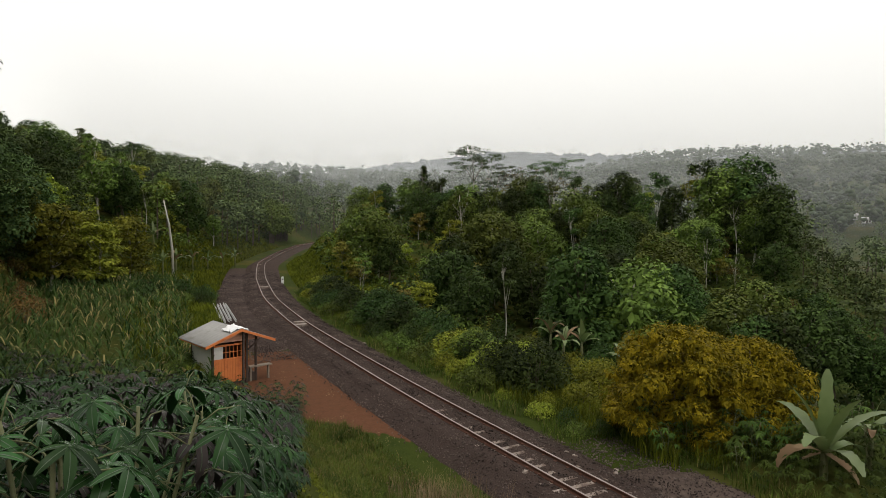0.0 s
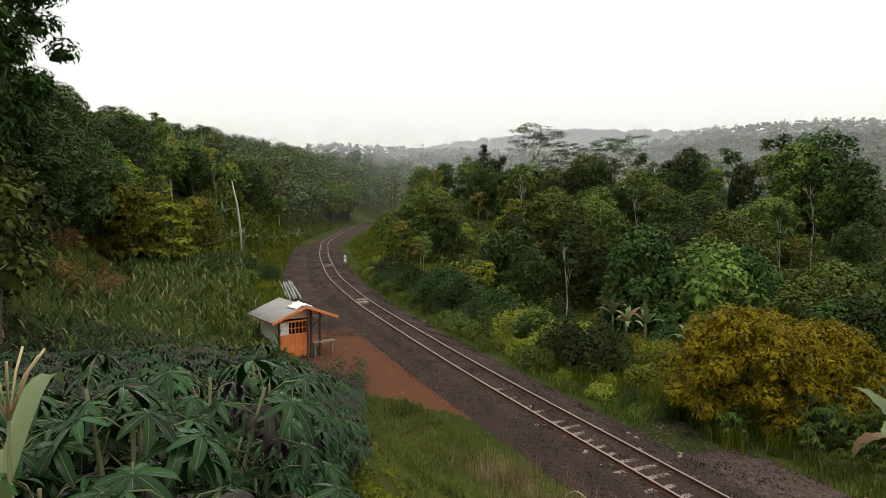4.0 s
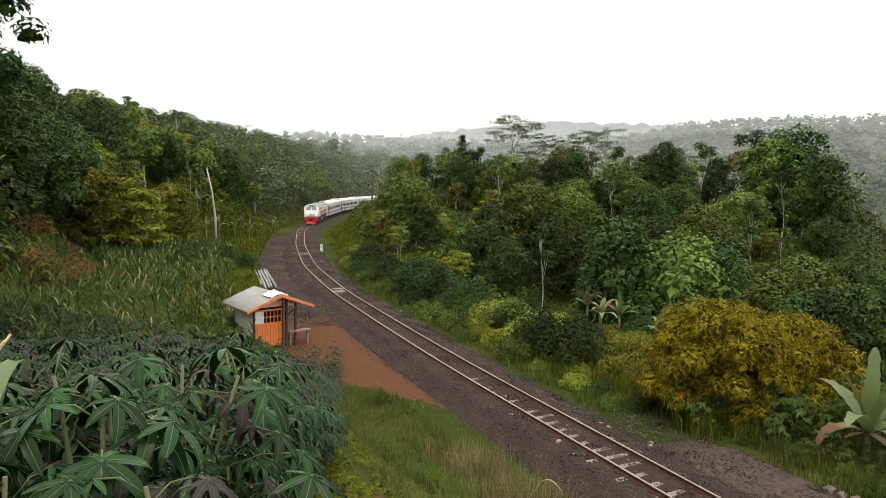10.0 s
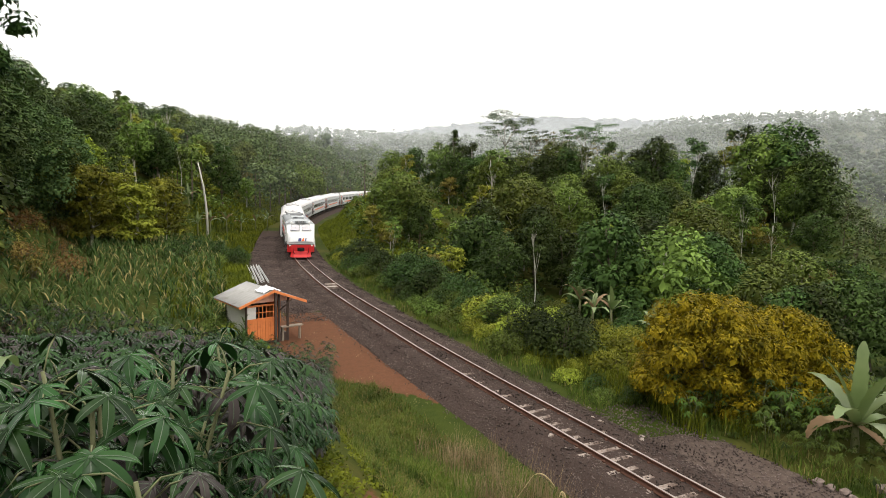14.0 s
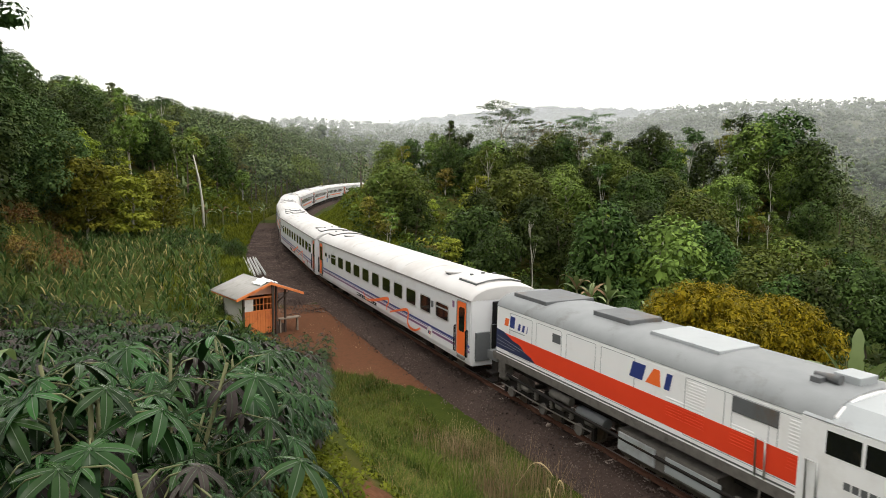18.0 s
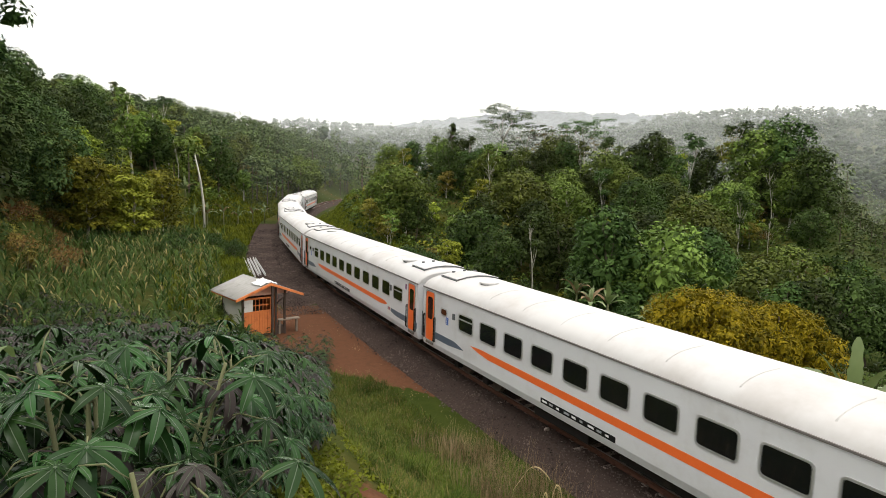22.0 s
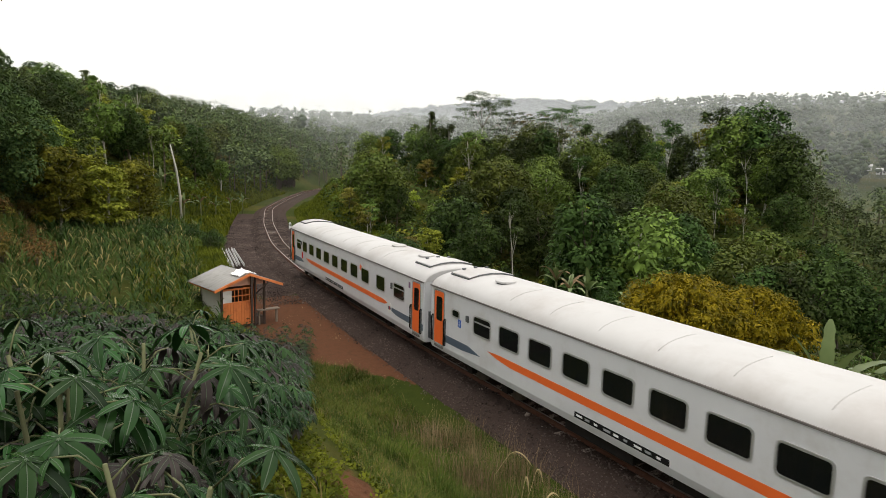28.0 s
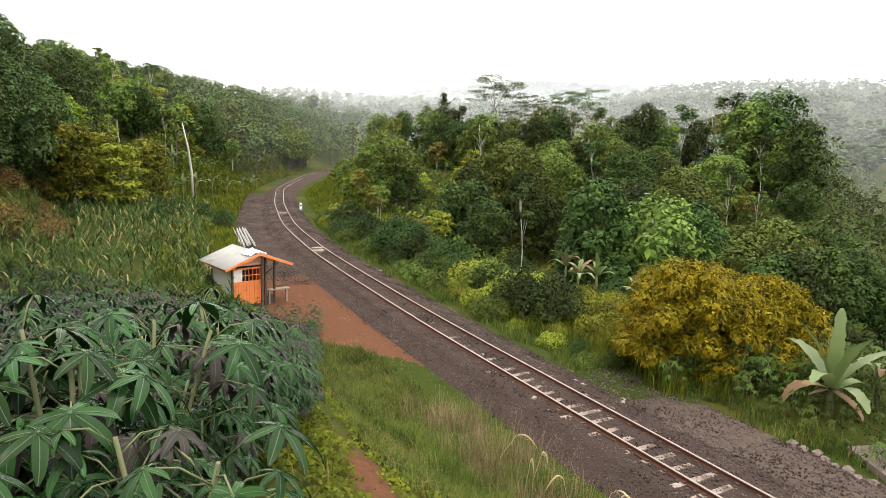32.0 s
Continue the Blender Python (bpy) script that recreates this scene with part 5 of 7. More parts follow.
def cassava(seed, h, leaves_n, label, fine=True, leaf_size=0.21):
    """A cassava shrub: woody stems, long stalks, palmate leaves."""
    rng = np.random.default_rng(seed)
    t = tagged(new("cassava_plant"), label, "cassava plant", "cassava plants of the field")
    heads = [(rng.normal() * 0.12, rng.normal() * 0.12, h * rng.uniform(0.82, 0.95)) for _ in range(2)]
    bm = bmesh.new()
    for hd in heads:
        tube([(0, 0, -0.3), (hd[0] * 0.4, hd[1] * 0.4, h * 0.4), hd], [0.014, 0.011, 0.008], 5, bm)
    joined_v, joined_f = [], []
    for k in range(leaves_n):
        hd = heads[k % 2]
        a, u = k * 2.39996 + rng.uniform(-0.3, 0.3), (k + 0.5) / leaves_n
        start = Vector((hd[0] * (1 - 0.4 * u), hd[1] * (1 - 0.4 * u), hd[2] * (1 - 0.55 * u)))
        stalk = rng.uniform(0.2, 0.32) * (0.7 + 0.6 * u)
        d = Vector((math.cos(a), math.sin(a), rng.uniform(0.15, 0.8) * (1 - 0.7 * u)))
        tip = start + d.normalized() * stalk
        tube([start, start.lerp(tip, 0.5) + Vector((0, 0, 0.03)), tip], 0.0036, 4, bm)
        m = Matrix.Translation(tip) @ turn_to((d.x, d.y, -0.25 - 0.3 * rng.random())) @ Matrix.Scale(rng.uniform(0.62, 1.08), 4)
        if fine:
            old = rng.random() < 0.17
            me = (CASSAVA_LEAVES_OLD if old else CASSAVA_LEAVES)[int(rng.integers(3))]
            ob = part("leaf", me, None, t)
            ob.matrix_local = m
        else:
            v, f = COARSE_LEAF[int(rng.integers(2))]
            joined_f.append(f + sum(len(q) for q in joined_v))
            joined_v.append(np.array([tuple(m @ Vector(q)) for q in v]))
    part("stem", bm, CASSAVA_STEM, t)
    if not fine:
        part("foliage", mesh_from("foliage", np.concatenate(joined_v), np.concatenate(joined_f), CASSAVA if seed % 3 else CASSAVA_OLD), None, t)
    return t


LEAF_RIB = worn("leaf_rib", (0.03, 0.055, 0.022), (0.055, 0.085, 0.038), 20, 0.5)


def ribbed(leaf, material):
    """A near leaf with pale midribs on its lobes."""
    v, f = leaf
    rows = len(v) // 7 // 3
    rib_v, rib_f = [], []
    for lobe in range(7):
        b = lobe * rows * 3
        for i in range(rows - 1):
            a, c = v[b + 3 * i + 1], v[b + 3 * i + 4]
            la, lc = v[b + 3 * i + 2] - v[b + 3 * i], v[b + 3 * i + 5] - v[b + 3 * i + 3]
            wa, wc = 0.0016 * la / max(np.linalg.norm(la), 1e-4), 0.0013 * lc / max(np.linalg.norm(lc), 1e-4)
            up = np.array([0, 0, 0.0025])
            k = len(v) + len(rib_v)
            rib_v += [a - wa + up, a + wa + up, c + wc + up, c - wc + up]
            rib_f.append((k, k + 1, k + 2, k + 3))
    me = mesh_from("leaf", np.concatenate([v, np.array(rib_v)]), np.concatenate([f, np.array(rib_f)]), material, True)
    me.materials.append(LEAF_RIB)
    me.polygons.foreach_set("material_index", np.r_[np.zeros(len(f), np.int32), np.ones(len(rib_f), np.int32)].astype(np.int32))
    return me


CASSAVA_LEAVES = [ribbed(cassava_leaf(i, 0.225, 7, 6, 0.7 + 0.25 * i), CASSAVA) for i in range(3)]
CASSAVA_LEAVES_OLD = [ribbed(cassava_leaf(i + 5, 0.21, 7, 6, 1.5 + 0.2 * i), CASSAVA_OLD) for i in range(3)]
COARSE_LEAF = [cassava_leaf(i + 11, 0.21, 7, 2, 1.0 + 0.5 * i) for i in range(2)]

# ---- plants: where they stand ----
def spot(bearing, r):
    """A place seen from the standpoint: degrees to the right, metres away."""
    return r * math.sin(radians(bearing)), r * math.cos(radians(bearing))


class Kind:
    """Prototypes of one kind of plant, set out as copies."""
    def __init__(self, *protos):
        self.protos, self.used = list(protos), set()

    def put(self, x, y, size=1.0, turn=None, k=None, sink=0.0, z=None, stretch=1.0):
        k = int(RNG.integers(len(self.protos))) if k is None else k % len(self.protos)
        z = height(x, y) if z is None else z
        m = Matrix.Translation((x, y, z - sink)) @ Matrix.Rotation(RNG.uniform(0, 6.28) if turn is None else turn, 4, "Z") @ Matrix.Diagonal((size, size, size * stretch, 1))
        ob = self.protos[k]
        if k in self.used:
            return copy_thing(ob, m)
        self.used.add(k)
        ob.matrix_basis = m
        return ob


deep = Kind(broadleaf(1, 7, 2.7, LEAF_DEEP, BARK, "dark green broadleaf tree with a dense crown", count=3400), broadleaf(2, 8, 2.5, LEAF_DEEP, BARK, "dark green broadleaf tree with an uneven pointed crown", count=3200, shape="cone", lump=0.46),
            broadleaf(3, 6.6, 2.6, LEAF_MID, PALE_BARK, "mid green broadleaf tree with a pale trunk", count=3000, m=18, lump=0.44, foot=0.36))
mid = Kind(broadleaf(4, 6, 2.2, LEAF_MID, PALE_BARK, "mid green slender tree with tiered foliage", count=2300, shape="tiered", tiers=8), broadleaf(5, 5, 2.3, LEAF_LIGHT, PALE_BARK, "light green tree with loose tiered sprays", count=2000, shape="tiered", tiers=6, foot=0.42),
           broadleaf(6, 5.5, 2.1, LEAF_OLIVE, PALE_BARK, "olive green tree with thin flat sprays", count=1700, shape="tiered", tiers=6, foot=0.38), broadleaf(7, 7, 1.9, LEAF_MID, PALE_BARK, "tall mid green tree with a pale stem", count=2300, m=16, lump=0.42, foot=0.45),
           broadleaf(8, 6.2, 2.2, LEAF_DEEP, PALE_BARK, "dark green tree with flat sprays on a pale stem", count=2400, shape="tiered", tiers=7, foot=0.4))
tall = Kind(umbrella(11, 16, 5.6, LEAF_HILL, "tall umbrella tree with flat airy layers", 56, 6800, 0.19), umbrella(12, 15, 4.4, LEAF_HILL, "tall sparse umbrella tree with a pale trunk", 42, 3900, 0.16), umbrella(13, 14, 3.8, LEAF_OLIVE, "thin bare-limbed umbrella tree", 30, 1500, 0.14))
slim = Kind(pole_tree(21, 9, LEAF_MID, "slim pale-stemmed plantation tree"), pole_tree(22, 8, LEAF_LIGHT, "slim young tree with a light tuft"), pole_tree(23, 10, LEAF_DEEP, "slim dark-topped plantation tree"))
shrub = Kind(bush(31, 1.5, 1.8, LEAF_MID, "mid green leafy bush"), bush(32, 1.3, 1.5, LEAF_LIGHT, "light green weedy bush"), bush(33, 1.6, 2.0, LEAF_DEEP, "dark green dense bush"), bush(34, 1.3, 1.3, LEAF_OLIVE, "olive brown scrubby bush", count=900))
plantain = Kind(banana(41, 2.2, "banana plant with broad drooping leaves"), banana(42, 1.7, "young banana plant with arching leaves", 7, 1.7), banana(43, 2.6, "tall banana plant with ragged leaves", 8, 2.0, 0.5))

# trees singled out on the ridge and beyond
for b, r, h, k in ((4.0, 120, 0.98, 0), (6.2, 124, 0.86, 1), (8.2, 122, 0.88, 2), (9.5, 119, 0.92, 1), (11.3, 125, 0.9, 0), (12.6, 123, 0.84, 2), (7.2, 118, 0.72, 2), (10.4, 127, 0.8, 2), (5.1, 126, 0.78, 1)):
    tall.put(*spot(b, r), h, k=k)
tall.put(*spot(24.2, 158), 1.4, k=2, sink=1)
tall.put(*spot(19.3, 130), 0.75, k=1)
pine = conifer(51, 11.5, "dark conifer with tiered drooping branches")
_x, _y = spot(-0.4, 103)
pine.matrix_basis = pose(_x, _y, height(_x, _y))
for b, r, s, k in ((14.3, 112, 1.2, 0), (15.6, 114, 1.3, 1), (17.0, 112, 1.25, 1), (16.2, 108, 0.7, 0), (21.2, 116, 1.0, 1), (26.8, 118, 1.85, 0), (28.0, 112, 1.5, 2), (25.2, 115, 1.35, 2), (29.0, 106, 1.3, 1), (2.0, 105, 0.85, 0), (3.4, 108, 0.9, 2), (0.8, 108, 0.7, 1), (12.0, 104, 0.8, 0),
                   (29.2, 96, 0.8, 0)):
    deep.put(*spot(b, r), s, k=k)
for b, r, s in ((18.0, 114, 1.25), (18.9, 112, 1.15), (20.1, 113, 1.25), (22.6, 118, 1.2), (23.7, 116, 1.15), (13.2, 110, 0.9), (-1.8, 112, 0.8), (10.9, 112, 0.9), (1.2, 112, 0.75)):
    slim.put(*spot(b, r), s)

# the plantation slope
_n = 0
while _n < 165:
    b, r = RNG.uniform(-9, 31), math.sqrt(RNG.uniform(44 ** 2, 118 ** 2))
    x, y = spot(b, r)
    s_, d_ = beside(x, y)
    if d_[0] < 7 or (b > 28.5 and r > 62) or (s_[0] > 50 and d_[0] < 13 and RNG.random() < 0.75):
        continue
    pick = RNG.random()
    near_line = b < -1 and r < 105
    size = (0.68 + 0.45 * RNG.random()) * (0.75 if near_line else 1.0) * (0.85 if r < 62 else 1.0)
    if pick < (0.08 if near_line else 0.42 if 3 < b < 24 else 0.24):
        deep.put(x, y, size, sink=0.2)
    elif pick < 0.74:
        mid.put(x, y, size, sink=0.2, k=int(RNG.choice([1, 2, 2, 0, 1])) if near_line or b < 4 else int(RNG.choice([0, 3, 4, 4, 2, 1])))
    elif pick < 0.86:
        slim.put(x, y, size * 0.8)
    else:
        shrub.put(x, y, RNG.uniform(0.8, 1.3))
    _n += 1
for _ in range(45):
    b, r = RNG.uniform(-10, 32), math.sqrt(RNG.uniform(36 ** 2, 112 ** 2))
    x, y = spot(b, r)
    if beside(x, y)[1][0] > 6:
        shrub.put(x, y, RNG.uniform(0.6, 1.25), sink=0.1)
# valley floor, near
for b, r, s, k in ((18.2, 46, 1.0, 2), (19.6, 50, 0.9, 0), (21.5, 56, 0.95, 1), (15.8, 58, 0.9, 0), (12.8, 62, 0.95, 1), (26.6, 50, 0.8, 2), (29.6, 46, 0.75, 1), (31.5, 52, 0.9, 0), (33.5, 56, 0.7, 1), (36, 55, 0.7, 0), (28.5, 62, 0.8, 2), (24.0, 60, 0.85, 0), (9.5, 70, 0.9, 0), (16.5, 70, 1.0, 1), (21, 72, 0.95, 2), (32.2, 78, 0.7, 0)):
    deep.put(*spot(b, r), s, k=k, sink=0.2)
for b, r, s in ((14.0, 40, 0.85), (11.2, 43, 0.9), (15.2, 43, 0.75), (12.4, 36, 0.75), (3.2, 92, 0.9), (-4.6, 104, 0.8), (-3.4, 106, 0.8), (-6, 100, 0.7), (-2.4, 108, 0.8), (0, 98, 0.75), (17.5, 34, 0.8)):
    plantain.put(*spot(b, r), s)
# bank of shrubs beside the rails
for k in range(46):
    s = 9 + 51 * (k / 46) + RNG.uniform(-0.6, 0.6)
    x, y, z, dx, dy = along(s)
    d = RNG.uniform(3.7, 5.4)
    shrub.put(x + dy * d, y - dx * d, RNG.uniform(0.35, 0.6) if s < 17 else RNG.uniform(0.55, 0.95), k=int(RNG.choice([0, 1, 2, 0])), sink=0.15)
    if s > 15:
        shrub.put(x + dy * (d + 1.8), y - dx * (d + 1.8), RNG.uniform(1.0, 1.5), k=int(RNG.choice([0, 2, 1, 2])), sink=0.15)

for _ in range(26):
    x, y, z, dx, dy = along(RNG.uniform(8, 19))
    d = RNG.uniform(5.6, 12)
    if math.hypot(x + dy * d - 9.5, y - dx * d - 23.8) > 3.2:
        shrub.put(x + dy * d, y - dx * d, RNG.uniform(0.55, 1.0), k=int(RNG.choice([0, 1, 2])), sink=0.1)

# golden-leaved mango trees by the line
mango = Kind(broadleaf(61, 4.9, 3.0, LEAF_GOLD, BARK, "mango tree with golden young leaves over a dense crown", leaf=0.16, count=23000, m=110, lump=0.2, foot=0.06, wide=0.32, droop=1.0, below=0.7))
_x, _y = spot(21.8, 25.6)
mango.put(_x, _y, 0.98, turn=0.4, z=-0.95)
_x, _y = spot(27.6, 27.6)
mango.put(_x, _y, 0.86, turn=2.6, z=-0.9)
near_banana = tagged(new("banana_plant"), "banana plant with broad pale green leaves and frayed edges", "banana plant", "banana plants")
part("stem", tube([(0, 0, -0.5), (0.02, 0, 0.6), (0, 0.03, 1.3)], [0.15, 0.13, 0.08], 9), CASSAVA_STEM, near_banana)
_rng = np.random.default_rng(45)
for _a, _rise, _len, _curl, _dry in ((0.3, 1.5, 2.7, 0.3, 0), (2.2, 1.25, 2.4, 0.5, 0), (4.2, 1.2, 2.5, 0.6, 0), (5.4, 0.95, 2.6, 1.1, 0), (1.2, 0.9, 2.4, 1.2, 0), (3.2, 0.75, 2.5, 1.4, 0), (3.9, 0.45, 2.4, 1.3, 0),
                                 (0.1, 0.6, 2.3, 1.6, 0), (2.6, 0.35, 2.0, 1.9, 1), (5.9, 0.3, 2.0, 1.5, 0), (4.8, -0.4, 1.3, 0.9, 1), (1.7, -0.5, 1.2, 0.8, 1)):
    part("leaf", loft(blade_strip((0, 0, 1.2), (math.cos(_a) * math.cos(_rise), math.sin(_a) * math.cos(_rise), math.sin(_rise)), _len, 0.58, _curl, 22, 0.22, 0.35, _rng), smooth=True), DRY if _dry else BANANA_LEAF, near_banana)
_x, _y = spot(33.0, 23.6)
near_banana.matrix_basis = pose(_x, _y, -0.9, 0, 0, 40)
plantain.put(*spot(36.0, 25.5), 0.8)

# uphill woods
_n = 0
while _n < 195:
    s, e = RNG.uniform(14, 135), RNG.uniform(6, 58)
    x, y, z, dx, dy = along(s)
    x, y = x - dy * e, y + dx * e
    b, r = math.degrees(math.atan2(x, y)), math.hypot(x, y)
    foot = 19 - 13 * float(ease((s / K - 52) / 32))
    if e < foot * K + 3 or b < -46 or r < 44 or (b < -27 and r < 58 and b > -36 and RNG.random() < 0.5):
        continue
    pick, size = RNG.random(), RNG.uniform(0.65, 1.1) * (1.18 if e > 24 else 1.0)
    if pick < 0.22:
        deep.put(x, y, size * 0.9, sink=0.2)
    elif pick < 0.8:
        mid.put(x, y, size, sink=0.2)
    elif pick < 0.93 and b > -29:
        slim.put(x, y, size * 0.9)
    elif pick < 0.93:
        mid.put(x, y, size, k=4, sink=0.2)
    else:
        plantain.put(x, y, 0.9)
    _n += 1
for _ in range(50):
    s, e = RNG.uniform(10, 120), RNG.uniform(8, 40)
    x, y, z, dx, dy = along(s)
    x, y = x - dy * e, y + dx * e
    foot = 19 - 13 * float(ease((s / K - 52) / 32))
    if e > foot * K - 1 and math.hypot(x, y) > 34:
        shrub.put(x, y, RNG.uniform(0.7, 1.4), sink=0.1)
for b, r, s in ((-21.5, 86, 1.0), (-20.2, 90, 1.0), (-22.5, 82, 0.9), (-17.8, 100, 0.9), (-19, 94, 1.0), (-24, 84, 1.0), (-16.8, 104, 0.9), (-23.2, 90, 1.1)):
    plantain.put(*spot(b, r), s)
bright = Kind(broadleaf(71, 7.6, 3.6, LEAF_LIGHT, PALE_BARK, "yellow-green spreading tree with tiered sprays of leaves", leaf=0.3, count=5200, shape="tiered", tiers=9, lump=0.34, per=5, foot=0.22), broadleaf(72, 6.6, 3.2, LEAF_LIGHT, PALE_BARK, "yellow-green tree with loose tiered foliage", leaf=0.3, count=4200, shape="tiered", tiers=8, lump=0.32, per=5, foot=0.22))
for b, r, s in ((-27.2, 65, 0.95), (-30.4, 65, 1.0), (-25.0, 71, 0.9), (-32.8, 67, 1.0), (-28.6, 73, 1.15), (-31.4, 74, 1.15)):
    bright.put(*spot(b, r), s)
great = Kind(broadleaf(73, 13, 5.0, LEAF_HILL, BARK, "large dark green tree on the hillside", leaf=0.36, count=8500, m=40, lump=0.3, foot=0.12), broadleaf(74, 12, 4.4, LEAF_HILL, BARK, "large deep green tree with feathery edges on the hillside", leaf=0.36, count=7500, m=44, lump=0.27, foot=0.12))
for b, r, s, k in ((-35.6, 68, 1.5, 0), (-33.9, 72, 1.4, 1), (-37.4, 64, 1.65, 0), (-39.2, 60, 1.9, 1), (-32.2, 78, 1.45, 0), (-37, 72, 1.7, 0), (-34.5, 70, 1.5, 1), (-39, 68, 1.5, 1), (-36, 76, 1.5, 0), (-33, 76, 1.35, 1), (-41, 66, 1.7, 0), (-30.5, 80, 1.3, 0), (-38.5, 78, 1.6, 1), (-43, 60, 1.6, 0), (-36.2, 60, 1.35, 1), (-34.8, 63, 1.3, 0), (-33.2, 66, 1.2, 1), (-31.8, 72, 1.1, 0), (-38.2, 58, 1.5, 0)):
    great.put(*spot(b, r), s * (0.64 if b > -36.5 else 0.6), k=k, sink=0.4)
for b, r, s in ((-27.0, 104, 1.0), (-25.6, 106, 0.95), (-24.4, 102, 1.05), (-22.4, 108, 0.95), (-20.6, 112, 0.9)):
    slim.put(*spot(b, r), s * 0.8)


for _ in range(26):
    shrub.put(*spot(RNG.uniform(-31, -19), RNG.uniform(60, 68)), RNG.uniform(0.6, 0.95), k=int(RNG.choice([0, 2, 2])), sink=0.1)


def bare_pole():
    t = tagged(new("bare_trunk"), "leaning pale bare tree trunk without branches", "tree trunk")
    part("stem", tube([(0, 0, -0.6), (-0.1, 0, 3.2), (-0.45, 0, 6.2), (-1.1, 0, 9.2)], [0.17, 0.15, 0.12, 0.07], 8), PALE_BARK, t)
    x, y = -28.7 * K, 72.1 * K
    t.matrix_basis = pose(x, y, height(x, y))


bare_pole()
rusty = Kind(bush(35, 1.6, 1.6, RUSTY, "rust-brown withered bush on the slope", count=800), bush(36, 1.4, 1.4, LEAF_OLIVE, "olive withered bush on the slope", count=800))
for _ in range(60):
    _b, _r = RNG.uniform(-42, -32), RNG.uniform(47, 62)
    rusty.put(*spot(_b, _r), RNG.uniform(0.7, 1.2), sink=0.1)
for _ in range(22):
    _b, _r = RNG.uniform(25.5, 31), RNG.uniform(70, 92)
    rusty.put(*spot(_b, _r), RNG.uniform(0.8, 1.3), sink=0.1)
overhang = broadleaf(81, 21, 3.7, LEAF_DEEP, BARK, "large tree with drooping feathery branches at the field edge", leaf=0.26, count=15000, m=70, lump=0.23, foot=0.42, wide=0.4, droop=0.9, below=0.7)
_x, _y = spot(-40.0, 30)
overhang.matrix_basis = pose(_x, _y, height(_x, _y))
for b, r, s, k in ((-43.5, 44, 1.3, 0), (-45, 38, 1.3, 1), (-41.5, 33, 1.0, 0), (-43.2, 29, 0.9, 2)):
    deep.put(*spot(b, r), s, k=k, sink=0.3)
for b, r, s, k in ((-39.2, 42, 1.0, 4), (-40.6, 38, 1.0, 0), (-38.2, 48, 1.1, 0), (-42.5, 36, 1.0, 1), (-40.4, 46, 1.2, 4)):
    mid.put(*spot(b, r), s, k=k, sink=0.2)


def far_wood(name, label, count, place, leaf_mat, leaf=0.75, per=170, tall_=(6, 11)):
    """Distant woodland: many small crowns joined in one sheet of leaves, and their stems."""
    verts, faces, count_, stems_v, stems_f = [], [], 0, [], []
    rng = np.random.default_rng(hash_of(name))
    xy = place(rng, count)
    zs = land(xy[:, 0], xy[:, 1])[0]
    for (x, y), z in zip(xy, zs):
        h = rng.uniform(*tall_)
        r = h * rng.uniform(0.2, 0.32)
        cs = crown_points(7, r * 0.8, h * 0.32, h * 0.6, rng, 0.3, -0.9) + np.array([x, y, z])
        rad = rng.uniform(0.3, 0.5, 7) * (r + 0.6)
        v, f = leafed(np.column_stack([cs, rad, rad * 0.7]), per, leaf, leaf * 0.6, rng, 0.5, 0.3, core=False)
        faces.append(f + count_)
        verts.append(v)
        count_ += len(v)
        b = len(stems_v)
        w = 0.07 + 0.008 * h
        stems_v += [(x - w, y, z - 1), (x + w, y, z - 1), (x + w * 0.4, y, z + h * 0.8), (x - w * 0.4, y, z + h * 0.8), (x, y - w, z - 1), (x, y + w, z - 1), (x, y + w * 0.4, z + h * 0.8), (x, y - w * 0.4, z + h * 0.8)]
        stems_f += [(b, b + 1, b + 2, b + 3), (b + 4, b + 5, b + 6, b + 7)]
    t = tagged(new(name, mesh_from(name, np.concatenate(verts), np.concatenate(faces), leaf_mat)), label, "woodland", kind="stuff")
    part("stems", mesh_from("stems", stems_v, stems_f, BARK), None, t)
    return t


def clump_wood(name, label, count, place, leaf_mat, tall_=(9, 17), lumps=13):
    """Woodland on the far hills: each crown a heap of ragged leaf clumps."""
    rng = np.random.default_rng(hash_of(name))
    bm = bmesh.new()
    bmesh.ops.create_icosphere(bm, subdivisions=1, radius=1)
    ico = np.array([v.co[:] for v in bm.verts])
    tri = np.array([[v.index for v in f.verts] for f in bm.faces])
    bm.free()
    xy = place(rng, count)
    zs = land(xy[:, 0], xy[:, 1])[0]
    h = rng.uniform(*tall_, count)
    r = h * rng.uniform(0.24, 0.36, count)
    o = unit(rng.normal(size=(count, lumps, 3))) * rng.uniform(0.3, 1.0, (count, lumps, 1))
    c = np.stack([xy[:, 0], xy[:, 1], zs + h * 0.62], 1)[:, None] + o * np.stack([r, r, h * 0.34], 1)[:, None]
    size = rng.uniform(0.16, 0.42, (count, lumps)) * r[:, None]
    v = c[:, :, None] + ico[None, None] * size[:, :, None, None] * rng.uniform(0.45, 1.5, (count, lumps, len(ico), 1)) * np.array([1, 1, 0.75])
    f = (np.arange(count * lumps)[:, None, None] * len(ico) + tri[None]).reshape(-1, 3)
    return tagged(new(name, mesh_from(name, v.reshape(-1, 3), f, leaf_mat)), label, "woodland", kind="stuff")


def hash_of(name):
    return sum(ord(ch) * (i + 1) for i, ch in enumerate(name))


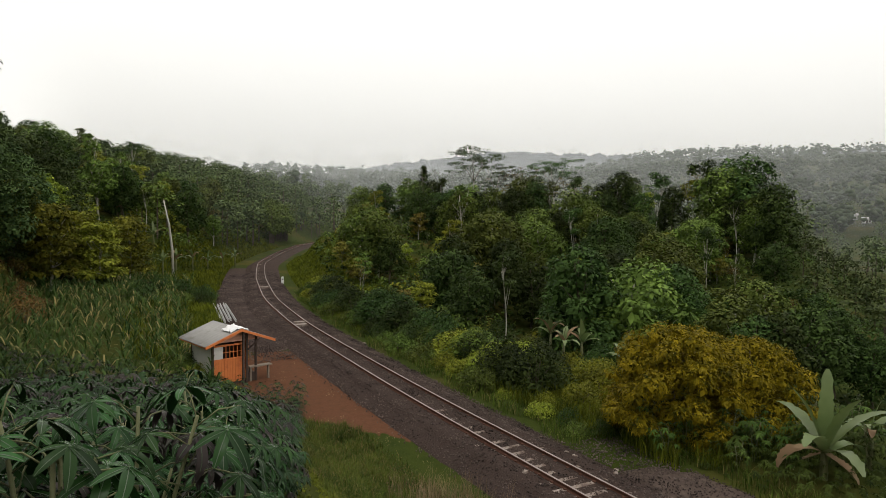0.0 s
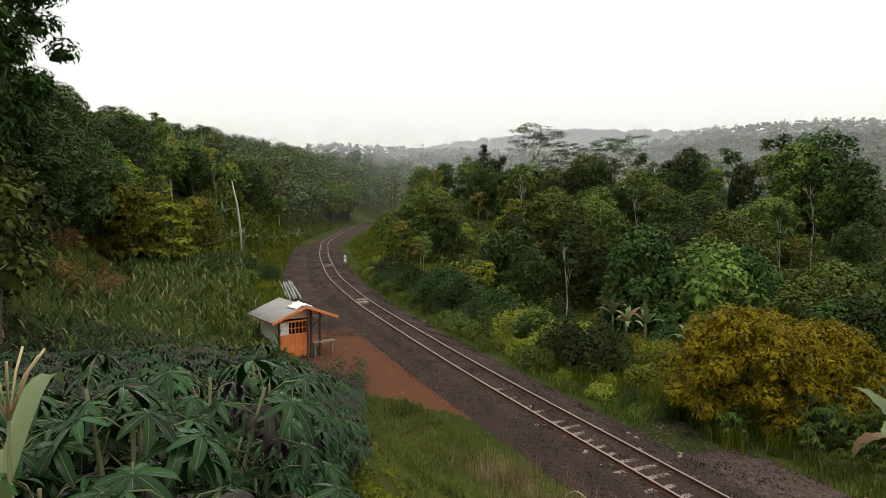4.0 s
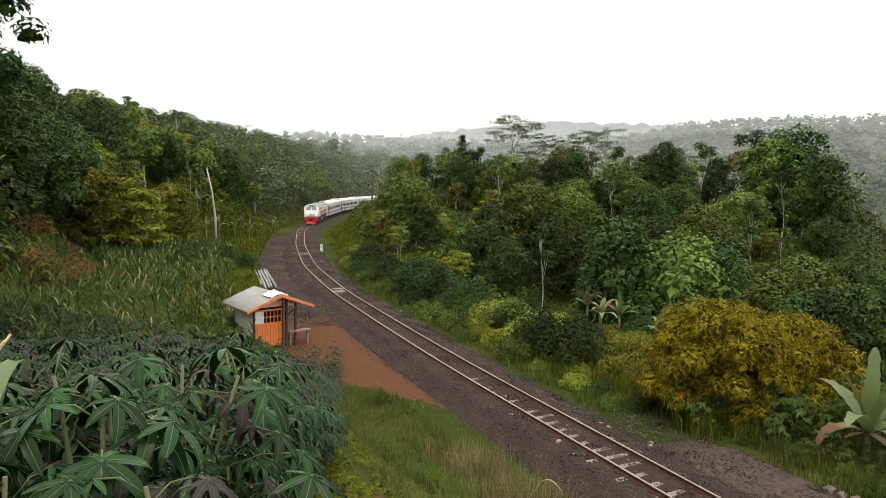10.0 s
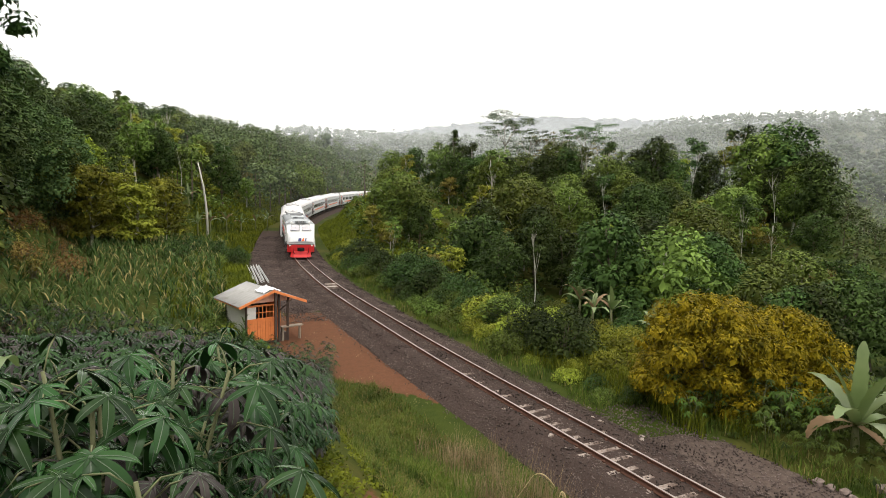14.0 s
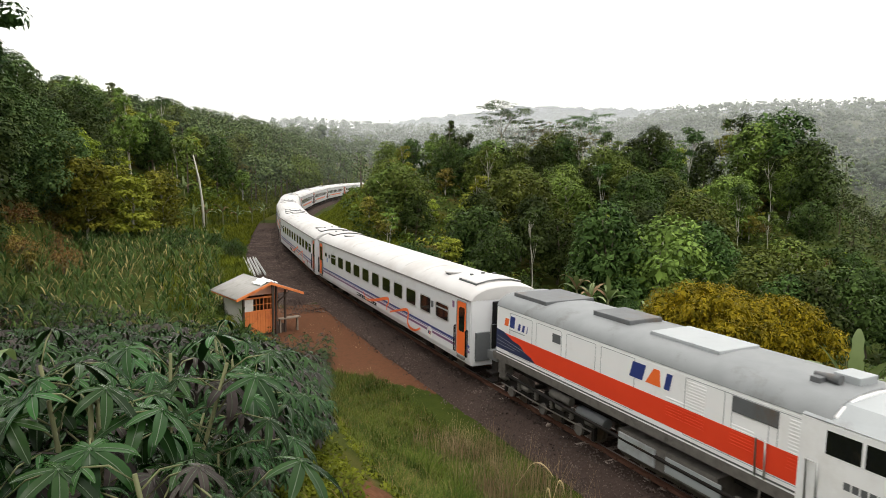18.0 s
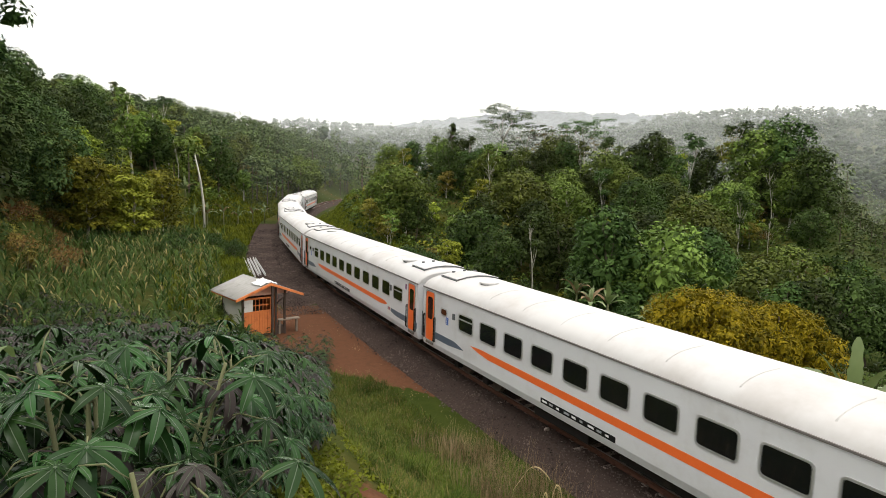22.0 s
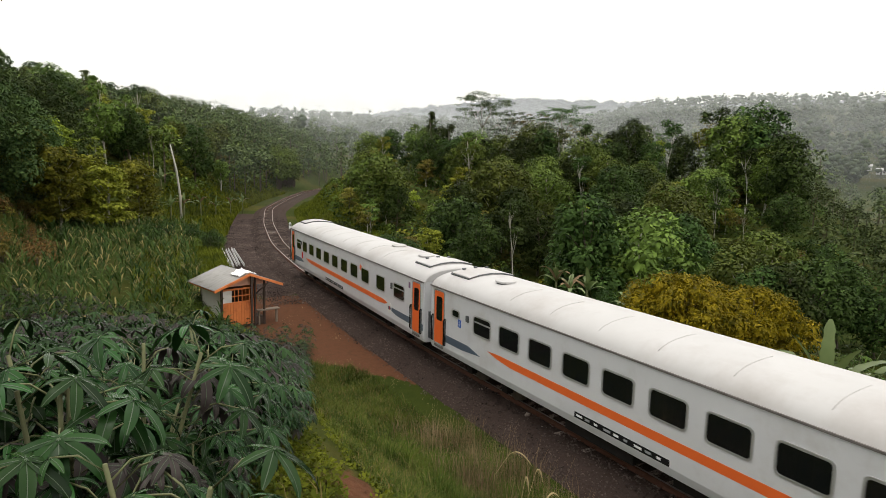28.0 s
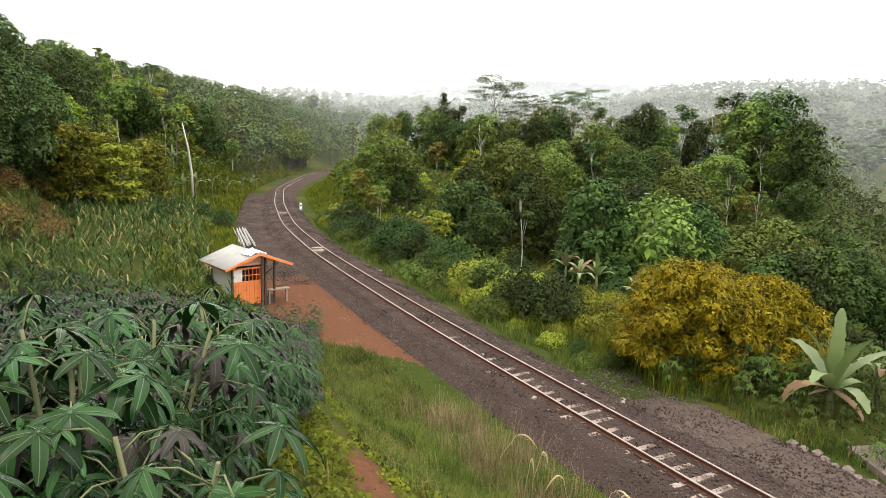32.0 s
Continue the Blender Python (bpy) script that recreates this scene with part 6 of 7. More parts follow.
def sector(b0, b1, r0, r1, keep=None):
    def place(rng, n):
        out = []
        while len(out) < n:
            x, y = spot(rng.uniform(b0, b1), math.sqrt(rng.uniform(r0 ** 2, r1 ** 2)))
            s, d = beside(x, y)
            if abs(d[0]) > 7 and (keep is None or keep(s[0], d[0], x, y)):
                out.append((x, y))
        return np.array(out)
    return place


far_wood("woodland_hill", "hazy green woodland on the hill beyond the bend", 620, sector(-30, 1, 125, 285, lambda s, d, x, y: d < -6 or s > 140), LEAF_FAR_HAZED, per=150)
far_wood("woodland_slope", "green woodland on the hillside above the line", 150, sector(-46, -16, 92, 170, lambda s, d, x, y: d < -10), LEAF_MID, 0.6, 170, (5, 10))
far_wood("woodland_valley", "misty woodland in the valley beyond the ridge", 420, sector(-2, 42, 150, 420), LEAF_FAR_HAZED, 0.95, 110, (7, 14))
far_wood("woodland_bend", "green woodland closing the view behind the bend", 110, sector(-14, 2, 120, 180, lambda s, d, x, y: d < -6), LEAF_MID, 0.5, 200, (5, 10))
clump_wood("woodland_far_hill", "hazy woodland on the far hillside", 1500, sector(-15, 46, 300, 720), LEAF_SKYLINE_HAZED)
clump_wood("woodland_skyline", "woodland along the far skyline, pale haze in its leaf colour", 1500, sector(-16, 46, 700, 1300), LEAF_SKYLINE_HAZED, (12, 22), 7)
far_wood("woodland_floor", "green woodland on the valley floor", 90, sector(30, 46, 62, 190), LEAF_FAR_HAZED, 0.5, 190, (3.5, 6.5))


def undergrowth():
    """Low leafy cover over both hillsides."""
    rng = np.random.default_rng(5)
    n = 120000
    b, r = rng.uniform(-46, 40, n), np.sqrt(rng.uniform(30 ** 2, 175 ** 2, n))
    x, y = r * np.sin(np.radians(b)), r * np.cos(np.radians(b))
    s, d = beside(x, y)
    foot = (19 - 13 * ease((s / K - 52) / 32)) * K
    keep = ((d > 5) & ((s < 60) | (d > 8))) | ((d < 0) & (-d > foot + 1))
    keep &= waves(x, y, 3.1, 0.3) + 0.5 * waves(x, y, 1.2, 2.0) > -0.25
    x, y = x[keep], y[keep]
    z = land(x, y)[0]
    p = np.stack([x, y, z + rng.uniform(0.05, 0.5, len(x))], 1)
    v, f = leaf_quads(p, np.tile([0, 0, 1.0], (len(x), 1)), 0.55, 0.28, 0.0, 0.8, rng)
    tagged(new("undergrowth", mesh_from("undergrowth", v, f, LEAF_DEEP)), "low green weeds and ferns covering the slopes", "undergrowth", kind="stuff")


undergrowth()


def scrub():
    """Leafy scrub closing the gaps between the trees of both hillsides."""
    rng = np.random.default_rng(15)
    n = 6000
    b, r = rng.uniform(-46, 33, n), np.sqrt(rng.uniform(44 ** 2, 230 ** 2, n))
    x, y = r * np.sin(np.radians(b)), r * np.cos(np.radians(b))
    s, d = beside(x, y)
    foot = (19 - 13 * ease((s / K - 52) / 32)) * K
    keep = ((d > 9) & (rng.random(n) < 0.4) & (r < 125)) | ((d < 0) & (-d > foot + 3.5))
    x, y = x[keep], y[keep]
    z = land(x, y)[0]
    c = np.stack([x, y, z + 0.7], 1)
    for name, material, pick in (("scrub", LEAF_MID, np.arange(len(c)) % 3 > 0), ("light_scrub", LEAF_LIGHT, np.arange(len(c)) % 3 == 0)):
        p, o = clumps(c[pick], rng.uniform(0.7, 1.7, int(pick.sum())), 55, 0.8, rng)
        v, f = leaf_quads(p, o, 0.42, 0.26, 0.25, 0.6, rng)
        tagged(new(name, mesh_from(name, v, f, material)), "dense green scrub between the trees", "scrub", kind="stuff")


scrub()


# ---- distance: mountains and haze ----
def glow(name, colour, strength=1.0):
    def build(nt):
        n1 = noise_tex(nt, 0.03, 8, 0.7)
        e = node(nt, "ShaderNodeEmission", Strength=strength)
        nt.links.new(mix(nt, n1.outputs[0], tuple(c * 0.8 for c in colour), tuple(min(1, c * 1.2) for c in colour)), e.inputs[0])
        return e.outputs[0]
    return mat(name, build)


def mountain(name, r, b0, b1, heights, colour, seed, rough_):
    rng = np.random.default_rng(seed)
    bs = np.arange(b0, b1, 0.12)
    keys = np.linspace(b0, b1, len(heights))
    el = np.interp(bs, keys, heights)
    bump = np.convolve(rng.normal(size=len(bs) + 8), np.ones(5) / 5, "same")[4:-4] * rough_ + rng.normal(size=len(bs)) * rough_ * 0.35
    top = r * np.tan(np.radians(el + bump)) + EYE
    v = []
    for b, t in zip(bs, top):
        x, y = spot(b, r)
        v += [(x, y, -60), (x * 1.02, y * 1.02, t)]
    f = [(2 * i, 2 * i + 2, 2 * i + 3, 2 * i + 1) for i in range(len(bs) - 1)]
    tagged(new(name, mesh_from(name, v, f, glow(name, colour))), "self-lit backdrop of a pale hazy mountain ridge", "backdrop", kind="structure")


# the ridge emits its own light; haze is put into its pale colour
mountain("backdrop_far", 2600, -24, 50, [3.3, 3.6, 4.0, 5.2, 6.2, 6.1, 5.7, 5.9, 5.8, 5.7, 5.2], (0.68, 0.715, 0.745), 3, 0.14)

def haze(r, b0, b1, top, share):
    """A see-through white sheet standing in for airborne haze, denser towards the valley."""
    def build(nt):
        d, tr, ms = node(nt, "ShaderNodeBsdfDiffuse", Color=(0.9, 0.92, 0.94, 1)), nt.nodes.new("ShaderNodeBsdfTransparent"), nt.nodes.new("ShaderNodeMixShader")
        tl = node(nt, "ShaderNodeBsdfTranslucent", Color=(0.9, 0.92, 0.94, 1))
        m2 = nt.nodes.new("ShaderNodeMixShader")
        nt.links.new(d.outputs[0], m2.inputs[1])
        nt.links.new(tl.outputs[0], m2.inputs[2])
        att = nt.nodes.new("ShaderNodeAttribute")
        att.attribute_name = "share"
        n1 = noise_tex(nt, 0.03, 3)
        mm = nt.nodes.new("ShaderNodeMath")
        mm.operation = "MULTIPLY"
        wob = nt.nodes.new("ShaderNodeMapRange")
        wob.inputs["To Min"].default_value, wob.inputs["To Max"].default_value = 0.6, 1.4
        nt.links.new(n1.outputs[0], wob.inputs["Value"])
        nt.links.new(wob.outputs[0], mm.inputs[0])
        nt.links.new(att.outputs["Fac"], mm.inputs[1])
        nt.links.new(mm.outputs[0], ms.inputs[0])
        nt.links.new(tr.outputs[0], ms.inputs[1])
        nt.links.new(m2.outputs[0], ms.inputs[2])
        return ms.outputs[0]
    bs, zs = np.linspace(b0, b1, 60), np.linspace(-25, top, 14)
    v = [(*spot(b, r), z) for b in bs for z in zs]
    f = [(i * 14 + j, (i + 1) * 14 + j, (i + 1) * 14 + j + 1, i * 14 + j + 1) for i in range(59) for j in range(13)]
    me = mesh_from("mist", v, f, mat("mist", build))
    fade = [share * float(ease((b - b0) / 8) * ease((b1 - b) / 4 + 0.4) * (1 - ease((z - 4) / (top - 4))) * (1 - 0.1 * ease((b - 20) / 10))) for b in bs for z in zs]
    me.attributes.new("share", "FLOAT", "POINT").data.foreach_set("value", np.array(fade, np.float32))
    tagged(new("mist", me), "thin translucent sheet standing in for haze over the valley", "mist", "mist sheets", "stuff")


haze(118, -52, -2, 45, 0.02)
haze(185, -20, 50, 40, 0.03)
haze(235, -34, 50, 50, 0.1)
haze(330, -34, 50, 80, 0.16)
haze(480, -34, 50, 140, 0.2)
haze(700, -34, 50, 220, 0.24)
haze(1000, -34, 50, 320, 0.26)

# ---- the field and the grass slope near the standpoint ----
def cassava_field():
    fine = [cassava(100 + i, 1.0 + 0.08 * (i % 3), 27, "dark green cassava plant with wet palmate leaves") for i in range(7)]
    near, rng = Kind(*fine), np.random.default_rng(8)
    far_v, far_f, count = {0: [], 1: []}, {0: [], 1: []}, {0: 0, 1: 0}
    y = 0.5
    while y < 28:
        x = float(field_edge(y)) - 0.2
        while x > -0.78 * y - 2.2:
            px, py = x + rng.normal() * 0.12, y + rng.normal() * 0.14
            if math.hypot(px, py) > 1.65 and rng.random() < 0.92:
                size, turn = rng.uniform(0.85, 1.12) * (1.0 if y < 18 else 0.85), rng.uniform(0, 6.28)
                if math.hypot(px, py) < 6.5:
                    near.put(px, py, size * 1.15, turn=turn)
                else:
                    m = Matrix.Translation((px, py, height(px, py))) @ Matrix.Rotation(turn, 4, "Z") @ Matrix.Scale(size, 4)
                    for k in range(17):
                        a, u = k * 2.39996, (k + 0.5) / 17
                        tip = Vector((math.cos(a) * (0.2 + 0.25 * u), math.sin(a) * (0.2 + 0.25 * u), 1.3 * (1 - 0.5 * u) + rng.normal() * 0.06))
                        q = m @ Matrix.Translation(tip) @ turn_to((math.cos(a), math.sin(a), -0.4)) @ Matrix.Scale(rng.uniform(0.75, 1.15), 4)
                        v, f = COARSE_LEAF[k % 2]
                        g = 1 if rng.random() < 0.3 else 0
                        far_f[g].append(f + count[g])
                        far_v[g].append(v @ np.array(q.to_3x3()).T + np.array(q.translation))
                        count[g] += len(v)
            x -= rng.uniform(0.52, 0.72) if y < 9 else rng.uniform(0.65, 0.9)
        y += 0.58 if y < 9 else 0.75
    # low young plants closing the edge of the field
    for k in range(34):
        y = 1.5 + 0.24 * k
        near.put(float(field_edge(y)) + rng.normal() * 0.08, y, rng.uniform(0.45, 0.85), turn=rng.uniform(0, 6.28))
    field = tagged(new("cassava_field", mesh_from("cassava_field", np.concatenate(far_v[0]), np.concatenate(far_f[0]), CASSAVA)), "dark green cassava plants filling the field", "cassava field", kind="stuff")
    part("dark_leaves", mesh_from("dark_leaves", np.concatenate(far_v[1]), np.concatenate(far_f[1]), CASSAVA_OLD), None, field, "dull brownish cassava leaves")
    # the bed across the rails
    weeds = [cassava(140 + i, 0.95, 18, "light green cassava shrub beside the railway", False) for i in range(3)]
    for w in weeds:
        for ob in w.children:
            if ob.name.startswith("foliage"):
                ob.data.materials[0] = CASSAVA_LIGHT
    bed = Kind(*weeds)
    for k in range(90):
        s, d = rng.uniform(-12, 10), 4.9 + 9.0 * rng.random() ** 1.2
        x, y, z, dx, dy = along(s)
        bed.put(x + dy * d, y - dx * d, rng.uniform(0.95, 1.4) * (0.75 if d < 5.4 else 1.0))


cassava_field()


def cassava_bed():
    """The closed canopy of the cassava bed across the rails."""
    rng = np.random.default_rng(37)
    vs, fs, n = [], [], 0
    for _ in range(3000):
        s, d = rng.uniform(-13, 10), rng.uniform(5.2, 14)
        x, y, z, dx, dy = along(s)
        px, py = x + dy * d, y - dx * d
        top = 0.62 + 0.22 * float(waves(px, py, 0.35, 1.7)) + rng.normal() * 0.07 - 0.45 * float(ease((5.9 - d) / 0.7))
        a = rng.uniform(0, 6.28)
        m = Matrix.Translation((px, py, height(px, py) + top)) @ turn_to((math.cos(a), math.sin(a), -0.35 - 0.3 * rng.random())) @ Matrix.Scale(rng.uniform(0.75, 1.25), 4)
        v, f = COARSE_LEAF[int(rng.integers(2))]
        vs.append(v @ np.array(m.to_3x3()).T + np.array(m.translation))
        fs.append(f + n)
        n += len(v)
    tagged(new("cassava_bed", mesh_from("cassava_bed", np.concatenate(vs), np.concatenate(fs), CASSAVA_LIGHT)), "fresh green cassava canopy beside the railway", "cassava bed", kind="stuff")


cassava_bed()


def blades(name, label, n, place, length, width, material, lean=0.5, curl=0.5, category="grass"):
    """Grass blades of two bent pieces each, thousands in one sheet."""
    rng = np.random.default_rng(hash_of(name))
    xy = place(rng, n)
    z = land(xy[:, 0], xy[:, 1])[0]
    p = np.stack([xy[:, 0], xy[:, 1], z - 0.02], 1)
    n = len(p)
    a = rng.uniform(0, 2 * np.pi, n)
    out = np.stack([np.cos(a), np.sin(a), np.zeros(n)], 1) * rng.uniform(0.1, 1, (n, 1)) * lean
    side = np.stack([-np.sin(a), np.cos(a), np.zeros(n)], 1)
    ln, wd = length * rng.uniform(0.45, 1.3, (n, 1)), width * rng.uniform(0.7, 1.3, (n, 1))
    up = np.array([0, 0, 1.0])
    m1 = p + unit(up + out * 0.6) * ln * 0.55
    tip = m1 + unit(up * (1 - curl) + out * (1 + 2 * curl)) * ln * 0.5
    v = np.stack([p - side * wd / 2, p + side * wd / 2, m1 + side * wd * 0.4, m1 - side * wd * 0.4, tip + side * wd * 0.06, tip - side * wd * 0.06], 1).reshape(-1, 3)
    i = np.arange(n)[:, None] * 6
    f = np.concatenate([i + np.array([0, 1, 2, 3]), i + np.array([3, 2, 4, 5])], 1).reshape(-1, 4)
    return tagged(new(name, mesh_from(name, v, f, material)), label, category, kind="stuff")


def strip_place(s0, s1, d0, d1, keep=None):
    """Random places in a band along the line (d: metres to its right)."""
    def place(rng, n):
        s, d = rng.uniform(s0, s1, n), rng.uniform(d0, d1, n)
        q = np.array([along(v) for v in np.linspace(s0, s1, 200)])
        g = np.linspace(s0, s1, 200)
        x, y, dx, dy = (np.interp(s, g, q[:, i]) for i in (0, 1, 3, 4))
        xy = np.stack([x + dy * d, y - dx * d], 1)
        return xy if keep is None else xy[keep(xy[:, 0], xy[:, 1], s, d, rng)]
    return place


def below_field(x, y):
    """Right of the edge of the cassava field."""
    return x > field_edge(y) - 0.12


blades("slope_grass", "fresh green grass on the slope below the field", 110000, strip_place(-14, 15, -11.5, -3.7, lambda x, y, s, d, g: below_field(x, y) & (waves(x, y, 0.5, 1.0) > -0.35) & (y > 0.6) & ((x > 0.45 - 0.27 * (y - 3.4)) | (g.random(len(x)) < 0.06)) & (path_line(x, y) > 0.24)), 0.3, 0.012, FRESH, 0.9, 0.65)


blades("hut_grass", "fresh green grass beside the red earth below the hut", 30000, strip_place(7, 24, -11.5, -3.4, lambda x, y, s, d, g: below_field(x, y) & (land(x, y)[1] + 0.35 * waves(x, y, 0.4, 2.0) + 0.25 * g.random(len(x)) < 0.42)), 0.3, 0.018, FRESH, 0.8, 0.6)


def low_weeds():
    """Creeping round-leaved weeds in uneven mats."""
    rng = np.random.default_rng(29)
    xy = strip_place(-13, 18, -13.5, -6.4, lambda x, y, s, d, g: below_field(x - 0.2 - 0.35 * (y < 5.2), y) & (y > 0.6) & (path_line(x, y) > 0.1 + 0.25 * g.random(len(x))) & ((x < 0.5 - 0.27 * (y - 3.4)) | (g.random(len(x)) < 0.15)) & (waves(x, y, 0.28, 2.0) + 0.6 * g.random(len(x)) > 0.0))(rng, 190000)
    z = land(xy[:, 0], xy[:, 1])[0]
    p = np.column_stack([xy, z + rng.uniform(0.01, 0.07, len(z)) * (1.3 + waves(xy[:, 0], xy[:, 1], 0.2, 1.0))])
    v, f = leaf_quads(p, np.tile([0, 0, 1.0], (len(p), 1)), 0.062, 0.046, 0.0, 1.1, rng)
    tagged(new("low_weeds", mesh_from("low_weeds", v, f, CLOVER)), "yellow-green creeping weeds on the slope", "weeds", kind="stuff")


low_weeds()

blades("dry_grass", "tall dry straw-coloured grass above the ballast", 7500, strip_place(-12, 8.0, -5.6, -2.7, lambda x, y, s, d, g: (waves(x, y, 0.6, 4.0) > -0.1) & (y > 0.8)), 0.75, 0.009, DRY, 0.5, 0.35)
blades("tall_grass", "tall green grass mixed with dry stalks", 38000, strip_place(-14, 6, -7.4, -2.9, lambda x, y, s, d, g: (waves(x, y, 0.5, 3.0) > -0.1) & (y > 0.8)), 0.62, 0.011, GRASS, 0.75, 0.6)
blades("bank_weeds", "fresh green tall weeds on the bank", 16000, strip_place(5, 26, 4.2, 11, lambda x, y, s, d, g: waves(x, y, 0.8, 9.0) > -0.4), 0.7, 0.03, CLOVER, 0.6, 0.45)
blades("verge_grass", "bright green grass on the bank by the track", 16000, strip_place(28, 66, -11.5, -5.0), 0.55, 0.05, CLOVER, 0.7, 0.5)
blades("bank_grass", "olive green grass on the bank beyond the track", 46000, strip_place(26, 118, 3.9, 13, lambda x, y, s, d, g: (d < 5.5) | (s > 48)), 0.5, 0.045, CLOVER, 0.7, 0.5)
blades("cutting_grass", "green grass on the cutting slope", 20000, strip_place(64, 150, -13, -4.6), 0.7, 0.09, CLOVER, 0.7, 0.5)
blades("shoulder_grass", "uneven grass along the ballast shoulder", 26000, strip_place(-12, 60, 2.5, 6.4, lambda x, y, s, d, g: 0.5 * waves(x, y, 0.9, 6.0) + (d - 2.9 - 2.0 * (s < 9)) > 0), 0.42, 0.024, GRASS, 0.6, 0.5)
blades("dead_grass", "dry fallen straw on the path", 15000, strip_place(-13, -2, -13.5, -8.2, lambda x, y, s, d, g: below_field(x, y) & (waves(x, y, 0.5, 5.0) - 0.5 * (y - 3.2) > -0.2) & (y > 1.2) & (y < 5.5)), 0.22, 0.008, DRY, 2.0, 0.9)


blades("stalk_grass", "tall thin straw-coloured grass stalks above the track", 2600, strip_place(-9, 6.5, -5.4, -2.8, lambda x, y, s, d, g: (waves(x, y, 0.45, 2.5) > 0.0) & (y > 1.2)), 1.2, 0.009, DRY, 0.35, 0.25)


def maize_field():
    """Rows of maize behind the cassava, some of it dry."""
    rng = np.random.default_rng(17)
    v, f = [], []
    for _ in range(1500):
        s, e = rng.uniform(16, 66), rng.uniform(7.5, 24)
        x, y, z, dx, dy = along(s)
        x, y = x - dy * e, y + dx * e
        if math.hypot(x, y) < 27 or math.degrees(math.atan2(x, y)) < -40 or e > (19.5 - 13 * float(ease((s / K - 56) / 26))) * K:
            continue
        z, h = height(x, y), rng.uniform(0.7, 1.4)
        for k in range(8):
            a = rng.uniform(0, 6.28)
            rows = blade_strip((x, y, z + h * (0.15 + 0.85 * k / 8)), (math.cos(a) * 0.5, math.sin(a) * 0.5, 0.9), rng.uniform(0.5, 0.8), 0.075, 2.0, 3)
            b = len(v)
            v += [tuple(q) for r in rows for q in (r[0], r[2])]
            f += [(b + 2 * i, b + 2 * i + 1, b + 2 * i + 3, b + 2 * i + 2) for i in range(3)]
    tagged(new("maize_field", mesh_from("maize_field", v, f, MAIZE)), "green and drying maize plants in rows", "maize", kind="stuff")


maize_field()


def seed_stalks():
    """Arching grass stalks with furry seed heads, close to the standpoint."""
    rng = np.random.default_rng(23)
    for k, (s, d, h, a) in enumerate(((-1.4, -5.6, 1.35, 0.3), (0.6, -4.6, 1.2, -0.4), (-3.6, -5.2, 1.5, 0.5), (2.2, -4.4, 1.0, 0.2), (-5.2, -5.0, 1.4, 0.4), (-2.4, -5.0, 1.3, -0.3), (3.6, -4.4, 0.9, 0.6), (-4.4, -6.2, 1.3, 0.2), (1.4, -5.2, 1.1, 0.1), (-0.4, -5.0, 1.25, 0.5))):
        x, y, z, dx, dy = along(s)
        x, y = x + dy * d, y - dx * d
        t = tagged(new("grass_stalk"), "straw-coloured grass stalk with a furry seed head", "grass stalk", "grass stalks on the slope")
        end = Vector((a * 0.5, rng.normal() * 0.08, h))
        part("stalk", tube([(0, 0, -0.05), (a * 0.06, 0, h * 0.5), tuple(end)], [0.005, 0.004, 0.003], 4), PLANT_BARE, t)
        head = [end + Vector((a * (0.1 * i), 0.01 * math.sin(i), 0.05 * i - 0.011 * i * i)) for i in range(8)]
        plume = part("seed_head", tube([tuple(q) for q in head], [0.004, 0.008, 0.012, 0.013, 0.012, 0.011, 0.008, 0.003], 6), PLANT_BARE, t)
        hairs_v, hairs_f = [], []
        for i in range(260):
            q = head[int(rng.integers(7))].lerp(head[int(rng.integers(1, 8))], 0.5)
            tip = q + Vector((a * rng.uniform(-0.01, 0.06), rng.normal() * 0.018, rng.normal() * 0.018))
            b = len(hairs_v)
            hairs_v += [tuple(q), tuple(q + Vector((0.0015, 0, 0.0015))), tuple(tip), tuple(tip)]
            hairs_f.append((b, b + 1, b + 2, b + 3))
        part("bristles", mesh_from("bristles", hairs_v, hairs_f, PLANT_BARE), None, plume)
        t.matrix_basis = pose(x, y, height(x, y), 0, 0, rng.uniform(-25, 25)) @ Matrix.Scale(1.3, 4)


seed_stalks()

# ---- hut, track furniture and small things ----
ROOFING = worn("fibre_cement_roof", (0.24, 0.235, 0.22), (0.35, 0.34, 0.325), 3, 0.85, dirt=(0.16, 0.145, 0.12), dist=0.004)
ORANGE_WOOD = worn("orange_boards", (0.62, 0.16, 0.04), (0.76, 0.25, 0.07), 4, 0.7, dirt=(0.42, 0.1, 0.04), dist=0.002)
GABLE = worn("faded_gable", (0.62, 0.3, 0.2), (0.72, 0.42, 0.3), 4, 0.75, dirt=(0.5, 0.2, 0.1))
DARK_WOOD = worn("dark_wood", (0.035, 0.025, 0.02), (0.08, 0.05, 0.035), 5, 0.8)
OLD_WOOD = worn("grey_wood", (0.2, 0.16, 0.12), (0.32, 0.27, 0.21), 5, 0.85)
WHITE_WALL = worn("white_boards", (0.6, 0.58, 0.54), (0.72, 0.7, 0.66), 3, 0.7, dirt=(0.42, 0.36, 0.3))
RUBBLE = worn("rubble", (0.09, 0.065, 0.055), (0.2, 0.15, 0.13), 6, 0.9, dirt=(0.1, 0.06, 0.04))
CLOTH = worn("white_cloth", (0.8, 0.8, 0.8), (0.88, 0.88, 0.88), 8, 0.8, dist=0.01)
POST_WHITE = worn("white_post", (0.75, 0.75, 0.74), (0.82, 0.82, 0.81), 5, 0.6)
GREY_STEEL = worn("old_steel", (0.3, 0.29, 0.28), (0.46, 0.45, 0.44), 4, 0.55, 0.4)


def along_track(s, d, z):
    """A pose beside the line: local +y leads towards the standpoint."""
    x, y, zr, dx, dy = along(s)
    return Matrix.Translation((x + dy * d, y - dx * d, zr + z)) @ Matrix.Rotation(math.atan2(dx, -dy), 4, "Z")


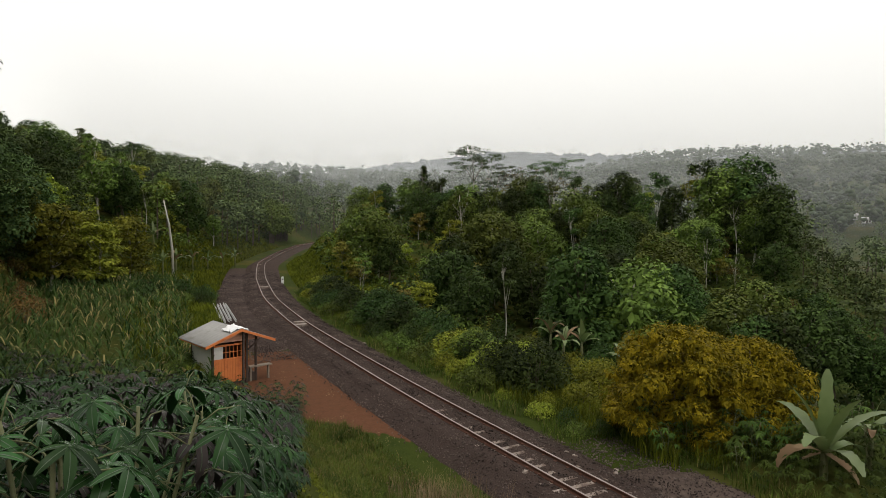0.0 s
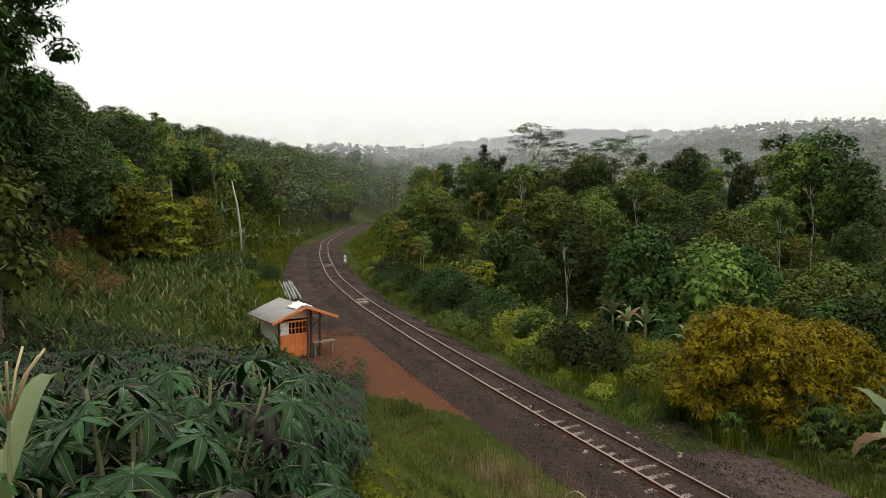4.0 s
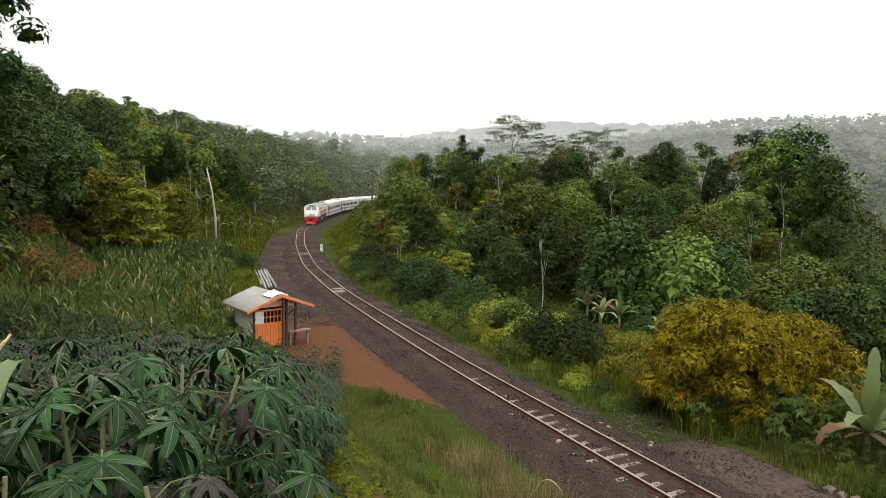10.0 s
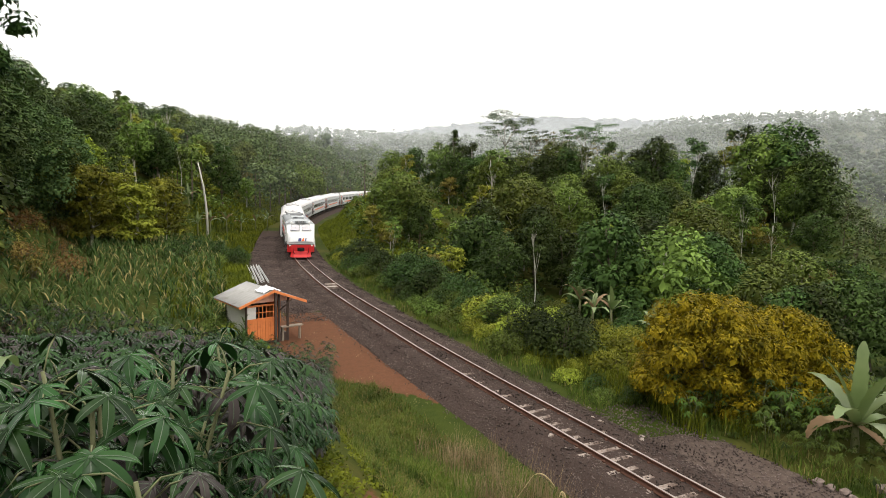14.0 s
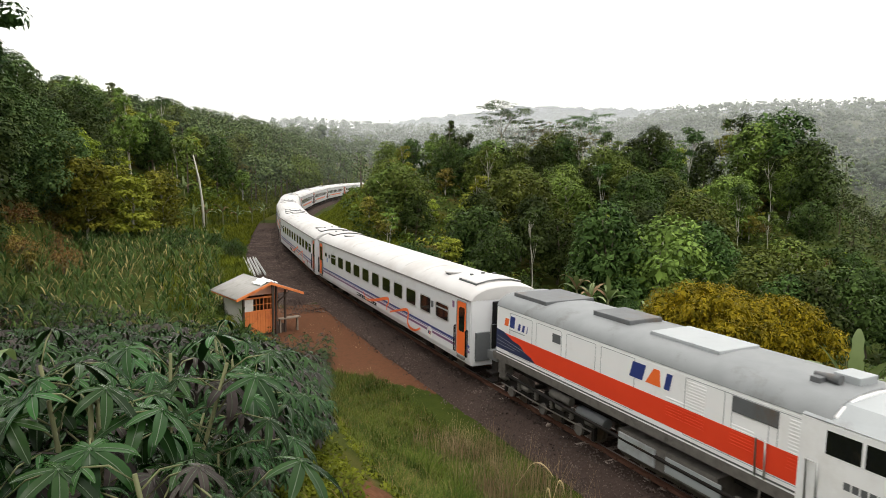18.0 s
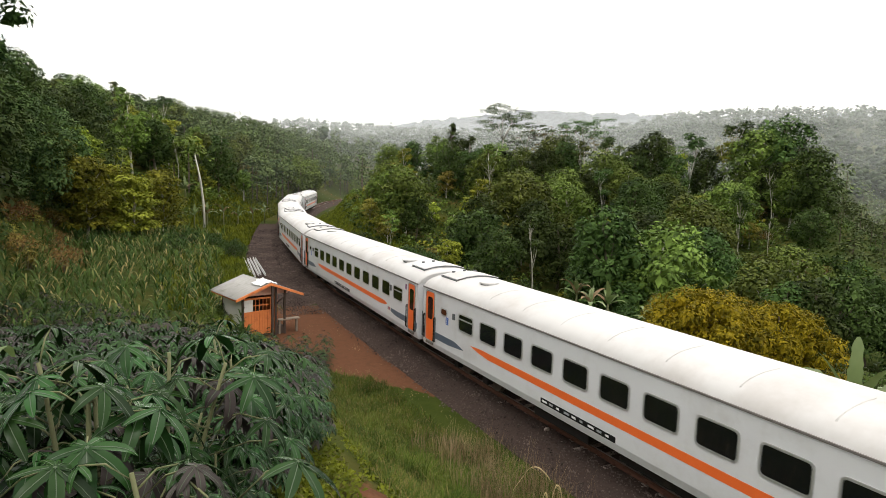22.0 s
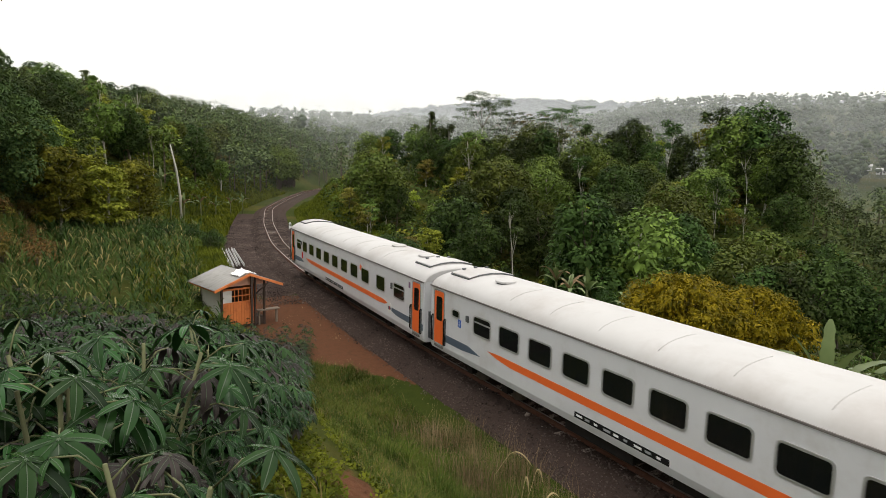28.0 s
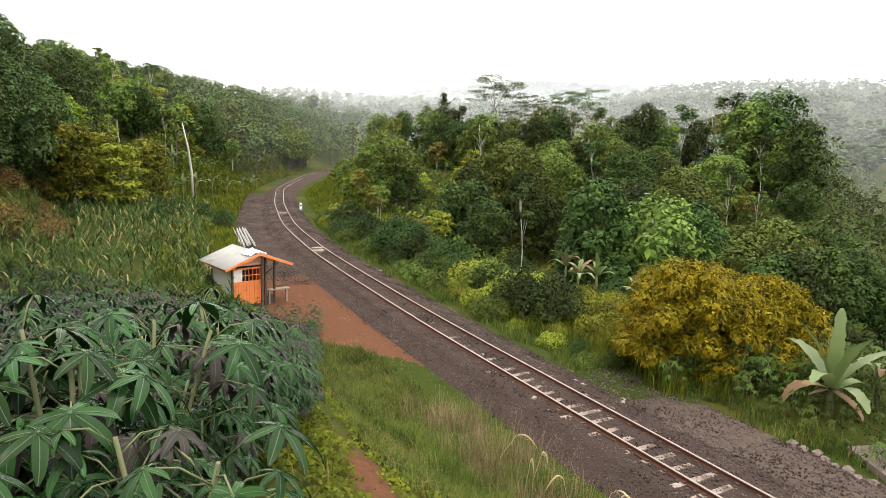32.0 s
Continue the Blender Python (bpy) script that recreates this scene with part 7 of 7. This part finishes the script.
def build_hut():
    h = tagged(new("guard_hut"), "small orange trackside hut with a grey gable roof", "hut")
    w, front, back = 1.0, 1.2, -1.3
    for sx in (1, -1):
        n, rows = 42, []
        for i in range(n + 1):
            y = front + 0.45 + (back - 0.5 - front - 0.45) * i / n
            dz = 0.022 * math.sin(i * math.pi * 0.5)
            rows.append([(sx * 0.0, y, 2.42 + dz), (sx * 0.9, y, 2.09 + dz), (sx * 1.85, y, 1.72 + dz), (sx * 1.85, y, 1.69 + dz), (sx * 0.9, y, 2.06 + dz), (sx * 0.0, y, 2.39 + dz)])
        part("roof_sheet", loft(rows, closed=True, caps=True, smooth=True), ROOFING, h, "weathered grey corrugated roof sheet")
        part("fascia", loft([[(sx * 0.0, y, z0 + 2.3), (sx * 1.85, y, z0 + 1.6), (sx * 1.85, y, z0 + 1.74), (sx * 0.0, y, z0 + 2.44)] for y, z0 in ((front + 0.46, 0.0), (front + 0.5, 0.0))], closed=True, caps=True), ORANGE_WOOD, h, "orange fascia board")
        part("eave_board", block((sx * 1.8 - 0.02, sx * 1.8 + 0.02, back - 0.4, front + 0.4, 1.62, 1.7)), ORANGE_WOOD, h)
    for x in (-w, 1.3):
        for y in (front, back):
            part("post", block((x - 0.05, x + 0.05, y - 0.05, y + 0.05, -0.5, 2.0 - 0.25 * (x > 1.2)), bevel=0.008), DARK_WOOD, h)
    part("porch_post", block((-0.2, -0.09, front + 0.3, front + 0.4, -0.45, 2.25), bevel=0.008), DARK_WOOD, h)
    part("porch_post", block((-0.5, -0.4, front + 0.05, front + 0.15, -0.45, 2.15), bevel=0.008), DARK_WOOD, h)
    part("brace", tube([(-0.45, front + 0.2, 1.3), (-1.05, front + 0.4, 1.85)], 0.04, 5), DARK_WOOD, h)
    part("gable", plate([(-1.3, 1.75), (0, 2.3), (1.3, 1.75)], 0, 0.03), GABLE, h, "faded pinkish gable board").matrix_local = Matrix.Translation((0, front + 0.02, 0)) @ Matrix.Rotation(radians(-90), 4, "Z")
    for k in range(12):
        x0 = -0.45 + k * 0.145
        part("board", block((x0, x0 + 0.137, front - 0.03, front + 0.03, -0.3 + 0.02 * (k % 2), 0.86), bevel=0.006), ORANGE_WOOD, h)
    part("window_rail", block((-0.47, 1.3, front - 0.04, front + 0.045, 0.86, 0.94)), ORANGE_WOOD, h)
    part("window_rail", block((-0.47, 1.3, front - 0.04, front + 0.04, 1.56, 1.64)), ORANGE_WOOD, h)
    part("front_panel", block((0.78, 1.3, front - 0.02, front + 0.03, 0.94, 1.56), bevel=0.006), WHITE_WALL, h, "cream painted front panel")
    for k in range(6):
        part("window_bar", block((-0.4 + k * 0.2, -0.37 + k * 0.2, front - 0.02, front + 0.02, 0.94, 1.56)), ORANGE_WOOD, h)
    part("window_crossbar", block((-0.47, 0.78, front - 0.015, front + 0.025, 1.22, 1.26)), ORANGE_WOOD, h)
    part("side_wall", block((1.27, 1.33, back, front, -0.3, 1.75), bevel=0.006), WHITE_WALL, h, "whitish side wall")
    part("side_wall", block((-w - 0.03, -w + 0.03, back, front - 0.9, -0.3, 1.85), bevel=0.006), ORANGE_WOOD, h)
    part("back_wall", block((-w, 1.3, back - 0.03, back + 0.03, -0.3, 1.85), bevel=0.006), DARK_WOOD, h)
    part("hut_floor", block((-w, 1.3, back, front, -0.4, 0.02)), DARK_WOOD, h)
    part("bench", block((-1.85, -0.6, front - 0.2, front + 0.15, 0.3, 0.36), (-0.75, -0.67, front - 0.1, front + 0.05, -0.45, 0.3), (-1.75, -1.67, front - 0.1, front + 0.05, -0.45, 0.3), bevel=0.006), OLD_WOOD, h, "grey plank bench")
    h.matrix_basis = along_track(24.3, -6.75, -0.18) @ pose(0, 0, 0, 0, 0, 16) @ Matrix.Scale(0.97, 4)
    # crumpled sheet over the ridge
    rng = np.random.default_rng(3)
    rows = []
    for i in range(11):
        y = 1.62 - 1.15 * i / 10
        row = []
        for j in range(13):
            x = -0.42 + 0.95 * j / 12
            row.append((x + rng.normal() * 0.015, y + rng.normal() * 0.02, 2.47 - abs(x) * 0.37 + abs(rng.normal()) * 0.05))
        rows.append(row)
    cloth = part("plastic_sheet", loft(rows, smooth=True), CLOTH)
    tagged(cloth, "crumpled white plastic sheet lying on the hut roof", "sheet")
    cloth.matrix_basis = h.matrix_basis.copy()


build_hut()


def rail_stack():
    """Spare rails on two bearers beside the track."""
    bear = tagged(new("bearer_beams"), "dark timber bearers under spare rails", "timber")
    for y in (-3.2, 3.2):
        part("bearer", block((-0.75, 0.75, y - 0.12, y + 0.12, 0, 0.2), bevel=0.01), DARK_WOOD, bear)
    bear.matrix_basis = along_track(46, -4.5, -0.6)
    prof = [(-0.06, 0), (0.06, 0), (0.06, 0.015), (0.012, 0.03), (0.012, 0.12), (0.036, 0.135), (0.036, 0.165), (-0.036, 0.165), (-0.036, 0.135), (-0.012, 0.12), (-0.012, 0.03), (-0.06, 0.015)]
    first = None
    for k, (x, dy, a) in enumerate(((-0.5, 0.2, 0.5), (-0.25, -0.3, -0.4), (0.0, 0.1, 0.2), (0.26, 0.5, -0.2), (0.52, -0.2, 0.6))):
        m = along_track(46, -4.5, -0.6) @ pose(x, dy, 0.2, 0, 0, a)
        if first is None:
            first = part("spare_rail", loft([[(px, y, pz) for px, pz in prof] for y in (-5, 5)], closed=True, caps=True), GREY_STEEL)
            tagged(first, "pale grey spare rail lying beside the track", "rail", "spare rails")
            first.matrix_basis = m
        else:
            copy_thing(first, m)


rail_stack()


def small_things():
    post = tagged(new("marker_post"), "small white concrete marker post beside the track", "marker post")
    part("pillar", loft([[(x * f, y * f, z) for x, y in ((-0.16, -0.12), (0.16, -0.12), (0.16, 0.12), (-0.16, 0.12))] for z, f in ((-0.4, 1), (0.0, 1), (0.75, 0.9), (0.85, 0.6))], closed=True, caps=True), POST_WHITE, post)
    part("number_bar", block((-0.1, 0.1, 0.112, 0.118, 0.45, 0.6)), GREY_DARK, post)
    x, y = -16.8 * K, 73.8 * K
    s, d = beside(x, y)
    post.matrix_basis = along_track(float(s[0]), float(d[0]), -0.5)
    # broken concrete slab and stones at the shoulder
    rng = np.random.default_rng(31)

    def rock(size, flat=0.6):
        bm = bmesh.new()
        bmesh.ops.create_icosphere(bm, subdivisions=2, radius=1)
        off = rng.uniform(0, 50)
        for v in bm.verts:
            f = 1 + 0.7 * noise.noise(v.co * 1.6 + Vector((off, 0, 0)))
            v.co = Vector((v.co.x * f, v.co.y * f * 0.8, v.co.z * f * flat)) * size
        return bm
    slab = tagged(new("concrete_slab"), "weathered pinkish concrete slab with a broken edge", "slab")
    part("slab_body", block((-1.5, 1.5, -0.6, 0.6, -0.25, 0.1), bevel=0.04), RUBBLE, slab)
    for k in range(5):
        part("crack", block((-1.5, 1.5, -0.5 + 0.22 * k, -0.48 + 0.22 * k, 0.09, 0.104)), GREY_DARK, slab)
    slab.matrix_basis = along_track(-0.6, 5.6, -0.42) @ pose(0, 0, 0, 4, 0, 62)
    for k in range(9):
        r = part("rubble_stone", rock(rng.uniform(0.08, 0.18)), RUBBLE)
        tagged(r, "pinkish rounded rubble stone by the slab", "stone", "rubble stones")
        r.matrix_basis = along_track(1.9 - 0.33 * k, 4.6 + 0.12 * rng.normal(), -0.5) @ pose(0, 0, 0, 0, 0, rng.uniform(0, 360))
    for s, d, size in ((3.3, 2.5, 0.09), (4.9, 2.6, 0.12), (5.2, 2.9, 0.1), (6.3, 2.3, 0.14), (6.0, 2.0, 0.12), (2.0, 3.3, 0.16), (1.4, 3.0, 0.13), (6.9, -0.9, 0.14), (7.4, 1.5, 0.12), (7.9, 1.6, 0.1), (30, 2.7, 0.22), (16, -3.4, 0.1), (20, -4.2, 0.12), (12, -3.2, 0.1)):
        r = part("pale_stone", rock(size * 0.8, 0.45), CONCRETE)
        tagged(r, "pale loose stone lying on the ballast", "stone", "pale stones on the ballast")
        r.matrix_basis = along_track(s, d, float(np.interp(d, [q[0] for q in BED], [q[1] for q in BED])) + 0.04) @ pose(0, 0, 0, 0, 0, rng.uniform(0, 360))
    for k, (s, d) in enumerate(((36.0, -0.05), (37.2, 0.18), (62, 0.0))):
        b = part("plank", block((-0.45, 0.45, -0.3, 0.3, -0.1, 0.06), bevel=0.02), CONCRETE)
        tagged(b, "pale concrete crossing slab between the rails", "slab", "crossing slabs")
        b.matrix_basis = along_track(s, d, -0.08)
    # far houses in the valley
    for b, r, w in ((33.2, 330, 6), (34.2, 345, 8), (35.2, 338, 6)):
        hs = tagged(new("far_house"), "distant pale house with a low metal roof", "house", "far houses")
        part("wall", block((-w / 2, w / 2, -3, 3, 0, 3.2)), WHITE_WALL, hs)
        part("roof", loft([[(x, y, z) for y, z in ((-3.6, 3.1), (0, 4.6), (3.6, 3.1), (3.6, 3.0), (0, 4.4), (-3.6, 3.0))] for x in (-w / 2 - 0.4, w / 2 + 0.4)], closed=True, caps=True), ROOF_WHITE, hs)
        part("door", block((-0.5, 0.5, -3.05, -3.0, 0, 2.1)), DARK_WOOD, hs)
        for dx in (-w * 0.3, w * 0.3):
            part("window", block((dx - 0.6, dx + 0.6, -3.05, -3.0, 1.0, 2.2)), GLASS, hs)
        x, y = spot(b, r)
        hs.matrix_basis = pose(x, y, height(x, y), 0, 0, -b) @ Matrix.Scale(0.62, 4)
    maize = tagged(new("maize_plant"), "tall green maize plant with a dry tassel at the field edge", "maize plant")
    part("stalk", tube([(0, 0, -0.1), (0.02, 0, 0.9), (0.03, 0.02, 1.75)], [0.016, 0.013, 0.006], 6), CASSAVA_STEM, maize)
    for k in range(8):
        a = k * 2.9 + 0.4
        part("leaf", loft(blade_strip((0.02, 0, 0.35 + 0.16 * k), (math.cos(a) * 0.6, math.sin(a) * 0.6, 0.8), 0.75, 0.085, 2.1, 9), smooth=True), BANANA_LEAF, maize)
    for k in range(7):
        a = k * 0.9
        part("tassel", tube([(0.03, 0.02, 1.72), (0.03 + 0.07 * math.cos(a), 0.02 + 0.07 * math.sin(a), 1.9), (0.03 + 0.13 * math.cos(a), 0.02 + 0.13 * math.sin(a), 1.98)], 0.005, 4), PLANT_BARE, maize)
    x, y = spot(-40.5, 2.9)
    maize.matrix_basis = pose(x, y, height(x, y) - 0.15)


small_things()


def sleepers():
    """Sleepers under the rails, half sunk in the ballast."""
    parent = bpy.data.objects["rail_track"]
    bm = loft([[(x, y, z) for y, z in ((-0.11, -0.34), (0.11, -0.34), (0.09, -0.15), (-0.09, -0.15))] for x in (-1.0, -0.5, 0.5, 1.0)], closed=True, caps=True)
    first = part("sleeper", bm, CONCRETE, parent, "pale concrete sleeper half sunk in ballast")
    first.matrix_basis = along_track(-12, 0, 0)
    for k in range(1, 230):
        ob = new("sleeper", first.data)
        ob.parent = parent
        ob.matrix_basis = along_track(-12 + 0.6 * k, 0, RNG.normal() * 0.008 - 0.035 * float(ease((0.6 * k - 20) / 8))) @ pose(0, 0, 0, 0, 0, RNG.normal() * 0.8)
    clip = part("rail_clip", block((-0.09, 0.09, -0.05, 0.05, -0.16, -0.1), bevel=0.01), RAIL_SIDE, parent)
    clip.matrix_basis = along_track(-6, -0.566, 0)
    for k in range(120):
        ob = new("rail_clip", clip.data)
        ob.parent = parent
        ob.matrix_basis = along_track(-6 + 0.6 * (k // 2), (-0.566, 0.566)[k % 2], 0)


sleepers()


def ballast_stones():
    rng = np.random.default_rng(41)
    n = 64000
    s, d = -9 + 92 * rng.random(n) ** 2.3, rng.uniform(-4.9, 5.0, n)
    q = np.array([along(v) for v in np.linspace(-10, 84, 400)])
    g = np.linspace(-10, 84, 400)
    x, y, zr, dx, dy = (np.interp(s, g, q[:, i]) for i in range(5))
    wide = [(-4.9, -0.58), (-4.6, -0.53), (-3.8, -0.5), (-2.5, -0.52)] + BED[1:-2] + [(2.5, -0.44), (4.0, -0.48), (4.7, -0.55), (5.3, -0.7)]
    z = zr + np.interp(d, [b[0] for b in wide], [b[1] for b in wide])
    keep = (np.abs(np.abs(d) - 0.566) > 0.12) & ((d > -2.1 - 0.6 * rng.random(n) ** 2) | (s > 27)) & ((d < 2.5) | (s < 9))
    c = np.stack([x + dy * d, y - dx * d, z + rng.uniform(-0.01, 0.03, n)], 1)[keep]
    n = len(c)
    size = rng.uniform(0.018, 0.046, (n, 1, 1)) * (1 + 0.012 * np.clip(s[keep], 0, 60))[:, None, None]
    octa = np.array([(1, 0, 0), (0, 1, 0), (-1, 0, 0), (0, -1, 0), (0, 0, 0.8), (0, 0, -0.8)], float)
    rot = rng.normal(size=(n, 3, 3))
    rot = np.linalg.qr(rot)[0]
    v = (octa[None] * rng.uniform(0.6, 1.3, (n, 6, 1)) * size) @ rot + c[:, None]
    f = np.array([(0, 1, 4), (1, 2, 4), (2, 3, 4), (3, 0, 4), (1, 0, 5), (2, 1, 5), (3, 2, 5), (0, 3, 5)])
    f = (np.arange(n)[:, None, None] * 6 + f[None]).reshape(-1, 3)
    tagged(new("ballast_stones", mesh_from("ballast_stones", v.reshape(-1, 3), f, STONE)), "loose grey-brown crushed stones of the ballast", "ballast", kind="stuff")


ballast_stones()


def weeds_by_hut():
    """Weeds and young maize that hide the foot of the hut."""
    for k in range(16):
        s, d = 18.5 + 0.45 * k, -8.3 + 0.5 * math.sin(k * 2.1) + (1.0 if k < 7 else 0.0)
        x, y, z, dx, dy = along(s)
        shrub.put(x + dy * d, y - dx * d, RNG.uniform(0.32, 0.5) if k < 12 else RNG.uniform(0.6, 0.85), k=(1, 0, 0, 2)[k % 4])
    blades("soil_litter", "dry litter and small weeds on the red soil", 1500, strip_place(6, 27, -7.0, -2.6, lambda x, y, s, d, g: waves(x, y, 0.8, 7.0) > 0.2), 0.12, 0.02, DRY, 1.6, 0.8)
    blades("hut_weeds", "tall mixed weeds below the hut", 5000, strip_place(15, 23, -10.5, -5.2, lambda x, y, s, d, g: waves(x, y, 0.7, 8.0) + (-7.2 - d) * 0.8 > 0), 0.6, 0.025, GRASS, 0.6, 0.5)


weeds_by_hut()


def motions():
    for vehicle, back, half in TRAIN:
        walk(vehicle, [(t / 2, placed(front_at(t / 2) + back, half)) for t in range(65)])


motions()
